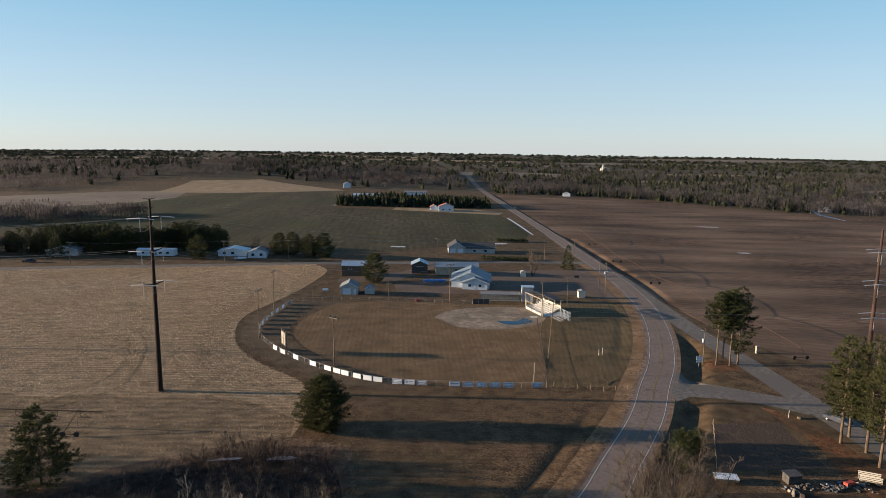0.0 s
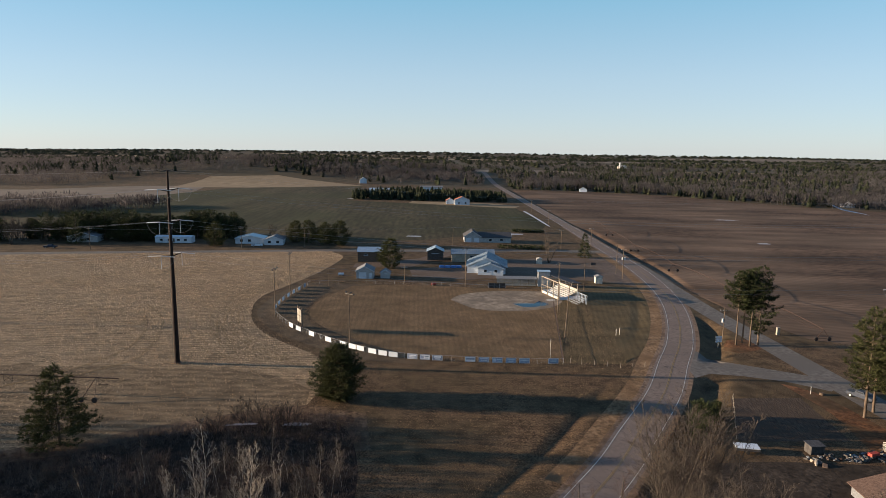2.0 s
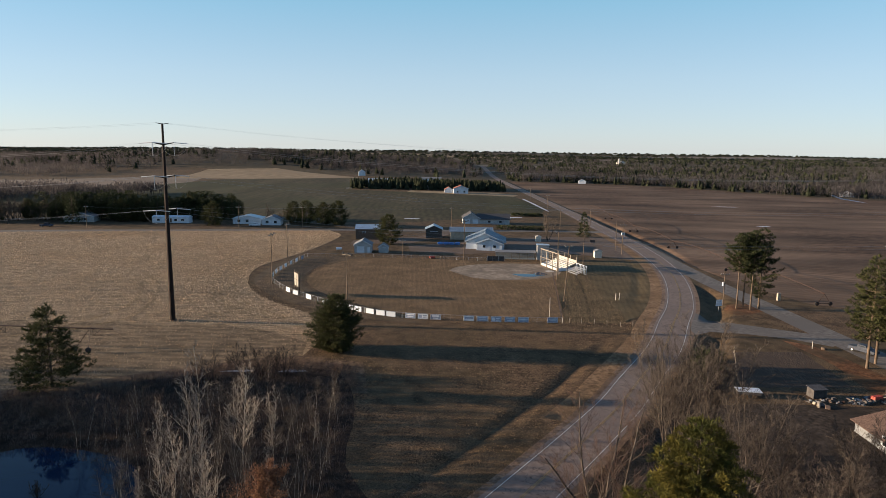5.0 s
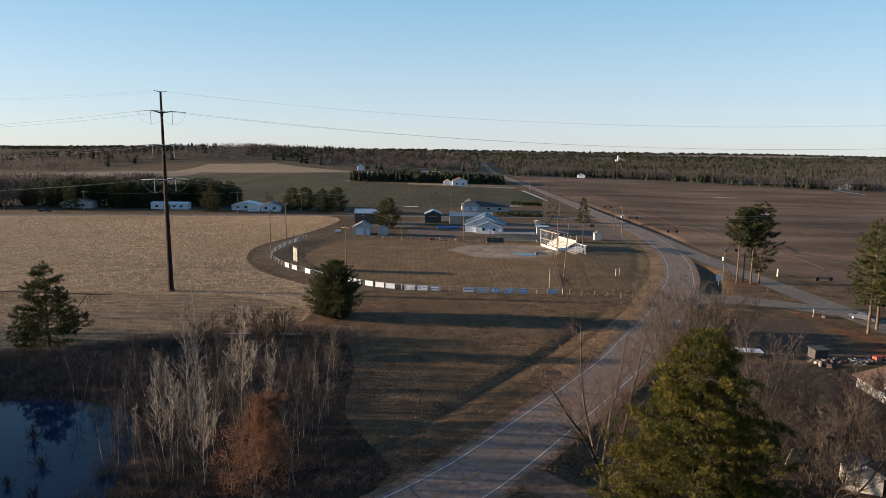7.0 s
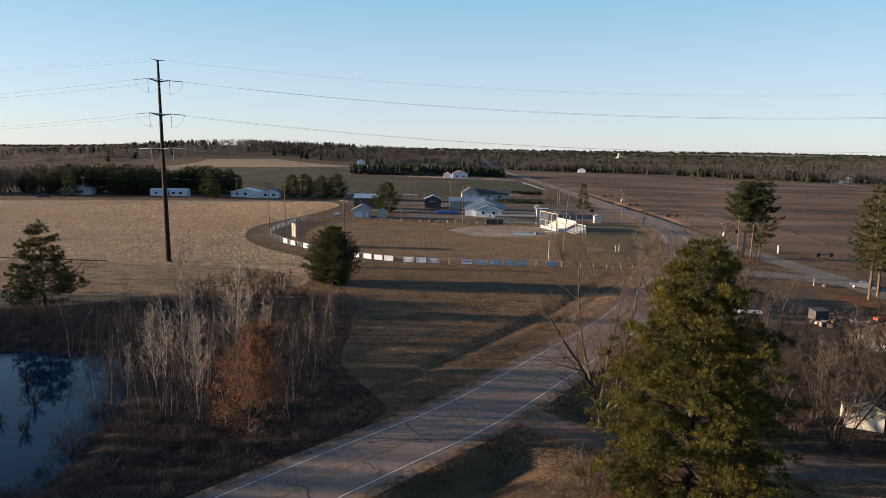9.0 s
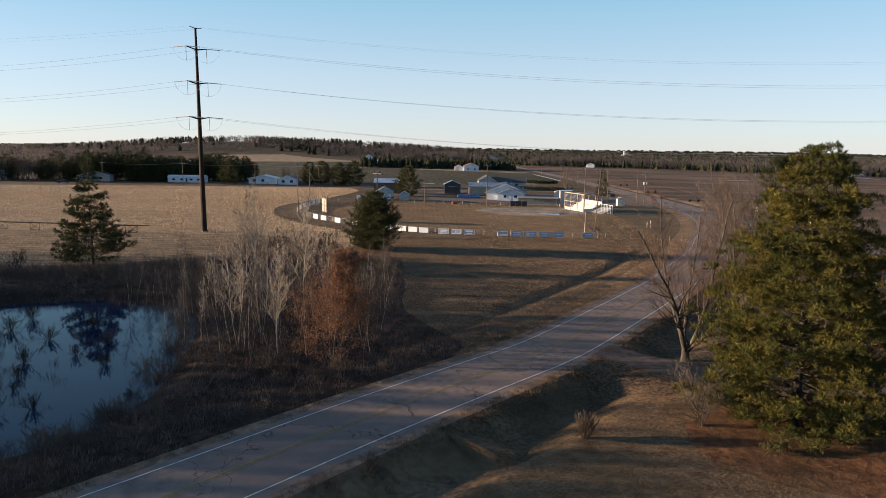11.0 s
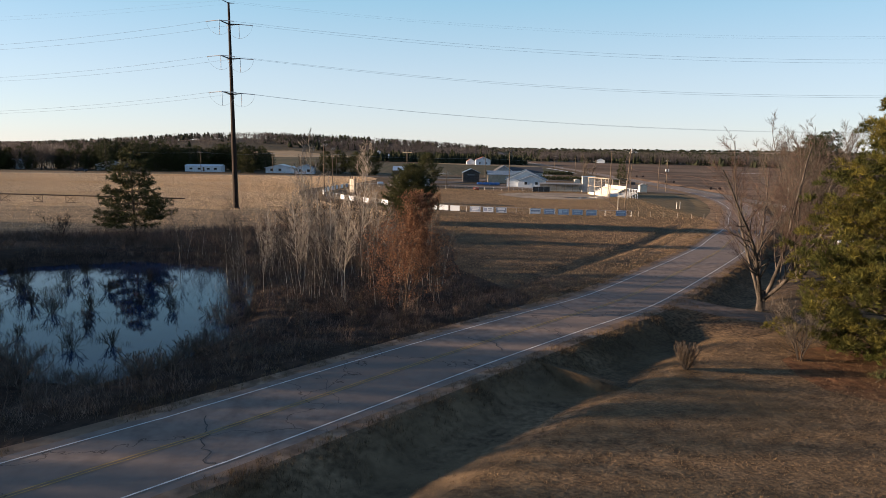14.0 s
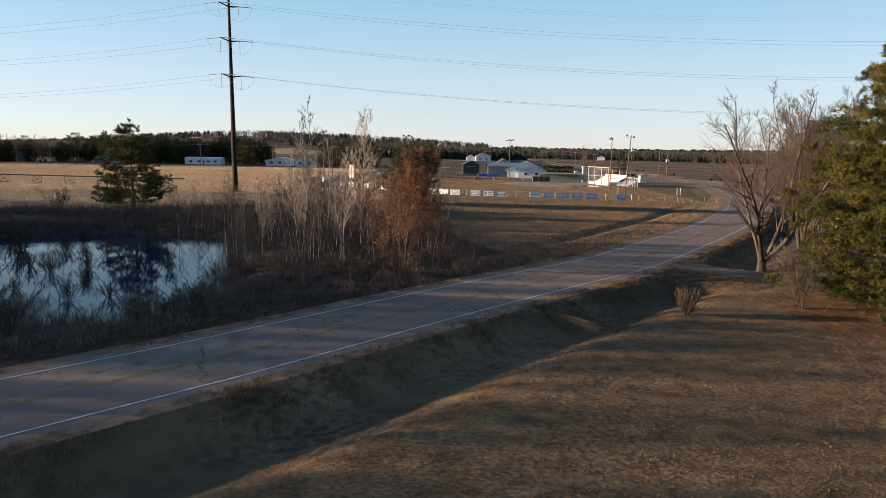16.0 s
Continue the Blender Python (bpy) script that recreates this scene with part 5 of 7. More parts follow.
# dead bushes standing in the pond
db = bare_thing("dead_bush", "dark dead bush standing in the pond water", vase_tree(rng, 2.0, 12, 0.42, 6, 3, 2, 0.016, 0.34, 0.006, 0.1, 0.09), pose(-53.7, 56.5, -0.75), BARK_DARK, BARK_DARK, "dead bushes in the pond")
for x, y, rz, sc in ((-47.7, 55.8, 40, 0.95), (-42.2, 44.1, 90, 0.8), (-39.8, 45.3, 170, 0.75), (-45.8, 52.1, 250, 0.7), (-48.6, 47.3, 20, 0.6), (-50.3, 54.1, 300, 0.9), (-58.5, 62.2, 130, 1.2), (-62, 58, 10, 1.1), (-56, 66, 70, 1.0), (-66, 64, 200, 1.1), (-44, 49, 5, 0.5), (-52, 49, 77, 0.6), (-61, 66, 33, 1.3), (-65, 70, 100, 1.2), (-57, 71, 210, 1.1), (-50, 63, 280, 0.9), (-48, 68, 45, 1.0), (-43, 62, 140, 0.9), (-40, 56, 190, 0.8), (-44, 58, 61, 0.7)):
    copy_thing(db, pose(x, y, -0.75, 0, 0, rz)).scale = (sc * 1.3, sc * 1.3, sc * 1.1)
grey = bare_thing("boxelder_tree", "leafless grey thicket tree beside the house", vase_tree(rng, 11.5, 5, 0.6, 16, 9, 6, 0.17, 0.36, 0.011, 0.05, 0.09), stand(42, 62), BARK_DARK, HAZETWIG, "boxelders beside the house")
for x, y, rz, sc in ((36, 56, 100, 0.9), (47, 66, 200, 1.05), (50, 58, 300, 0.95), (54, 70, 50, 1.0), (38, 70, 160, 0.75), (44, 54, 20, 0.9), (60, 62, 250, 1.0), (57, 53, 330, 0.95), (32, 62, 70, 0.7), (49, 74, 140, 0.8), (41, 76, 200, 0.7), (52, 64, 10, 0.95), (45, 60, 300, 0.9), (62, 70, 90, 0.9), (38, 63, 222, 0.8)):
    put_copy(grey, x, y, rz, sc)


def stick_brush(name, label, n, region, hmin, hmax, material, sticks=14, width=0.012, spread=0.5, seed=5, avoid=None):
    """A thicket of thin upright and slanting stems, one joined mesh."""
    r = np.random.default_rng(seed)
    V, F = [], []
    lo, hi = region.min(0), region.max(0)
    made = 0
    P = r.uniform(lo, hi, (n * 6, 2))
    ok = inside(P, region) & (dist_line(P, main_rough) > 6.0)
    if avoid is not None:
        ok &= ~inside(P, avoid)
    P = P[ok][:n]
    Z = np.maximum(heights(P), -0.75)
    for (x, y), z in zip(P, Z):
        h = r.uniform(hmin, hmax)
        for _ in range(sticks):
            a = np.array((x + r.normal(0, 0.25), y + r.normal(0, 0.25), z - 0.05))
            d = np.array((r.normal(0, spread), r.normal(0, spread), 1.0))
            L = h * r.uniform(0.45, 1.0) / np.linalg.norm(d)
            b = a + d * L
            u = np.array((d[1], -d[0], 0.0)) + r.normal(0, 0.2, 3)
            u = u / (np.linalg.norm(u) + 1e-9) * width
            s = len(V)
            mid = a + d * L * 0.55 + r.normal(0, 0.06 * L, 3)
            V += [a - u, a + u, mid + u * 0.8, mid - u * 0.8, b]
            F += [(s, s + 1, s + 2, s + 3), (s + 3, s + 2, s + 4)]
    ob = link_mesh(name, V, F, material)
    return tagged(ob, label, name.replace("_", " "), kind="stuff")


marsh_poly = [r for r in REGIONS if r[0] == "marsh"][0][2]
stick_brush("brush", "dense bare grey-brown brush round the pond", 8000, marsh_poly, 0.3, 1.9, BRUSH, 12, 0.011, 0.5, 5, POND)
stick_brush("reeds", "matted dead straw-coloured reeds in the marsh", 1300, marsh_poly, 0.3, 1.1, REED, 12, 0.016, 0.8, 6, offset_line(POND, 2.5))
stick_brush("brush", "tall bare dogwood brush along the far pond shore", 420, closed([(-92, 84), (-74, 86), (-58, 84), (-46, 82), (-40, 88), (-48, 95), (-62, 92), (-92, 86)], 5), 1.2, 3.4, BRUSH, 16, 0.011, 0.6, 14, POND)
bank = np.vstack([offset_line(main_line[(main_line[:, 1] > 0) & (main_line[:, 1] < 70)], 6.0), offset_line(main_line[(main_line[:, 1] > 0) & (main_line[:, 1] < 70)], 13.0)[::-1]])
stick_brush("brush", "low dark bare brush on the bank beside the road", 2600, bank, 0.2, 0.8, BRUSH, 12, 0.011, 0.7, 31, POND)
rim = closed([(-95, 84), (-62, 92), (-50, 99), (-35, 106), (-19, 106), (-15, 95), (-19, 112), (-36, 112.5), (-52, 104), (-62, 97), (-95, 88)], 4)
stick_brush("brush", "bare dark brush along the marsh rim", 1100, rim, 0.8, 2.6, BRUSH, 14, 0.012, 0.6, 41)
thicket = closed([(28, 58), (44, 54), (60, 60), (62, 74), (48, 84), (34, 78)], 5)
stick_brush("brush", "bare grey thicket behind the house", 260, thicket, 0.6, 2.4, BRUSH, 12, 0.014, 0.5, 8)


tussock = np.vstack([closed([(-70, 60), (-60, 66), (-52, 64), (-50, 56), (-58, 48), (-68, 50)], 4)])
stick_brush("cattails", "clumps of dead cattail standing in the pond", 45, tussock, 0.8, 1.9, REED, 30, 0.014, 0.6, 12)
stick_brush("cattails", "dark dead rushes in tussocks on the water", 60, closed([(-58, 60), (-46, 58), (-38, 47), (-41, 41), (-50, 43), (-60, 50)], 4), 0.6, 1.6, BRUSH, 26, 0.012, 0.6, 22)
stick_brush("cattails", "fringe of dead cattail along the pond edge", 800, offset_line(POND, 3.0), 0.6, 1.6, BRUSH, 12, 0.011, 0.6, 13, offset_line(POND, -0.8))


# grass tufts along the road shoulders and on the near lawn
def tufts(name, label, P, h, material, blades, seed):
    r = np.random.default_rng(seed)
    V, F = [], []
    for (x, y), z in zip(P, heights(P)):
        for _ in range(blades):
            a, ln = r.uniform(0, 6.283), h * r.uniform(0.4, 1.1)
            bx_, by_ = x + r.normal(0, 0.10), y + r.normal(0, 0.10)
            lean = r.uniform(0.2, 1.1) * ln
            ux, uy = -math.sin(a) * 0.013, math.cos(a) * 0.013
            s = len(V)
            V += [(bx_ - ux, by_ - uy, z - 0.02), (bx_ + ux, by_ + uy, z - 0.02), (bx_ + math.cos(a) * lean, by_ + math.sin(a) * lean, z + ln)]
            F.append((s, s + 1, s + 2))
    return tagged(link_mesh(name, V, F, material), label, "grass", kind="stuff")


tr_ = np.random.default_rng(17)
near_line = main_line[(main_line[:, 1] > 5) & (main_line[:, 1] < 120)]
shoulder = np.vstack([offset_line(near_line, s * tr_.uniform(3.9, 6.0)) + tr_.normal(0, 0.9, (len(near_line), 2)) for s in (-1, 1) for _ in range(55)])
shoulder = shoulder[dist_line(shoulder, main_rough) > 4.0]
tufts("shoulder_grass", "straw-coloured dead grass along the road edge", shoulder, 0.32, REED, 5, 18)
edge_ = np.vstack([offset_line(near_line, -tr_.uniform(4.6, 7.2)) + tr_.normal(0, 0.7, (len(near_line), 2)) for _ in range(60)])
edge_ = edge_[(dist_line(edge_, main_rough) > 4.4) & (dist_line(edge_, drive_rough) > 2.6)]
tufts("bank_tussocks", "tan matted weed tussocks on the ditch bank", edge_, 0.30, REED, 6, 28)
lw = tr_.uniform((-30, 8), (30, 50), (34000, 2))
lw = lw[(side_of(lw, main_rough) < 0) & (dist_line(lw, main_rough) > 5.0)]
tufts("lawn_grass", "short dry brown grass blades on the lawn", lw, 0.085, BLADE, 4, 19)


def upright(name, label, P, h, w, material, seed, lean=0.35):
    """Upright pointed blades at the points P."""
    r = np.random.default_rng(seed)
    n = len(P)
    a = r.uniform(0, 6.283, n)
    hh = h * r.uniform(0.5, 1.15, n)
    u = np.stack([np.cos(a), np.sin(a), np.zeros(n)], 1) * (w * r.uniform(0.6, 1.2, n))[:, None] / 2
    base = np.column_stack([P, heights(P) - 0.02])
    tip = base + np.column_stack([r.normal(0, lean, n) * hh, r.normal(0, lean, n) * hh, hh + 0.02])
    V = np.stack([base - u, base + u, tip + u * 0.5, tip - u * 0.5], 1).reshape(-1, 3)
    return tagged(link_blades(name, V, 4, material), label, "grass", kind="stuff")


br_ = np.random.default_rng(77)
sp = br_.uniform((-215, 95), (-25, 300), (290000, 2))
sp = sp[inside(sp, [q for q in REGIONS if q[0] == "field_stubble"][0][2]) & ~inside(sp, [q for q in REGIONS if q[0] == "weed_margin"][0][2])]
margin = inside(sp, [q for q in REGIONS if q[0] == "field_margin"][0][2])
sp = sp[~margin | (br_.random(len(sp)) < 0.22)]
sp[:, 1] = np.round(sp[:, 1] / 1.5) * 1.5 + br_.normal(0, 0.28, len(sp)) + 0.5 * np.sin(sp[:, 0] / 13)
upright("stubble_stalks", "pale cut stalks standing in the stubble field", sp, 0.28, 0.062, STALK, 78)
fp = br_.uniform((-58, 58), (42, 236), (300000, 2))
fp = fp[br_.random(len(fp)) < np.where(fp[:, 1] < 148, 1.0, 0.75)]
infield_side = fp[:, 1] > 148
fp[:, 0] = np.where(infield_side, np.round(fp[:, 0] / 1.4) * 1.4 + br_.normal(0, 0.5, len(fp)), fp[:, 0])
fp[:, 1] = np.where(infield_side, fp[:, 1], np.round(fp[:, 1] / 1.3) * 1.3 + br_.normal(0, 0.3, len(fp)) + 0.02 * (fp[:, 0] + 10))
out = dist_line(fp, main_rough) > 4.6
for q in REGIONS:
    if q[0] in ("field_stubble", "marsh", "infield", "warning_track", "gravel_lot", "dirt_drive", "road_main", "gravel_track"):
        out &= ~inside(fp, q[2])
out &= side_of(fp, main_rough) > 0
upright("field_grass", "short dry brown grass of the ball field", fp[out], 0.15, 0.038, FIELDBLADE, 79, 0.6)


# ---------------------------------------------------------------- far woods
def far_bare(V, F, r, x, y, z, h, w, n):
    """A leafless crown seen from afar: a thin stem and many short rising twig sprays in a rounded, gappy crown."""
    wd = 0.10 + 0.018 * w
    s = len(V)
    b = r.uniform(0, 6.28)
    ux, uy = math.cos(b) * wd * 1.4, math.sin(b) * wd * 1.4
    lx, ly = r.normal(0, 0.06 * h), r.normal(0, 0.06 * h)
    V += [(x - ux, y - uy, z - 0.3), (x + ux, y + uy, z - 0.3), (x + lx, y + ly, z + h * 0.8)]
    F.append((s, s + 1, s + 2))
    A = r.uniform(0, 6.28, n)
    Q = r.uniform(0.05, 1, n) ** 0.5
    T = r.uniform(0.22, 1.0, n)
    for a, q, t in zip(A, Q, T):
        rr = w * q * math.sin(min(1.0, 0.25 + t) * 2.4) ** 0.7
        cx, cy, cz = x + lx * t + math.cos(a) * rr, y + ly * t + math.sin(a) * rr, z + h * (0.10 + 0.80 * t) * (1 - 0.10 * q)
        L = h * r.uniform(0.08, 0.20)
        dx, dy = math.cos(a) * L * 0.5 * q, math.sin(a) * L * 0.5 * q
        c = r.uniform(0, 6.28)
        vx, vy = math.cos(c) * wd * (1 + 0.12 * w), math.sin(c) * wd * (1 + 0.12 * w)
        s = len(V)
        V += [(cx - vx * 0.4, cy - vy * 0.4, cz - L * 0.5), (cx + dx + vx * 1.05, cy + dy + vy * 1.05, cz + L * 0.2), (cx + dx, cy + dy, cz + L * 0.7), (cx + dx - vx * 1.05, cy + dy - vy * 1.05, cz + L * 0.1)]
        F.append((s, s + 1, s + 2, s + 3))


def far_conifer(V, F, r, x, y, z, h, w):
    """A far evergreen: four ragged skirts that narrow to a blunt top."""
    n = 7
    a0 = r.uniform(0, 6.28)
    lx, ly = r.normal(0, 0.03 * h), r.normal(0, 0.03 * h)
    for k, (b_, t_, q_) in enumerate(((0.06, 0.52, 1.0), (0.26, 0.70, 0.92), (0.46, 0.86, 0.72), (0.66, 1.0, 0.5))):
        s = len(V)
        V.append((x + lx * t_ + r.normal(0, 0.25), y + ly * t_ + r.normal(0, 0.25), z + h * t_))
        for i in range(n):
            q = a0 + k + 6.283 * i / n
            rad = w * q_ * r.uniform(0.5, 1.3)
            V.append((x + lx * b_ + math.cos(q) * rad, y + ly * b_ + math.sin(q) * rad, z + h * b_ + r.normal(0, 0.05 * h)))
        F += [(s, s + 1 + i, s + 1 + (i + 1) % n) for i in range(n)]


def far_woods():
    r = np.random.default_rng(21)
    BV, BF, CV, CF = [], [], [], []

    def wood(P, hb=(8, 13), hc=(7, 11.5), share=0.2, w=3.0, n=15, patch=0.004):
        Z = heights(P)
        for (x, y), z in zip(P, Z):
            s = share + 0.75 * (noise.noise((x * patch, y * patch, 3.3))) + 0.25 * noise.noise((x * patch * 5, y * patch * 5, 1.3))
            if r.random() < s:
                far_conifer(CV, CF, r, x, y, z, r.uniform(*hc), w * r.uniform(0.75, 1.25))
            else:
                far_bare(BV, BF, r, x, y, z, r.uniform(*hb), w * r.uniform(0.9, 1.5), n)

    def scatter(poly, spacing):
        lo, hi = poly.min(0), poly.max(0)
        n = int((hi[0] - lo[0]) * (hi[1] - lo[1]) / spacing ** 2)
        P = r.uniform(lo, hi, (n, 2))
        P = P[inside(P, poly)]
        for cx, cy, ax, ay in CLEARINGS:
            P = P[((P[:, 0] - cx) / ax) ** 2 + ((P[:, 1] - cy) / ay) ** 2 > 1]
        return P[(dist_line(P, main_rough[main_rough[:, 1] > 500]) > 12 + 0.004 * P[:, 1])]

    # edge of the wood behind the tilled field
    edge = np.array([(70, 815), (152, 812), (240, 756), (282, 696), (334, 622), (420, 564), (520, 470), (600, 560), (420, 700), (330, 790), (250, 860), (150, 930), (66, 900)], float)
    wood(scatter(edge, 6.2), hb=(8, 13.5), share=0.16, w=2.7, n=42, patch=0.009)
    back = np.array([(62, 900), (150, 930), (250, 860), (330, 790), (600, 560), (1300, 700), (1500, 1600), (-40, 1600), (40, 1100)], float)
    wood(scatter(back, 13), share=0.36, w=4.0, n=34, patch=0.006)
    # left woods and hills
    left = np.array([(-420, 930), (-262, 960), (-120, 870), (38, 870), (30, 1100), (10, 1600), (-1600, 1600), (-1300, 700), (-480, 720)], float)
    wood(scatter(left, 11.5), hb=(8.5, 12.5), hc=(8, 12), share=0.12, w=3.6, n=34, patch=0.006)
    wood(scatter(np.array([(-350, 1010), (-250, 985), (-100, 930), (20, 930), (20, 1010), (-100, 1010), (-240, 1060), (-350, 1090)], float), 6.5), share=0.05, w=2.4, n=38)
    wood(scatter(np.array([(-900, 470), (-420, 470), (-330, 520), (-300, 500), (-310, 430), (-420, 380), (-900, 330)], float), 10), hb=(8, 13), share=-0.1, w=3.5, n=36)
    wood(scatter(np.array([(-420, 330), (-262, 330), (-250, 310), (-300, 288), (-420, 262)], float), 7.5), hb=(8, 13), share=0.1, w=3, n=40)
    wood(scatter(np.array([(-430, 400), (-345, 480), (-262, 515), (-225, 500), (-250, 455), (-320, 410), (-400, 370)], float), 5.5), hb=(8, 11), share=-0.15, w=3.0, n=42)
    # plantation behind the green field
    wood(scatter(np.array([(-102, 605), (-44, 606), (44, 612), (42, 660), (-60, 690), (-98, 650)], float), 4.6), hb=(7, 9), hc=(7.5, 10.5), share=1.3, w=2.3)
    # scattered clumps towards the horizon
    for y0, y1, sp, w, nn in ((1600, 2500, 28, 8, 15), (2500, 3500, 42, 12, 12), (3500, 4700, 58, 18, 11)):
        half = y1 * 0.82
        wood(scatter(np.array([(-half, y0), (half, y0), (half, y1), (-half, y1)], float), sp), hb=(7, 11), hc=(7, 11.5), share=0.5, w=w, n=nn, patch=0.0022)
    a = link_mesh("bare_woods", BV, BF, FARBARE)
    tagged(a, "wide grey-brown leafless woods toward the horizon", "woods", kind="stuff")
    b = link_mesh("conifer_woods", CV, CF, FARPINE)
    tagged(b, "dark green conifer stands among bare woods", "woods", kind="stuff")


far_woods()


# ---------------------------------------------------------------- transmission line
def span(bm, a, b, sag, r=0.018, n=20):
    """A sagging cable from a to b, one connected three-sided tube."""
    a, b = Vector(a), Vector(b)
    q = (b - a).to_track_quat("Z", "Y")
    last = None
    for i in range(n + 1):
        t = i / n
        p = a.lerp(b, t)
        p.z -= sag * 4 * t * (1 - t)
        ring = [bm.verts.new(p + q @ Vector((r * math.cos(2.0944 * k), r * math.sin(2.0944 * k), 0))) for k in range(3)]
        if last:
            for k in range(3):
                bm.faces.new((last[k], last[(k + 1) % 3], ring[(k + 1) % 3], ring[k]))
        last = ring


ARM_Z = (24.7, 32.1, 39.2)
ARM_Z2 = (20.5, 28.1, 35.4)
ARM_DIR = Vector((0.46, 0.89, 0))


def steel_pole(x, y, height, mats, arm_dir=ARM_DIR, zs=ARM_Z):
    e = empty("transmission_pole", stand(x, y), "tall weathered steel transmission pole with three crossarm levels", "utility pole", "transmission poles")
    bm = bmesh.new()
    n = 12
    tube(bm, (0, 0, -0.4), (0, 0, height), 0.62, 0.22, n)
    part("shaft", bm, mats, e)
    part("footing", tb((0, 0, -0.4), (0, 0, 0.25), 0.85, 0.85, 16), GRAVEL, e, "concrete footing")
    for z in zs:
        for s in (-1, 1):
            tip = arm_dir * (2.7 * s) + Vector((0, 0, z + 0.35))
            part("crossarm", tb((0, 0, z - 0.1), tip, 0.17, 0.09, 8), mats, e)
    for s in (-1, 1):
        part("shield_wire_arm", tb((0, 0, height - 0.15), arm_dir * (1.6 * s) + Vector((0, 0, height + 0.1)), 0.10, 0.06, 6), mats, e)
    return e


def insulators(e, side_dirs, arm_dir=ARM_DIR, zs=ARM_Z):
    """Strain insulator strings, posts and jumper loops of a dead-end pole."""
    for z in zs:
        for s in (-1, 1):
            tip = arm_dir * (2.7 * s) + Vector((0, 0, z + 0.35))
            ends = []
            for d in side_dirs:
                q = tip + d * 3.0 + Vector((0, 0, -0.22))
                part("insulator_string", tb(tip, q, 0.085, 0.085, 8), INSULATOR, e, "pale strain insulator string")
                ends.append(q)
            low = tip + Vector((0, 0, -2.9))
            part("insulator_post", tb(tip, low, 0.06, 0.06, 6), INSULATOR, e, "hanging jumper insulator")
            bm = bmesh.new()
            prev = ends[0]
            for i in range(1, 15):
                t = i / 14
                p = ends[0].lerp(ends[1], t)
                p.z = p.z + (low.z - p.z) * math.sin(math.pi * t) ** 0.55
                tube(bm, prev, p, 0.022, 0.022, 3)
                prev = p
            part("jumper_loop", bm, WIRE, e, "slack jumper cable")


P1, P2, P0 = Vector((-63.6, 139.4, 0)), Vector((98.0, 143.0, 0)), Vector((-245, 166, 0))
TOP = 43.6
D_R, D_L = (P2 - P1).normalized(), (P0 - P1).normalized()
pole1 = steel_pole(P1.x, P1.y, TOP, DARKSTEEL)
insulators(pole1, (D_L, D_R))
pole2 = steel_pole(P2.x, P2.y, TOP - 3, RUSTSTEEL, zs=ARM_Z2)
insulators(pole2, (-D_R, Vector((1, 0.02, 0)).normalized()), zs=ARM_Z2)
pole0 = steel_pole(P0.x, P0.y, TOP, DARKSTEEL)
for z, z2 in zip(ARM_Z, ARM_Z2):
    for s in (-1, 1):
        tip = ARM_DIR * (2.7 * s) + Vector((0, 0, z + 0.13))
        tip2 = ARM_DIR * (2.7 * s) + Vector((0, 0, z2 + 0.13))
        zb = [ground_z(p.x, p.y) for p in (P1, P2, P0)]
        for a, d, b, za, zz, t_, sag in ((P1, D_R, P2, zb[0], zb[1], tip2, 2.7), (P1, D_L, P0, zb[0], zb[2], tip, 5.2)):
            bm = bmesh.new()
            span(bm, a + tip + d * 3 + Vector((0, 0, za)), b + t_ - d * 3 + Vector((0, 0, zz)), sag)
            tagged(part("conductor_cable", bm, WIRE), "sagging bare power conductor between steel poles", "power line", "conductors")
        bm = bmesh.new()
        span(bm, P2 + tip2 + Vector((3, 0.06, zb[1])), P2 + tip2 + Vector((170, 3, zb[1])), 5)
        tagged(part("conductor_cable", bm, WIRE), "sagging bare power conductor between steel poles", "power line", "conductors")
for s in (-1, 1):
    tip = ARM_DIR * (1.6 * s) + Vector((0, 0, TOP + 0.1))
    for a, b, low in ((P1, P2, 3.0), (P1, P0, 0.0)):
        bm = bmesh.new()
        span(bm, a + tip + Vector((0, 0, ground_z(a.x, a.y))), b + tip + Vector((0, 0, ground_z(b.x, b.y) - low)), 3.0, 0.008)
        tagged(part("shield_cable", bm, WIRE), "thin shield wire between the pole tops", "power line", "conductors")


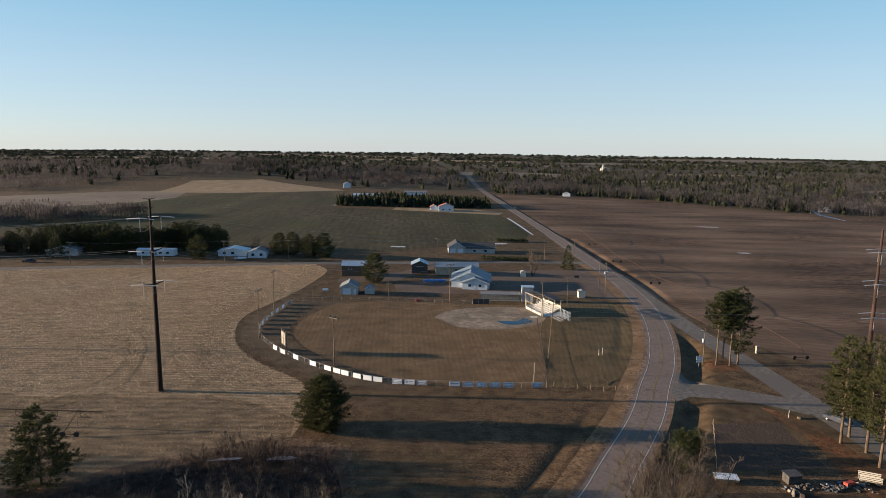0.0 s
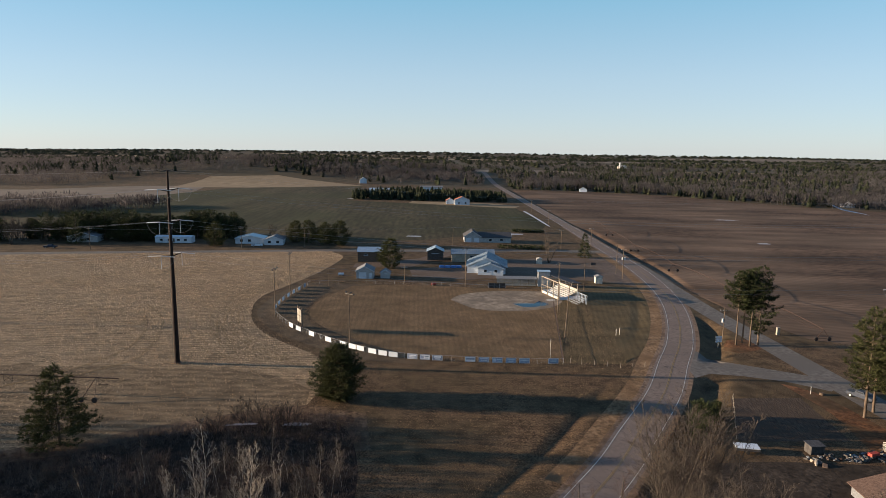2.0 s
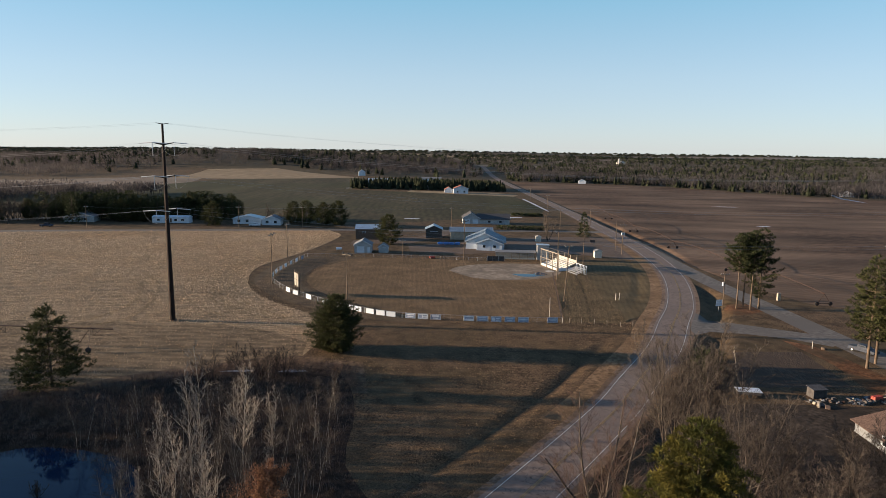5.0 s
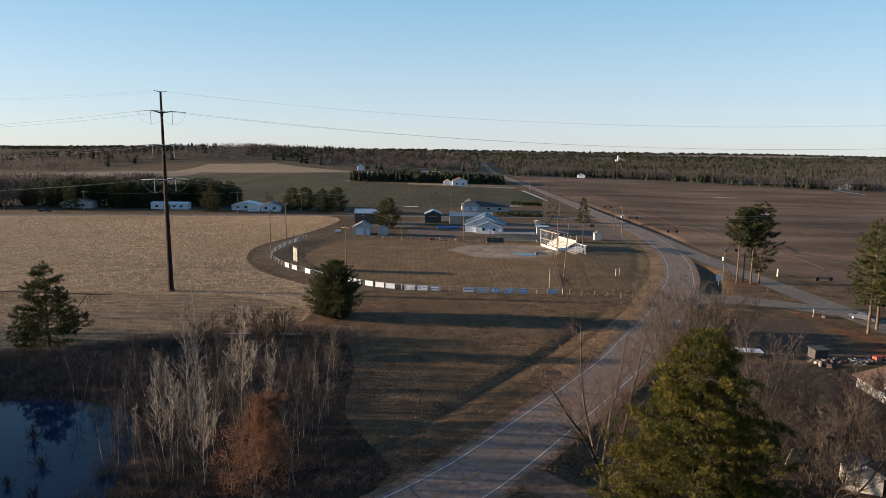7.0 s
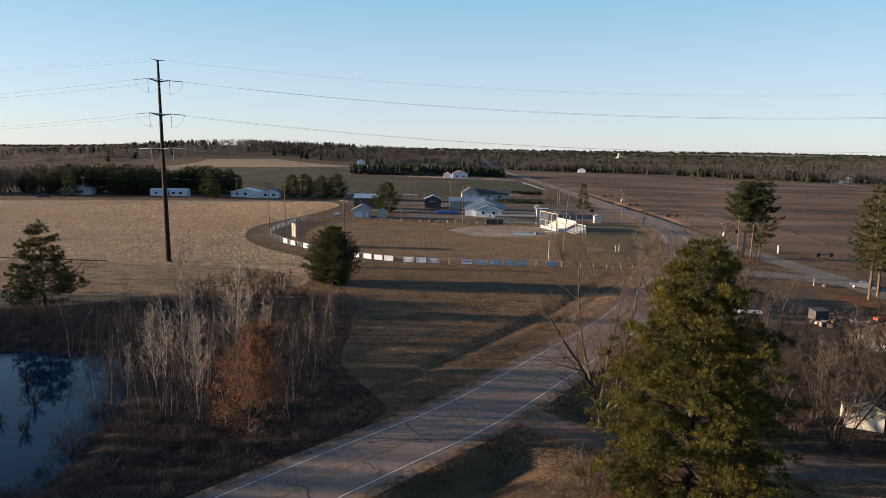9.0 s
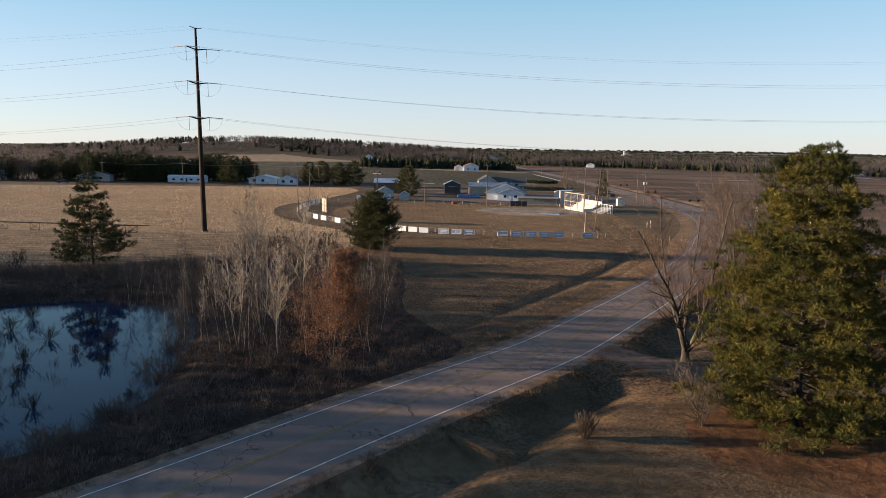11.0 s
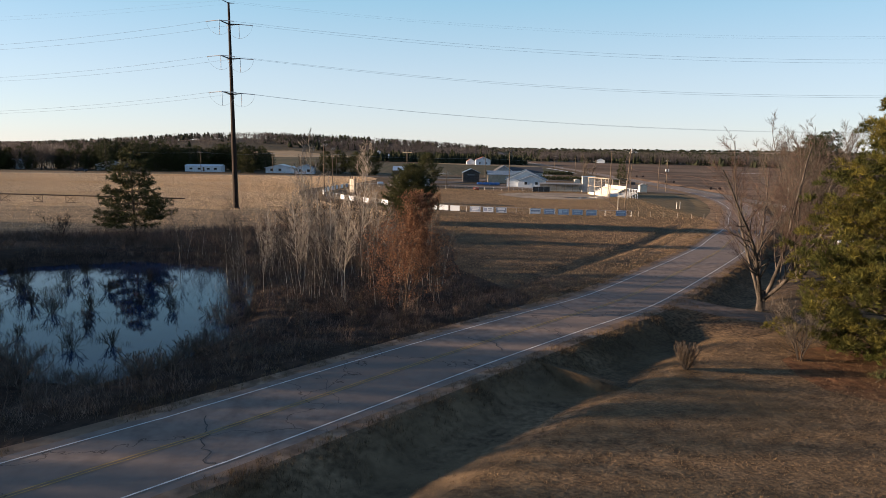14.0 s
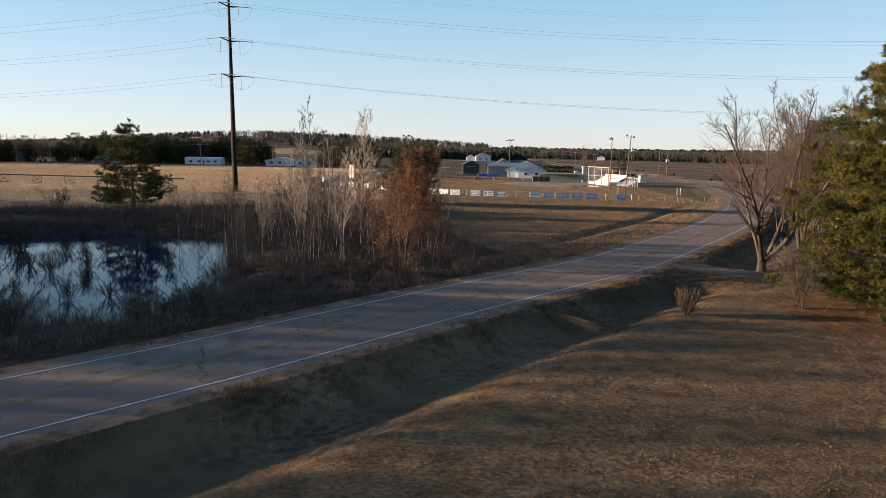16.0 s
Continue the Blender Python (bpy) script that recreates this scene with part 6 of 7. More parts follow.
# ---------------------------------------------------------------- wooden poles and field lights
def wood_pole(x, y, h, name="light_pole", label="tall wooden pole with floodlights over the ball field", lean=(0, 0), lights=4, heading=-90, arm=False, r=0.16, xfmr=0):
    e = empty(name, stand(x, y), label, "light pole" if lights else "utility pole", "field light poles" if lights else "wooden poles")
    top = Vector((h * math.tan(radians(lean[0])), h * math.tan(radians(lean[1])), h))
    part("shaft", tb((0, 0, -0.4), top, r, r * 0.65, 8), WOODPOLE, e)
    c, s = math.cos(radians(heading)), math.sin(radians(heading))
    across = Vector((-s, c, 0))
    if lights:
        part("crossbar", tb(top - across * 1.35 + Vector((0, 0, -0.4)), top + across * 1.35 + Vector((0, 0, -0.4)), 0.07, 0.07, 6), LUMBER, e)
        for i in range(lights):
            p = top + across * (-1.2 + 2.4 * i / max(1, lights - 1)) + Vector((0, 0, -0.25 + 0.35 * (i % 2)))
            d = Vector((c, s, -0.55)).normalized()
            lamp = part("floodlight", tb(p, p + d * 0.42, 0.13, 0.27, 10), DARKROOF, e, "round metal floodlight")
            part("lens", tb(p + d * 0.42, p + d * 0.44, 0.25, 0.25, 10), GREYROOF, lamp)
    if arm:
        part("crossarm", box(bmesh.new(), -1.2, -0.06, h - 0.9, 1.2, 0.06, h - 0.75), LUMBER, e)
        for i in (-1.05, -0.4, 0.4, 1.05):
            part("insulator", tb((i, 0, h - 0.75), (i, 0, h - 0.5), 0.05, 0.04, 6), INSULATOR, e)
    for i in range(xfmr):
        part("transformer", tb((-0.45 + 0.9 * i, -0.3, h * 0.62), (-0.45 + 0.9 * i, -0.3, h * 0.62 + 1.0), 0.28, 0.28, 10), INSULATOR, e, "grey pole transformer can")
    return e


wood_pole(-53.0, 181.0, 14.6, heading=-20)
wood_pole(-57.6, 215.2, 13.4, heading=-10)
wood_pole(-27.2, 157.3, 13.6, heading=60, lean=(-0.4, 0))
wood_pole(2.7, 231.8, 14.6, heading=-80)
wood_pole(31.8, 200.5, 15.4, heading=150, lights=3)
wood_pole(29.3, 170.9, 15.4, heading=120, lean=(3.2, 0), lights=2)
wood_pole(46, 232.0, 10.5, "utility_pole", "plain wooden pole beside the bleachers", lights=0)
wood_pole(66, 256.3, 12.6, "utility_pole", "wooden utility pole with grey transformer cans", lights=0, arm=True, xfmr=2)
wood_pole(66.0, 267, 12.2, "utility_pole", "weathered wooden utility pole", lights=0)
wood_pole(71.7, 170.4, 10.2, "utility_pole", "wooden utility pole with meter boxes", lights=0, arm=True, xfmr=1)
wood_pole(-20.0, 236.5, 6.5, "utility_pole", "short wooden service pole", lights=0, arm=True)
wood_pole(-46.5, 226.0, 7.0, "foul_pole", "thin pale post at the fence corner", lights=0, r=0.06)
lane = [(-170, 290), (-136, 297), (-104, 303), (-75, 309), (-3, 330), (53, 332)]
for (xa, ya), (xb, yb) in zip(lane[:-1], lane[1:]):
    for off in (-0.9, 0.9):
        bm = bmesh.new()
        span(bm, (xa + off, ya, ground_z(xa, ya) + 10.0), (xb + off, yb, ground_z(xb, yb) + 10.0), 0.9, 0.014, 8)
        tagged(part("service_wire", bm, WIRE), "thin overhead service wire along the lane", "power line", "service wires")
for x, y in lane + [(61, 440), (70, 340), (58, 520)]:
    wood_pole(x, y, 10.5, "utility_pole", "wooden utility pole along the lane", lights=0, arm=True)


# ---------------------------------------------------------------- ball field fence and boards
FENCE = smooth_line([(-53.5, 227), (-55.5, 212), (-56.2, 198), (-54.5, 186), (-48, 174), (-40, 165.2), (-31, 157.5), (-22, 151.6), (-15, 148.6), (-7, 147.4), (5, 147.0), (16, 147.2), (25.3, 148.0)], 2.44)


def fence_run(line, h, label, gauge=0.006, metal=GREYMETAL):
    e = empty("chain_link_fence", Matrix.Identity(4), label, "fence")
    Z = heights(line)
    for (x, y), z in zip(line, Z):
        part("post", tb((x, y, z - 0.2), (x, y, z + h), 0.035, 0.035, 5), metal, e)
    bm = bmesh.new()
    for (a, za), (b, zb) in zip(zip(line[:-1], Z[:-1]), zip(line[1:], Z[1:])):
        tube(bm, (*a, za + h), (*b, zb + h), 0.025, 0.025, 4)
    part("top_rail", bm, metal, e)
    V, F = [], []
    for (a, za), (b, zb) in zip(zip(line[:-1], Z[:-1]), zip(line[1:], Z[1:])):
        L = float(np.linalg.norm(b - a))
        n = int(L / 0.28)
        for k in range(n):
            for s in (0, 1):
                t0, t1 = k / n, min(1, (k + h / 0.28 * 0.4) / n)
                p0 = np.array((*(a + (b - a) * t0), za + (h if s else 0.03)))
                p1 = np.array((*(a + (b - a) * t1), za + (0.03 if s else h)))
                u = np.array((0, 0, gauge))
                i = len(V)
                V += [p0 - u, p0 + u, p1 + u, p1 - u]
                F.append((i, i + 1, i + 2, i + 3))
    link_mesh("wire_mesh", V, F, metal, e)
    return e


fence_run(FENCE, 1.35, "low chain-link outfield fence carrying painted boards")
fence_run(open_line([(25.5, 148.2), (32.1, 212)], 3.0), 1.1, "rusty chain-link fence along the foul line", 0.0008, RUSTSTEEL)
fence_run(smooth_line([(-53.5, 227), (-40, 231), (-20, 232.5), (0, 232), (11, 231)], 3.0), 1.2, "low chain-link fence behind the outfield")


def board(a, b, z0, h, front, name, label, group, bars=(), bar_m=None, frame_m=None):
    """A painted sheet on the fence from a to b with its frame and plain bars for writing."""
    a, b = Vector(a), Vector(b)
    d = b - a
    L = d.length
    ang = math.degrees(math.atan2(d.y, d.x))
    g = min(ground_z(a.x, a.y), ground_z(b.x, b.y))
    e = empty(name, pose(a.x, a.y, g + z0, 0, 0, ang), label, "sign board", group)
    part("panel", bx(0, -0.10, 0, L, -0.07, h), front, e)
    if frame_m:
        for x0, z0_, x1, z1 in ((0, 0, L, 0.06), (0, h - 0.06, L, h), (0, 0.06, 0.06, h - 0.06), (L - 0.06, 0.06, L, h - 0.06)):
            part("frame", bx(x0, -0.115, z0_, x1, -0.10, z1), frame_m, e)
    for u, v, w, t in bars:
        part("lettering_bar", bx(L * u, -0.108, h * v, L * (u + w), -0.10, h * (v + t)), bar_m, e)
    return e


def along(line, u):
    """Point at u metres along a polyline."""
    s = np.concatenate([[0], np.hypot(*np.diff(line, axis=0).T).cumsum()])
    return np.array((np.interp(u, s, line[:, 0]), np.interp(u, s, line[:, 1])))


def fence_u(x):
    """Run along the fence at which its abscissa is x (front stretch)."""
    s = np.concatenate([[0], np.hypot(*np.diff(FENCE, axis=0).T).cumsum()])
    k = FENCE[:, 1].argmin()
    m = np.arange(len(FENCE)) > 12
    return float(np.interp(x, FENCE[m][:, 0], s[m]))


for x in (-45.8, -42.9, -38.4, -33.0, -28.6, -26.0, -23.8, -20.6, -17.9, -15.3):
    u = fence_u(x)
    a, b = along(FENCE, u - 1.15), along(FENCE, u + 1.15)
    board(a, b, 0.12, 1.2, WHITEPAINT, "fence_board", "plain white painted board on the outfield fence", "white fence boards")
layouts = [[(0.12, 0.62, 0.76, 0.16), (0.2, 0.3, 0.6, 0.14)], [(0.1, 0.2, 0.3, 0.6), (0.48, 0.55, 0.4, 0.2), (0.48, 0.25, 0.36, 0.12)], [(0.15, 0.55, 0.7, 0.28), (0.25, 0.2, 0.5, 0.16)], [(0.08, 0.42, 0.84, 0.3)]]
for i, (x, kind) in enumerate(((-10.6, 0), (-7.6, 1), (-4.6, 0), (3.2, 1), (6.4, 0), (9.6, 0), (12.8, 0), (16.0, 0), (22.9, 0))):
    u = fence_u(x)
    a, b = along(FENCE, u - 1.22), along(FENCE, u + 1.22)
    board(a, b, 0.12, 1.22, LIGHTSIGN if kind else BLUESIGN, "sign_board", "pale sign board with blue unreadable lettering" if kind else "faded blue sign board with pale unreadable lettering", "sponsor boards",
          layouts[i % 4], BLUESIGN if kind else LIGHTSIGN, BLUESIGN if kind else LIGHTSIGN)
for u in np.arange(4, 44, 5.2):
    a, b = along(FENCE, u), along(FENCE, u + 2.2)
    board(b, a, 0.12, 1.15, LIGHTSIGN if u % 2 else BLUESIGN, "sign_board", "faded board on the left-field fence", "left-field boards")

# scoreboard
sb = empty("scoreboard", stand(-42.9, 169.7, -58), "cream two-panel scoreboard raised on dark wooden posts", "scoreboard")
for x in (-1.75, 0, 1.75):
    part("post", bx(x - 0.11, -0.09, -0.3, x + 0.11, 0.09, 6.3), WOODPOLE, sb)
for x0, x1 in ((-1.62, -0.14), (0.14, 1.62)):
    part("panel", bx(x0, -0.22, 2.2, x1, -0.10, 5.7), CREAM, sb)
for z in (2.05, 3.9, 5.7):
    part("trim", bx(-1.9, -0.27, z, 1.9, -0.225, z + 0.10), WOODPOLE, sb)


# ---------------------------------------------------------------- buildings
def gable(name, x, y, rz, w, l, h, rise, wall_m, roof_m, label, category="building", over=0.4, windows=(), doors=(), ribs=0.9, group="", plinth=True):
    """A gabled building: w along x (gable faces -y), l deep. windows and doors: (side, along, z, w, h, material)."""
    e = empty(name, stand(x, y, rz), label, category, group)
    bm = bmesh.new()
    t = 0.15
    pts = [(-w / 2, 0), (w / 2, 0), (w / 2, h), (0, h + rise), (-w / 2, h)]
    f0 = [bm.verts.new((px, 0, pz - (0.4 if pz == 0 else 0))) for px, pz in pts]
    f1 = [bm.verts.new((px, l, pz - (0.4 if pz == 0 else 0))) for px, pz in pts]
    bm.faces.new(f0)
    bm.faces.new(list(reversed(f1)))
    for i in (1, 4):
        j = (i + 1) % 5
        bm.faces.new((f0[j], f0[i], f1[i], f1[j]))
    bmesh.ops.recalc_face_normals(bm, faces=bm.faces)
    part("wall", bm, wall_m, e)
    slope = math.atan2(rise, w / 2)
    L = (w / 2 + over) / math.cos(slope)
    for s in (-1, 1):
        m = pose(0, 0, h + rise + 0.03, 0, 0, 0) @ pose(0, 0, 0, 0, math.degrees(slope) * s, 0)
        r = part("roof", box(bmesh.new(), 0 if s > 0 else -L, -over, 0, L if s > 0 else 0, l + over, 0.12, m), roof_m, e)
        if ribs:
            n = int((l + 2 * over) / ribs)
            for k in range(n + 1):
                yy = -over + (l + 2 * over) * k / n
                part("roof_rib", box(bmesh.new(), 0 if s > 0 else -L, yy - 0.03, 0.12, L if s > 0 else 0, yy + 0.03, 0.16, m), roof_m, r)
        part("fascia", box(bmesh.new(), 0 if s > 0 else -L, -over - 0.03, -0.10, L if s > 0 else 0, -over, 0.12, m), WHITEPAINT if wall_m in (WHITEPAINT, GREYWALL) else wall_m, e)
    for kind, items in (("window", windows), ("door", doors)):
        for side, u, z0, ww, hh, m_ in items:
            mm = {"f": pose(u, 0, 0), "r": pose(w / 2, u, 0, 0, 0, 90), "l": pose(-w / 2, u, 0, 0, 0, -90), "b": pose(u, l, 0, 0, 0, 180)}[side]
            o = part(kind, box(bmesh.new(), -ww / 2, -0.05, z0, ww / 2, -0.02, z0 + hh, mm), m_, e, "dark window pane" if kind == "window" else "")
            if kind == "window":
                for q in ((-ww / 2 - 0.1, z0 - 0.1, ww / 2 + 0.1, z0), (-ww / 2 - 0.1, z0 + hh, ww / 2 + 0.1, z0 + hh + 0.1), (-ww / 2 - 0.1, z0, -ww / 2, z0 + hh), (ww / 2, z0, ww / 2 + 0.1, z0 + hh)):
                    part("frame", box(bmesh.new(), q[0], -0.09, q[1], q[2], -0.0, q[3], mm), WHITEPAINT, o)
            else:
                part("door_trim", box(bmesh.new(), -ww / 2 - 0.1, -0.07, z0 + hh, ww / 2 + 0.1, 0.0, z0 + hh + 0.12, mm), WHITEPAINT, o)
    return e


# concession hall: long gable with a wider front gable
gable("concession_hall", 13.0, 255.6, -4, 10.2, 3.2, 2.9, 1.9, WHITEPAINT, HALLROOF, "white hall front with grey-blue metal roof beside the ball field", "hall", 0.6,
      windows=(("f", -2.1, 1.2, 1.1, 1.0, PANE), ("f", 2.1, 1.2, 1.1, 1.0, PANE)), doors=(("f", 0.0, 0.05, 0.95, 2.05, WHITEPAINT),))
gable("hall_wing", 11.4, 258.8, -4, 15.6, 15.5, 3.1, 3.4, WHITEPAINT, HALLROOF, "white main hall with wide metal roof", "hall", 0.7, doors=(("l", 5, 0.05, 1.0, 2.05, GREYWALL),))
gable("pole_shed", 15.8, 289.5, 92, 9, 19, 3.8, 1.5, TANWALL, HALLROOF, "long tan metal shed with pale low roof", "shed", 0.3, windows=(("l", 10, 2.2, 1.6, 0.7, PANE),))
gable("barn_shed", -10.4, 286.5, 2, 7.2, 8, 4.0, 1.6, DARKWALL, BLUEROOF, "dark sided shed with pale metal roof", "shed", 0.4, doors=(("f", 0, 0.05, 3.4, 3.0, DARKWALL),))
gable("storage_shed", -33.6, 280.5, 93, 8, 10.5, 4.6, 1.5, BROWNWALL, BLUEROOF, "brown storage shed with blue-white metal roof", "shed", 0.3, windows=(("l", 7.0, 3.0, 1.4, 0.6, PANE),))
gable("garage", -35.6, 240.5, 3, 6.4, 7, 3.0, 1.7, GREYWALL, GREYROOF, "grey garage with white overhead door and gabled roof", "garage", 0.35, doors=(("f", -0.8, 0.05, 2.8, 2.3, WHITEPAINT), ("f", 2.2, 0.05, 0.9, 2.1, WHITEPAINT)), ribs=0)
gable("garden_shed", -28.0, 242.3, 3, 3.6, 3.5, 2.2, 1.2, GREYWALL, GREYROOF, "small grey garden shed with pitched roof", "shed", 0.3, doors=(("f", 0.3, 0.05, 1.0, 1.9, GREYWALL),), ribs=0)
gable("house", 7.5, 346, 2, 9, 12, 3.2, 2.8, GREYWALL, DARKROOF, "grey house with double garage doors", "house", 0.5, doors=(("f", -2.1, 0.05, 2.8, 2.3, WHITEPAINT), ("f", 2.1, 0.05, 2.8, 2.3, WHITEPAINT)), ribs=0)
gable("house_wing", 28, 352, 92, 9, 17, 3.0, 2.4, GREYWALL, DARKROOF, "long grey house wing with dark roof", "house", 0.5, windows=(("l", 5, 1.0, 1.5, 1.2, PANE), ("l", 11, 1.0, 1.5, 1.2, PANE)), ribs=0)
gable("farmhouse", 2.5, 575, 3, 13, 9, 4.5, 2.6, WHITEPAINT, REDROOF, "white farmhouse with red-brown roof in the far field", "house", 0.5, windows=(("f", -3, 1, 1.4, 1.4, PANE), ("f", 3, 1, 1.4, 1.4, PANE)), ribs=0)
gable("farm_garage", -8.5, 582, 3, 7, 8, 3.0, 2.0, WHITEPAINT, REDROOF, "white farm garage with red-brown roof", "garage", 0.4, ribs=0)
gable("mobile_home", -133.5, 318, 92, 5.0, 18.0, 2.8, 0.7, WHITEPAINT, WHITEPAINT, "long white mobile home with dark windows under trees", "house", 0.2, windows=tuple(("l", u, 1.1, 1.5, 0.9, PANE) for u in (3, 6.5, 11, 15)), doors=(("l", 8.8, 0.3, 0.9, 2.0, BROWNWALL),), ribs=0)
gable("house", -105, 318, 6, 14, 9, 2.6, 1.5, WHITEPAINT, BLUEROOF, "white ranch house with pale roof by the lane", "house", 0.5, windows=(("f", -4, 1, 1.4, 1.2, PANE), ("f", 0, 1, 1.4, 1.2, PANE)), ribs=0)
gable("house", -92, 315, 6, 9, 9, 2.8, 1.6, WHITEPAINT, GREYROOF, "white house with grey gabled roof", "house", 0.5, windows=(("f", -2, 1, 1.4, 1.2, PANE), ("f", 2, 1, 1.4, 1.2, PANE)), ribs=0)
gable("house", -186, 311, 10, 14, 9, 2.8, 2.0, GREYWALL, GREYROOF, "grey house half hidden under dark pines", "house", 0.4, windows=(("f", -4, 1, 1.4, 1.2, PANE), ("f", 3, 1, 1.4, 1.2, PANE)), ribs=0)
gable("white_shed", -236, 312, 8, 10, 8, 3.2, 1.6, WHITEPAINT, WHITEPAINT, "white metal shed beside the lane", "shed", 0.3)

silo = empty("silo", stand(413, 1690), "pale domed silo above the far woods", "silo")
part("shell", tb((0, 0, -0.5), (0, 0, 16), 2.8, 2.8, 16), GREYWALL, silo)
part("dome", tb((0, 0, 16), (0, 0, 18), 2.8, 0.8, 16), GREYWALL, silo)
gable("farm_barn", 424, 1690, 20, 14, 22, 7, 4, OFFWHITE, GREYROOF, "white barn beside the far silo", "barn", 0.5, ribs=0)
gable("long_shed", -62, 690, 92, 14, 34, 4.5, 1.6, GREYWALL, BLUEROOF, "long grey metal shed behind the conifer plantation", "shed", 0.4, ribs=0)
gable("farm_shed", -20, 762, 92, 10, 26, 4.0, 1.5, WHITEPAINT, GREYROOF, "low white farm shed beyond the plantation", "shed", 0.4, ribs=0)
gable("farmhouse", -128, 858, 10, 9, 9, 5.0, 3.0, WHITEPAINT, GREYROOF, "small white farmhouse at the wood edge", "house", 0.4, ribs=0)
gable("house", 152, 800, -8, 9, 8, 3.2, 2.2, WHITEPAINT, GREYROOF, "small white house at the wood edge", "house", 0.4, ribs=0)
gable("house", 372, 628, -30, 12, 9, 3.4, 2.4, GREYWALL, DARKROOF, "grey house half hidden in the wood edge", "house", 0.4, ribs=0)

# small white sheds on the lot
gable("ticket_booth", 54.2, 245, 0, 2.6, 2.6, 2.6, 0.5, OFFWHITE, GREYROOF, "small white booth beside the field", "booth", 0.2, doors=(("f", 0.3, 0.05, 0.9, 2.0, OFFWHITE),), ribs=0)
gable("utility_box", 36.2, 285, 0, 2.4, 2.4, 2.2, 0.3, OFFWHITE, OFFWHITE, "small pale utility hut on the gravel lot", "hut", 0.1, ribs=0)


# ---------------------------------------------------------------- ball field stands
def at_local(x, y, rz):
    return pose(x, y, ground_z(x, y), 0, 0, rz)


gs = empty("grandstand", at_local(29.8, 226.6, -69.4), "white painted grandstand with open frame and dark roof", "grandstand")
for k in range(7):
    part("bench", bx(0.3, 1.2 + 0.8 * k, 0.45 + 0.36 * k, 12.4, 1.55 + 0.8 * k, 0.52 + 0.36 * k), WHITEPAINT, gs)
    part("riser", bx(0.3, 1.6 + 0.8 * k, 0.02 + 0.30 * k, 12.4, 1.66 + 0.8 * k, 0.42 + 0.36 * k), OFFWHITE, gs)
    part("footboard", bx(0.3, 1.0 + 0.8 * k, 0.05 + 0.32 * k, 12.4, 1.62 + 0.8 * k, 0.11 + 0.32 * k), WHITEPAINT, gs)
part("side_wall", bx(0.05, 0.6, 0, 0.2, 7.0, 1.1), WHITEPAINT, gs)
part("side_wall", bx(12.5, 0.6, 0, 12.65, 7.0, 1.1), WHITEPAINT, gs)
part("front_wall", bx(0.0, 0.3, 0, 12.7, 0.42, 0.85), OFFWHITE, gs)
part("back_wall", bx(0.0, 7.0, 0, 12.7, 7.12, 3.4), OFFWHITE, gs)
for x in (0.1, 4.2, 8.4, 12.5):
    part("post", bx(x - 0.1, 0.1, -0.2, x + 0.1, 0.3, 5.9), LUMBER, gs)
    part("post", bx(x - 0.1, 7.15, -0.2, x + 0.1, 7.35, 5.2), LUMBER, gs)
    part("rafter", box(bmesh.new(), x - 0.08, 0.0, 5.55, x + 0.08, 7.6, 5.8, pose(0, 0, 0.35, -5.5)), LUMBER, gs)
part("beam", bx(-0.2, 0.05, 5.75, 12.9, 0.33, 6.0), LUMBER, gs)
part("beam", bx(-0.2, 0.07, 2.9, 12.9, 0.21, 3.05), LUMBER, gs)
part("roof", box(bmesh.new(), -0.3, 3.4, 5.82, 13.0, 8.0, 5.94, pose(0, 0, 0.35, -5.5)), DARKROOF, gs, "dark roof sheet")
bm = bmesh.new()
for k in range(26):
    x = 0.1 + 12.4 * k / 25
    tube(bm, (x, 0.2, 0.8), (x, 0.2, 5.8), 0.012, 0.012, 3)
for k in range(14):
    tube(bm, (0, 0.2, 0.9 + 0.35 * k), (12.6, 0.2, 0.9 + 0.35 * k), 0.012, 0.012, 3)
part("screen", bm, GREYMETAL, gs, "wire backstop screen")

ob = empty("bleachers", at_local(37.0, 214.6, -69.4), "open white-railed bleachers beside the grandstand", "bleachers")
for k in range(5):
    part("bench", bx(0, 0.8 * k, 0.42 + 0.35 * k, 6.4, 0.8 * k + 0.3, 0.48 + 0.35 * k), GREYMETAL, ob)
    part("footboard", bx(0, 0.8 * k + 0.32, 0.2 + 0.35 * k, 6.4, 0.8 * k + 0.6, 0.25 + 0.35 * k), GREYMETAL, ob)
for k in range(8):
    x = 0.1 + 6.2 * k / 7
    part("brace", tb((x, 0, 0), (x, 3.9, 2.0), 0.04, 0.04, 4), WHITEPAINT, ob)
    part("post", bx(x - 0.05, 3.8, -0.1, x + 0.05, 3.9, 2.9), WHITEPAINT, ob)
part("rail", bx(0, 3.8, 2.8, 6.5, 3.9, 2.9), WHITEPAINT, ob)

pb = empty("press_box", at_local(29.8, 236.4, -2), "tall narrow grey corrugated booth behind the backstop", "booth")
part("wall", bx(0, 0, 0, 4.2, 3.0, 5.6), GREYWALL, pb)
for k in range(14):
    part("rib", bx(0.1 + 0.3 * k, -0.04, 0, 0.16 + 0.3 * k, 0.0, 5.5), GREYWALL, pb)
part("roof", bx(-0.3, -0.4, 5.6, 4.5, 3.4, 5.75), BLUEROOF, pb)


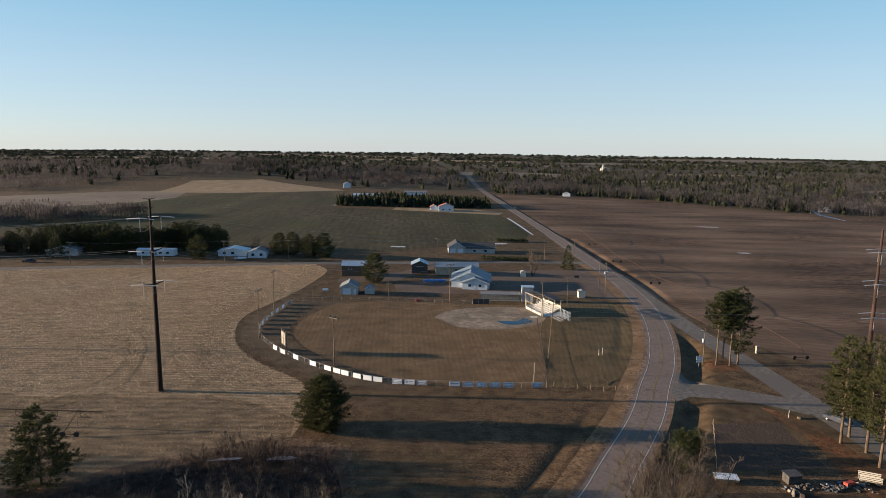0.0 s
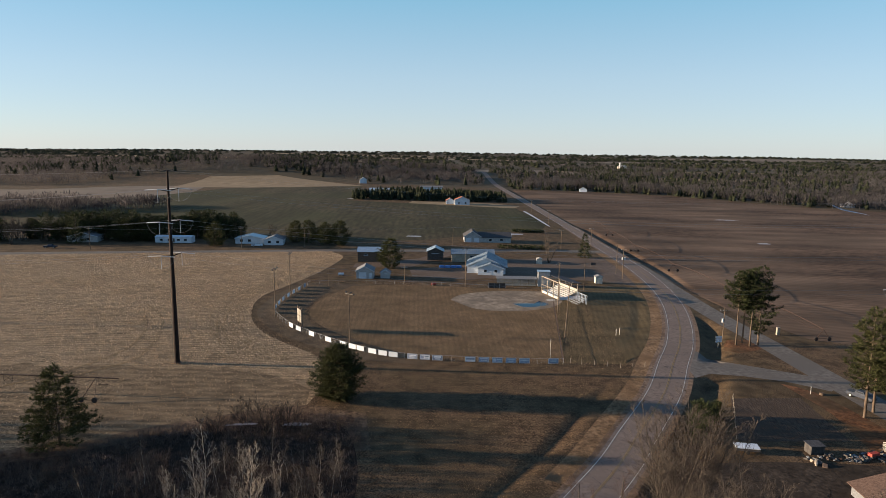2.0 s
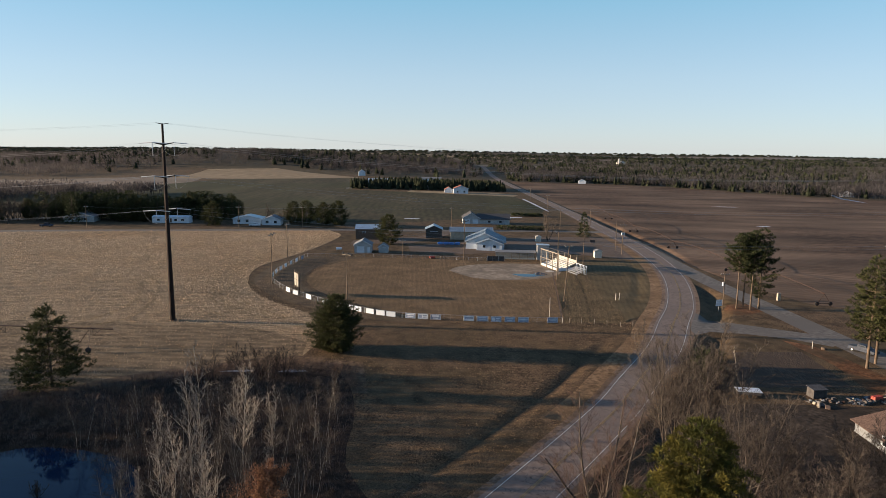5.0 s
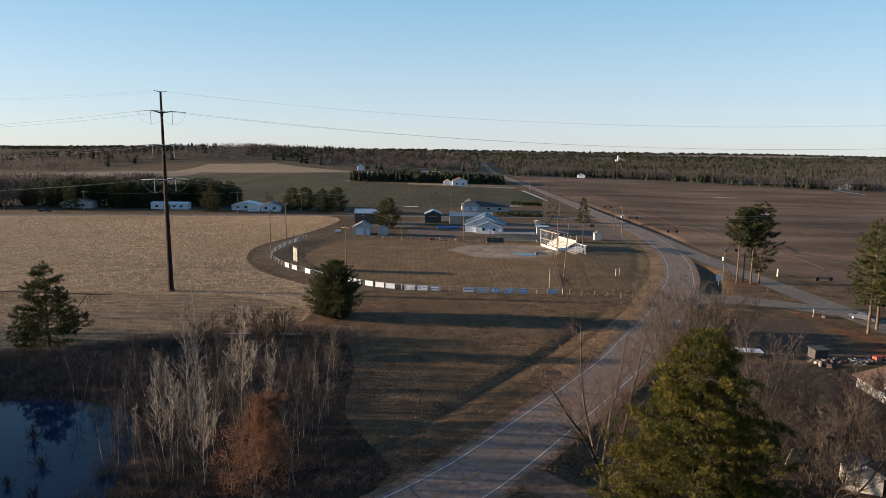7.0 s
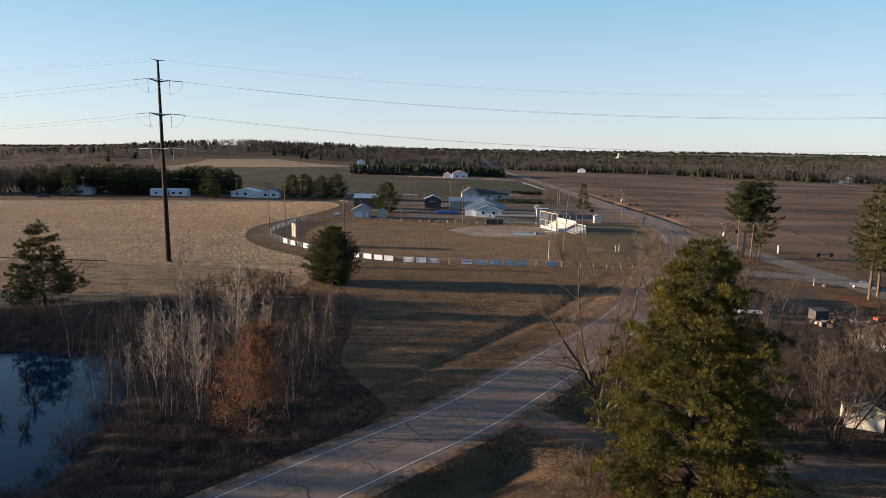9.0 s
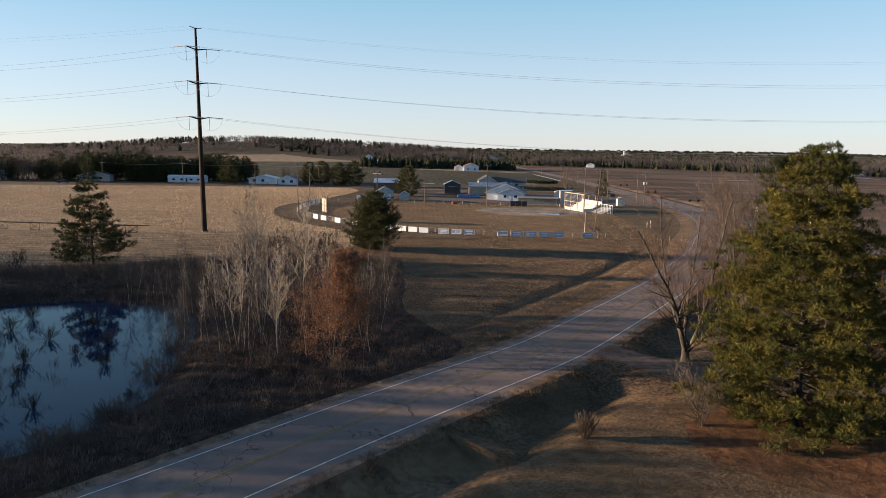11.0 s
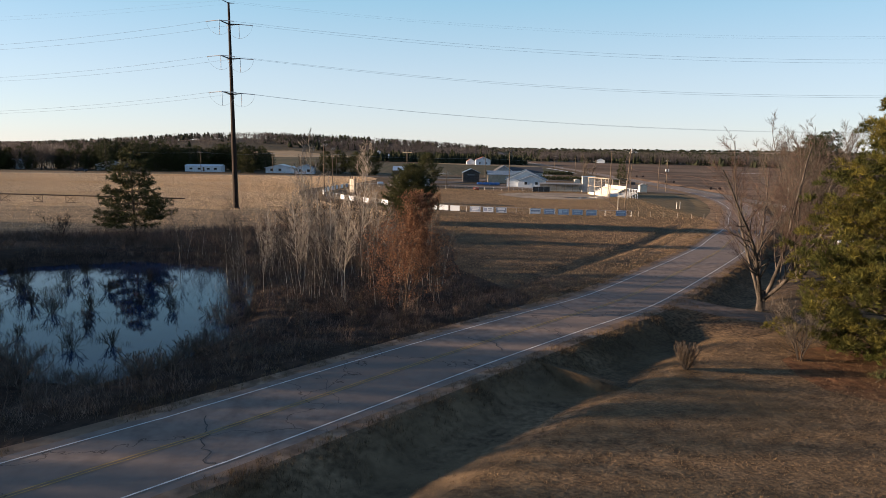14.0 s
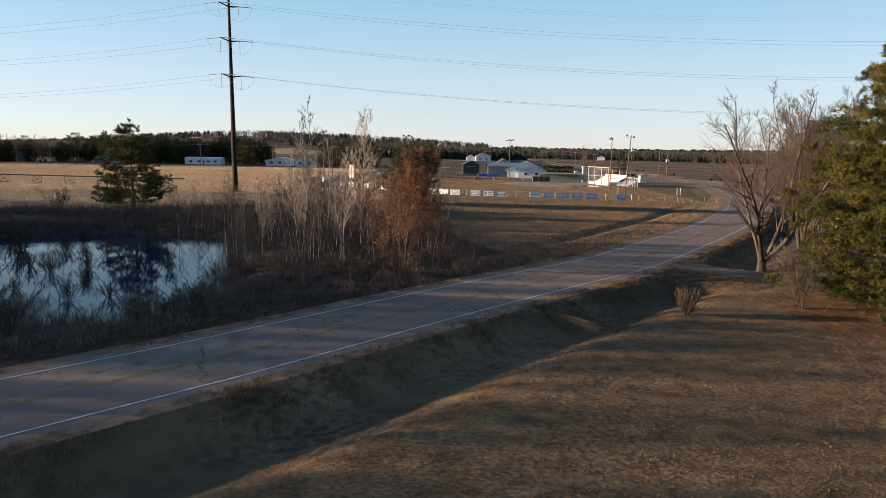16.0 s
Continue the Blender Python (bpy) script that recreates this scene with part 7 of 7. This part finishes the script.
def dugout(x, y, rz, w, m):
    e = empty("dugout", at_local(x, y, rz), "long open dugout with sloping metal roof", "dugout", "dugouts")
    part("roof", box(bmesh.new(), -0.3, -0.5, 0, w + 0.3, 3.2, 0.1, pose(0, 0, 2.55, 6)), m, e)
    part("back_wall", bx(0, 2.7, 0, w, 2.8, 2.6), GREYWALL, e)
    n = int(w / 2.6)
    for k in range(n + 1):
        part("post", bx(w * k / n - 0.06, -0.1, -0.2, w * k / n + 0.06, 0.02, 2.5), LUMBER, e)
    part("bench", bx(0.4, 2.0, 0.42, w - 0.4, 2.4, 0.48), LUMBER, e)
    part("rail", bx(0, -0.08, 1.05, w, -0.02, 1.12), LUMBER, e)
    part("front_board", bx(0, -0.06, 0.0, w, 0.0, 0.5), OFFWHITE, e)
    return e


dugout(14.6, 236.8, -1, 14.5, GREYROOF)
dk2 = empty("field_screen", at_local(11.2, 231.4, 3), "low dark mesh screen beside the infield", "screen")
part("mesh", bx(0, 0, 0, 6.2, 0.05, 1.8), DARKWALL, dk2)
for x in (0, 2, 4, 6.15):
    part("post", bx(x - 0.04, -0.06, -0.2, x + 0.04, 0, 1.95), GREYMETAL, dk2)

# ---------------------------------------------------------------- irrigation machine in the stubble
def pivot(points, z, name_label):
    e = empty("irrigation_boom", Matrix.Identity(4), name_label, "irrigation")
    P = [Vector((x, y, ground_z(x, y) + z)) for x, y in points]
    for a, b in zip(P[:-1], P[1:]):
        part("pipe", tb(a, b, 0.12, 0.12, 6), RUSTSTEEL, e)
        n = int((b - a).length / 5.5)
        d = (b - a).normalized()
        for k in range(n):
            c = a.lerp(b, (k + 0.5) / n)
            l, r = c - d * 0.9 + Vector((0, 0, -1.35)), c + d * 0.9 + Vector((0, 0, -1.35))
            for p, q in ((c - d * 0.95, l), (c + d * 0.95, r), (c - d * 0.95, r), (c + d * 0.95, l), (l, r)):
                part("truss_rod", tb(p, q, 0.045, 0.045, 4), RUSTSTEEL, e)
    return e


pivot([(-165, 117), (-130, 118.5), (-98, 119.5), (-66, 119)], 3.7, "long rusty irrigation boom over the stubble field")
hd = empty("irrigation_tower", stand(-70.5, 115.6), "rusty wheeled tower of the irrigation boom", "irrigation")
for s in (-1, 1):
    part("leg", tb((1.3 * s, 0, 0.5), (0, 3.5, 3.9), 0.06, 0.06, 5), RUSTSTEEL, hd)
    part("wheel", tb((1.3 * s, -0.12, 0.5), (1.3 * s, 0.12, 0.5), 0.52, 0.52, 14), RUBBER, hd)
part("axle", tb((-1.3, 0, 0.5), (1.3, 0, 0.5), 0.05, 0.05, 5), RUSTSTEEL, hd)


def pivot_span(a, b, wheels):
    """One arched truss span of a field irrigator, from a to b, with the wheeled tower at b."""
    e = empty("irrigation_span", Matrix.Identity(4), "rust-red arched truss span of a wheeled field irrigator", "irrigation", "irrigator spans")
    A, B = (Vector((x, y, ground_z(x, y) + 3.4)) for x, y in (a, b))
    d = (B - A).normalized()
    side = Vector((-d.y, d.x, 0))
    n = 9
    top = [A.lerp(B, k / n) + Vector((0, 0, 4 * k / n * (1 - k / n))) for k in range(n + 1)]
    bm = bmesh.new()
    span(bm, A, B, -1.0, 0.085, n)
    part("pipe", bm, RUSTSTEEL, e)
    for s_ in (-0.8, 0.8):
        low = [p + side * s_ - Vector((0, 0, 1.35)) for p in top[1:-1]]
        chain = [top[0]] + low + [top[-1]]
        for p, q in zip(chain[:-1], chain[1:]):
            part("truss_rod", tb(p, q, 0.02, 0.02, 4), RUSTSTEEL, e)
        for p, q in zip(top[1:-1], low):
            part("strut", tb(p, q, 0.02, 0.02, 4), RUSTSTEEL, e)
    if wheels:
        g = Vector((b[0], b[1], ground_z(*b)))
        for s_ in (-1.9, 1.9):
            hub = g + side * s_ + Vector((0, 0, 0.62))
            part("leg", tb(hub, B, 0.07, 0.06, 5), RUSTSTEEL, e)
            wh = part("wheel", tb(hub - d * 0.14, hub + d * 0.14, 0.55, 0.55, 16), RUBBER, e)
            part("rim", tb(hub - d * 0.18, hub + d * 0.18, 0.32, 0.32, 10), RUSTSTEEL, wh)
        part("base_beam", tb(g + side * -1.9 + Vector((0, 0, 0.7)), g + side * 1.9 + Vector((0, 0, 0.7)), 0.08, 0.08, 5), RUSTSTEEL, e)
    return e


RUN = [(91, 446), (90.6, 388), (90, 329), (92.3, 275), (96, 224), (100.6, 174.3)]
for a_, b_ in zip(RUN[:-1], RUN[1:]):
    pivot_span(a_, b_, True)

# ---------------------------------------------------------------- yard, vehicles and clutter
def pickup(x, y, rz, paint, label):
    e = empty("pickup_truck", at_local(x, y, rz), label, "truck")
    bm = bmesh.new()
    prof = [(-2.7, 0.45), (2.7, 0.45), (2.7, 0.95), (1.35, 1.1), (0.75, 1.75), (-0.75, 1.78), (-0.95, 1.12), (-2.7, 1.12)]
    f = [[bm.verts.new((px, s * (0.95 if pz < 1.2 else 0.78), pz)) for px, pz in prof] for s in (-1, 1)]
    bm.faces.new(f[0])
    bm.faces.new(list(reversed(f[1])))
    for i in range(8):
        j = (i + 1) % 8
        bm.faces.new((f[0][j], f[0][i], f[1][i], f[1][j]))
    bmesh.ops.recalc_face_normals(bm, faces=bm.faces)
    part("body", bm, paint, e)
    part("bed_well", bx(-2.6, -0.8, 1.10, -1.05, 0.8, 1.135), BLACKMETAL, e)
    for s in (-1, 1):
        part("side_window", bx(-0.6, 0.84 * s - 0.03, 1.22, 0.75, 0.84 * s + 0.03, 1.6), PANE, e)
        for wx in (-1.75, 1.75):
            wh = part("wheel", tb((wx, s * 0.78, 0.38), (wx, s * 1.0, 0.38), 0.38, 0.38, 14), RUBBER, e)
            part("rim", tb((wx, s * 1.0, 0.38), (wx, s * 1.02, 0.38), 0.2, 0.2, 10), GREYMETAL, wh)
    part("windscreen", box(bmesh.new(), -0.02, -0.72, -0.32, 0.02, 0.72, 0.32, pose(1.08, 0, 1.43, 0, -43, 0)), PANE, e)
    return e


pickup(85.0, 131.2, -62, CARBLUE, "grey-blue pickup truck parked beside the pines")
pickup(-98.5, 309.5, 14, WHITEPAINT, "white pickup parked before the houses")
pickup(-190, 292, 14, CARBLUE, "dark pickup parked under the pines")

tr = empty("utility_trailer", at_local(49.6, 104.6, -8), "low flat trailer with white cover", "trailer")
part("bed", bx(-1.9, -1.0, 0.5, 1.9, 1.0, 0.95), DARKWALL, tr)
part("cover", bx(-1.95, -1.05, 0.95, 1.95, 1.05, 1.08), WHITEPAINT, tr, "white cover")
part("drawbar", bx(1.9, -0.06, 0.5, 3.1, 0.06, 0.6), BLACKMETAL, tr)
for s in (-1, 1):
    part("wheel", tb((0, s * 1.0, 0.33), (0, s * 1.2, 0.33), 0.33, 0.33, 12), RUBBER, tr)

jr = random.Random(4)
for k in range(110):
    x = 58.5 + jr.random() * 16
    y = 102.2 + (x - 58) * 0.16 + jr.gauss(0, 1.1)
    sx, sy, sz = (jr.uniform(0.1, 0.5) for _ in range(3))
    m = pose(x, y, ground_z(x, y) + sz * 0.3, jr.uniform(-25, 25), jr.uniform(-25, 25), jr.uniform(0, 360))
    bm = box(bmesh.new(), -sx, -sy, -sz * 0.5, sx, sy, sz * 0.5)
    bmesh.ops.bevel(bm, geom=bm.edges[:], offset=0.05, segments=1, affect="EDGES")
    o = part("scrap_piece", bm, jr.choice((JUNKMAT, JUNKMAT, LUMBER, DARKWALL, DARKROOF, RUSTSTEEL, BLUEGREYWALL, DARKWALL, DARKWALL, BROWNWALL, LUMBER)))
    o.matrix_world = m
    tagged(o, "piece of scrap in the yard pile", "scrap", "scrap pile")
sh = empty("tool_shed", at_local(60.2, 104.0, 8), "small dark tool shed at the scrap pile", "shed")
part("wall", bx(0, 0, -0.1, 2.4, 1.8, 1.5), DARKWALL, sh)
part("roof", box(bmesh.new(), -0.15, -0.15, 0, 2.55, 2.0, 0.08, pose(0, 0, 1.5, 5)), DARKROOF, sh)
rc = empty("tiller", at_local(70.5, 103.8, 20), "small red garden tiller in the scrap yard", "machine")
part("body", bx(-0.9, -0.4, 0.45, 0.9, 0.4, 0.95), REDPAINT, rc)
part("handle", tb((-0.9, 0, 0.8), (-1.8, 0, 1.3), 0.03, 0.03, 5), BLACKMETAL, rc)
for s in (-1, 1):
    part("wheel", tb((0.3, s * 0.42, 0.3), (0.3, s * 0.6, 0.3), 0.3, 0.3, 12), RUBBER, rc)
wg = empty("stake_wagon", at_local(75.0, 105.2, -25), "cream wooden stake-sided wagon", "wagon")
part("bed", bx(-1.7, -0.9, 0.6, 1.7, 0.9, 0.75), LUMBER, wg)
for s in (-0.9, 0.85):
    for z in (0.85, 1.15, 1.45):
        part("side_board", bx(-1.7, s, z, 1.7, s + 0.05, z + 0.2), OFFWHITE, wg)
for sx in (-1.1, 1.1):
    for s in (-1, 1):
        part("wheel", tb((sx, s * 0.8, 0.35), (sx, s * 1.0, 0.35), 0.35, 0.35, 12), RUBBER, wg)

# house at the yard, garden posts, small signs
gable("yard_house", 65.5, 76.5, 0, 12, 15, 1.8, 1.7, GREYROOF, REDBROWN, "weathered grey house with brown roof beside the yard", "house", 0.5, windows=(("l", 3, 1.0, 1.4, 1.2, PANE), ("l", 8, 1.0, 1.4, 1.2, PANE)), ribs=0)
gable("playhouse", 41.6, 60.5, -20, 3.2, 3.2, 2.0, 0.9, OFFWHITE, GREYROOF, "small weathered white playhouse under bare trees", "shed", 0.2, ribs=0)
lb = empty("leaning_board", at_local(37.5, 66.5, 20), "pale wooden sheet leaning in the yard", "board")
part("sheet", box(bmesh.new(), -1.0, -0.03, 0, 1.0, 0.03, 2.3, pose(0, 0, 0, 18)), LUMBER, lb)


def stake(x, y, h, m, label, r=0.05, cat="post"):
    e = empty("stake", at_local(x, y, 0), label, cat, "stakes and posts")
    part("shaft", tb((0, 0, -0.2), (0, 0, h), r, r * 0.9, 6), m, e)
    return e


for x, y in ((27.1, 148.6), (29.7, 148.0), (32.7, 147.8), (35.5, 147), (38.5, 146.4), (41.5, 147), (44.5, 147.6)):
    stake(x, y, 1.2, LUMBER, "short pale wooden fence post")
for x, y in ((44.0, 174.1), (45.2, 175.1)):
    stake(x, y, 1.9, OFFWHITE, "pale post beside the ball field", 0.09)
stake(22.2, 148.2, 6.0, OFFWHITE, "tall pale foul pole at the fence", 0.06)
stake(75.6, 133.2, 1.6, OFFWHITE, "white marker post beside the side road", 0.07)
for k in range(9):
    t = k / 8
    stake(50 + 7.2 * t, 109.5 + 19 * t, 1.3, LUMBER, "straw-coloured garden fence post", 0.06)
sg = empty("road_sign", at_local(70.0, 168.8, 10), "white road sign panels on one post", "sign")
part("post", bx(-0.05, -0.05, -0.2, 0.05, 0.05, 3.4), GREYMETAL, sg)
for z in (1.5, 2.1, 2.7):
    part("panel", bx(-0.9, -0.09, z, 0.9, -0.05, z + 0.5), WHITEPAINT, sg)
st = empty("block_pillar", at_local(90.9, 179.5, 0), "pale wooden gate pillar at the field corner", "pillar")
part("pillar", bx(-0.4, -0.4, -0.1, 0.4, 0.4, 2.2), LUMBER, st)
ss = empty("stump", at_local(77.7, 132.7, 30), "low cut tree stump beside the drive", "stump")
part("stump_body", tb((0, 0, -0.1), (0, 0, 0.5), 0.55, 0.45, 12), BARK, ss)
ds = empty("dark_sign", at_local(59.2, 280.5, 0), "small dark sign on posts beside the lot", "sign")
part("panel", bx(-1.0, -0.05, 1.0, 1.0, 0.05, 2.1), DARKWALL, ds)
for x in (-0.9, 0.9):
    part("post", bx(x - 0.05, 0.05, -0.2, x + 0.05, 0.15, 2.1), LUMBER, ds)
bt = empty("tank", at_local(-45.4, 245, 10), "small white tank lying on the grass", "tank")
part("shell", tb((-1.1, 0, 0.55), (1.1, 0, 0.55), 0.55, 0.5, 14), WHITEPAINT, bt)
part("saddle", bx(-0.8, -0.4, -0.1, 0.8, 0.4, 0.2), LUMBER, bt)
for k in range(4):
    tpz = empty("tarped_stack", at_local(-7.0 + 2.4 * k, 269.4 + 0.3 * k, 8), "low stack under a blue tarpaulin", "stack", "blue tarped stacks")
    bm = bx(-1.1, -0.9, 0, 1.1, 0.9, 0.9)
    bmesh.ops.bevel(bm, geom=bm.edges[:], offset=0.15, segments=2, affect="EDGES")
    part("tarpaulin", bm, BLUETARP, tpz)
rt = empty("field_roller", at_local(-9.0, 233.2, 10), "red steel field roller behind the fence", "roller")
part("drum", tb((-0.9, 0, 0.45), (0.9, 0, 0.45), 0.45, 0.45, 14), REDPAINT, rt)
part("frame", bx(-1.1, -0.05, 0.4, 1.1, 0.05, 0.5), RUSTSTEEL, rt)
part("tongue", bx(-0.05, -1.4, 0.4, 0.05, 0, 0.5), RUSTSTEEL, rt)

# hedges
hedge_a = straight([(20, 324.5), (46, 328), (46, 331), (20, 328)], 3)
for poly, lab in ((hedge_a, "clipped dark evergreen hedge along the lane"), (straight([(33, 392), (52, 394), (52, 397), (33, 395.5)], 3), "dark evergreen hedge at the field edge")):
    hr = np.random.default_rng(31)
    NV, NF = [], []
    P = hr.uniform(poly.min(0), poly.max(0), (420, 2))
    for (x, y), z in zip(P, heights(P)):
        spray(NV, NF, hr, np.array((x, y, z + hr.uniform(0.2, 1.7))), hr.normal(0, 1, 3) + np.array((0, 0, 0.6)), 0.8, 9, wide=0.14)
    tagged(link_mesh("hedge", NV, NF, NEEDLE_D), lab, "hedge", kind="stuff")

bg = np.random.default_rng(61)
NV, NF = [], []
for _ in range(150):
    c = bg.normal(0, 1, 3) * np.array((0.45, 0.30, 0.16)) + np.array((0, 0, 0.38))
    spray(NV, NF, bg, c, np.array((0.5, 0.2, 0.5)) + bg.normal(0, 0.3, 3), 0.28, 7, wide=0.06)
bough = empty("cut_bough", stand(14.9, 40.1, 20), "dark green cut conifer bough lying on the lawn", "branch")
link_mesh("needles", NV, NF, NEEDLE_M, bough)
part("stem", tb((-0.9, 0.0, 0.04), (0.3, 0.1, 0.4), 0.03, 0.02, 6), BARK, bough)
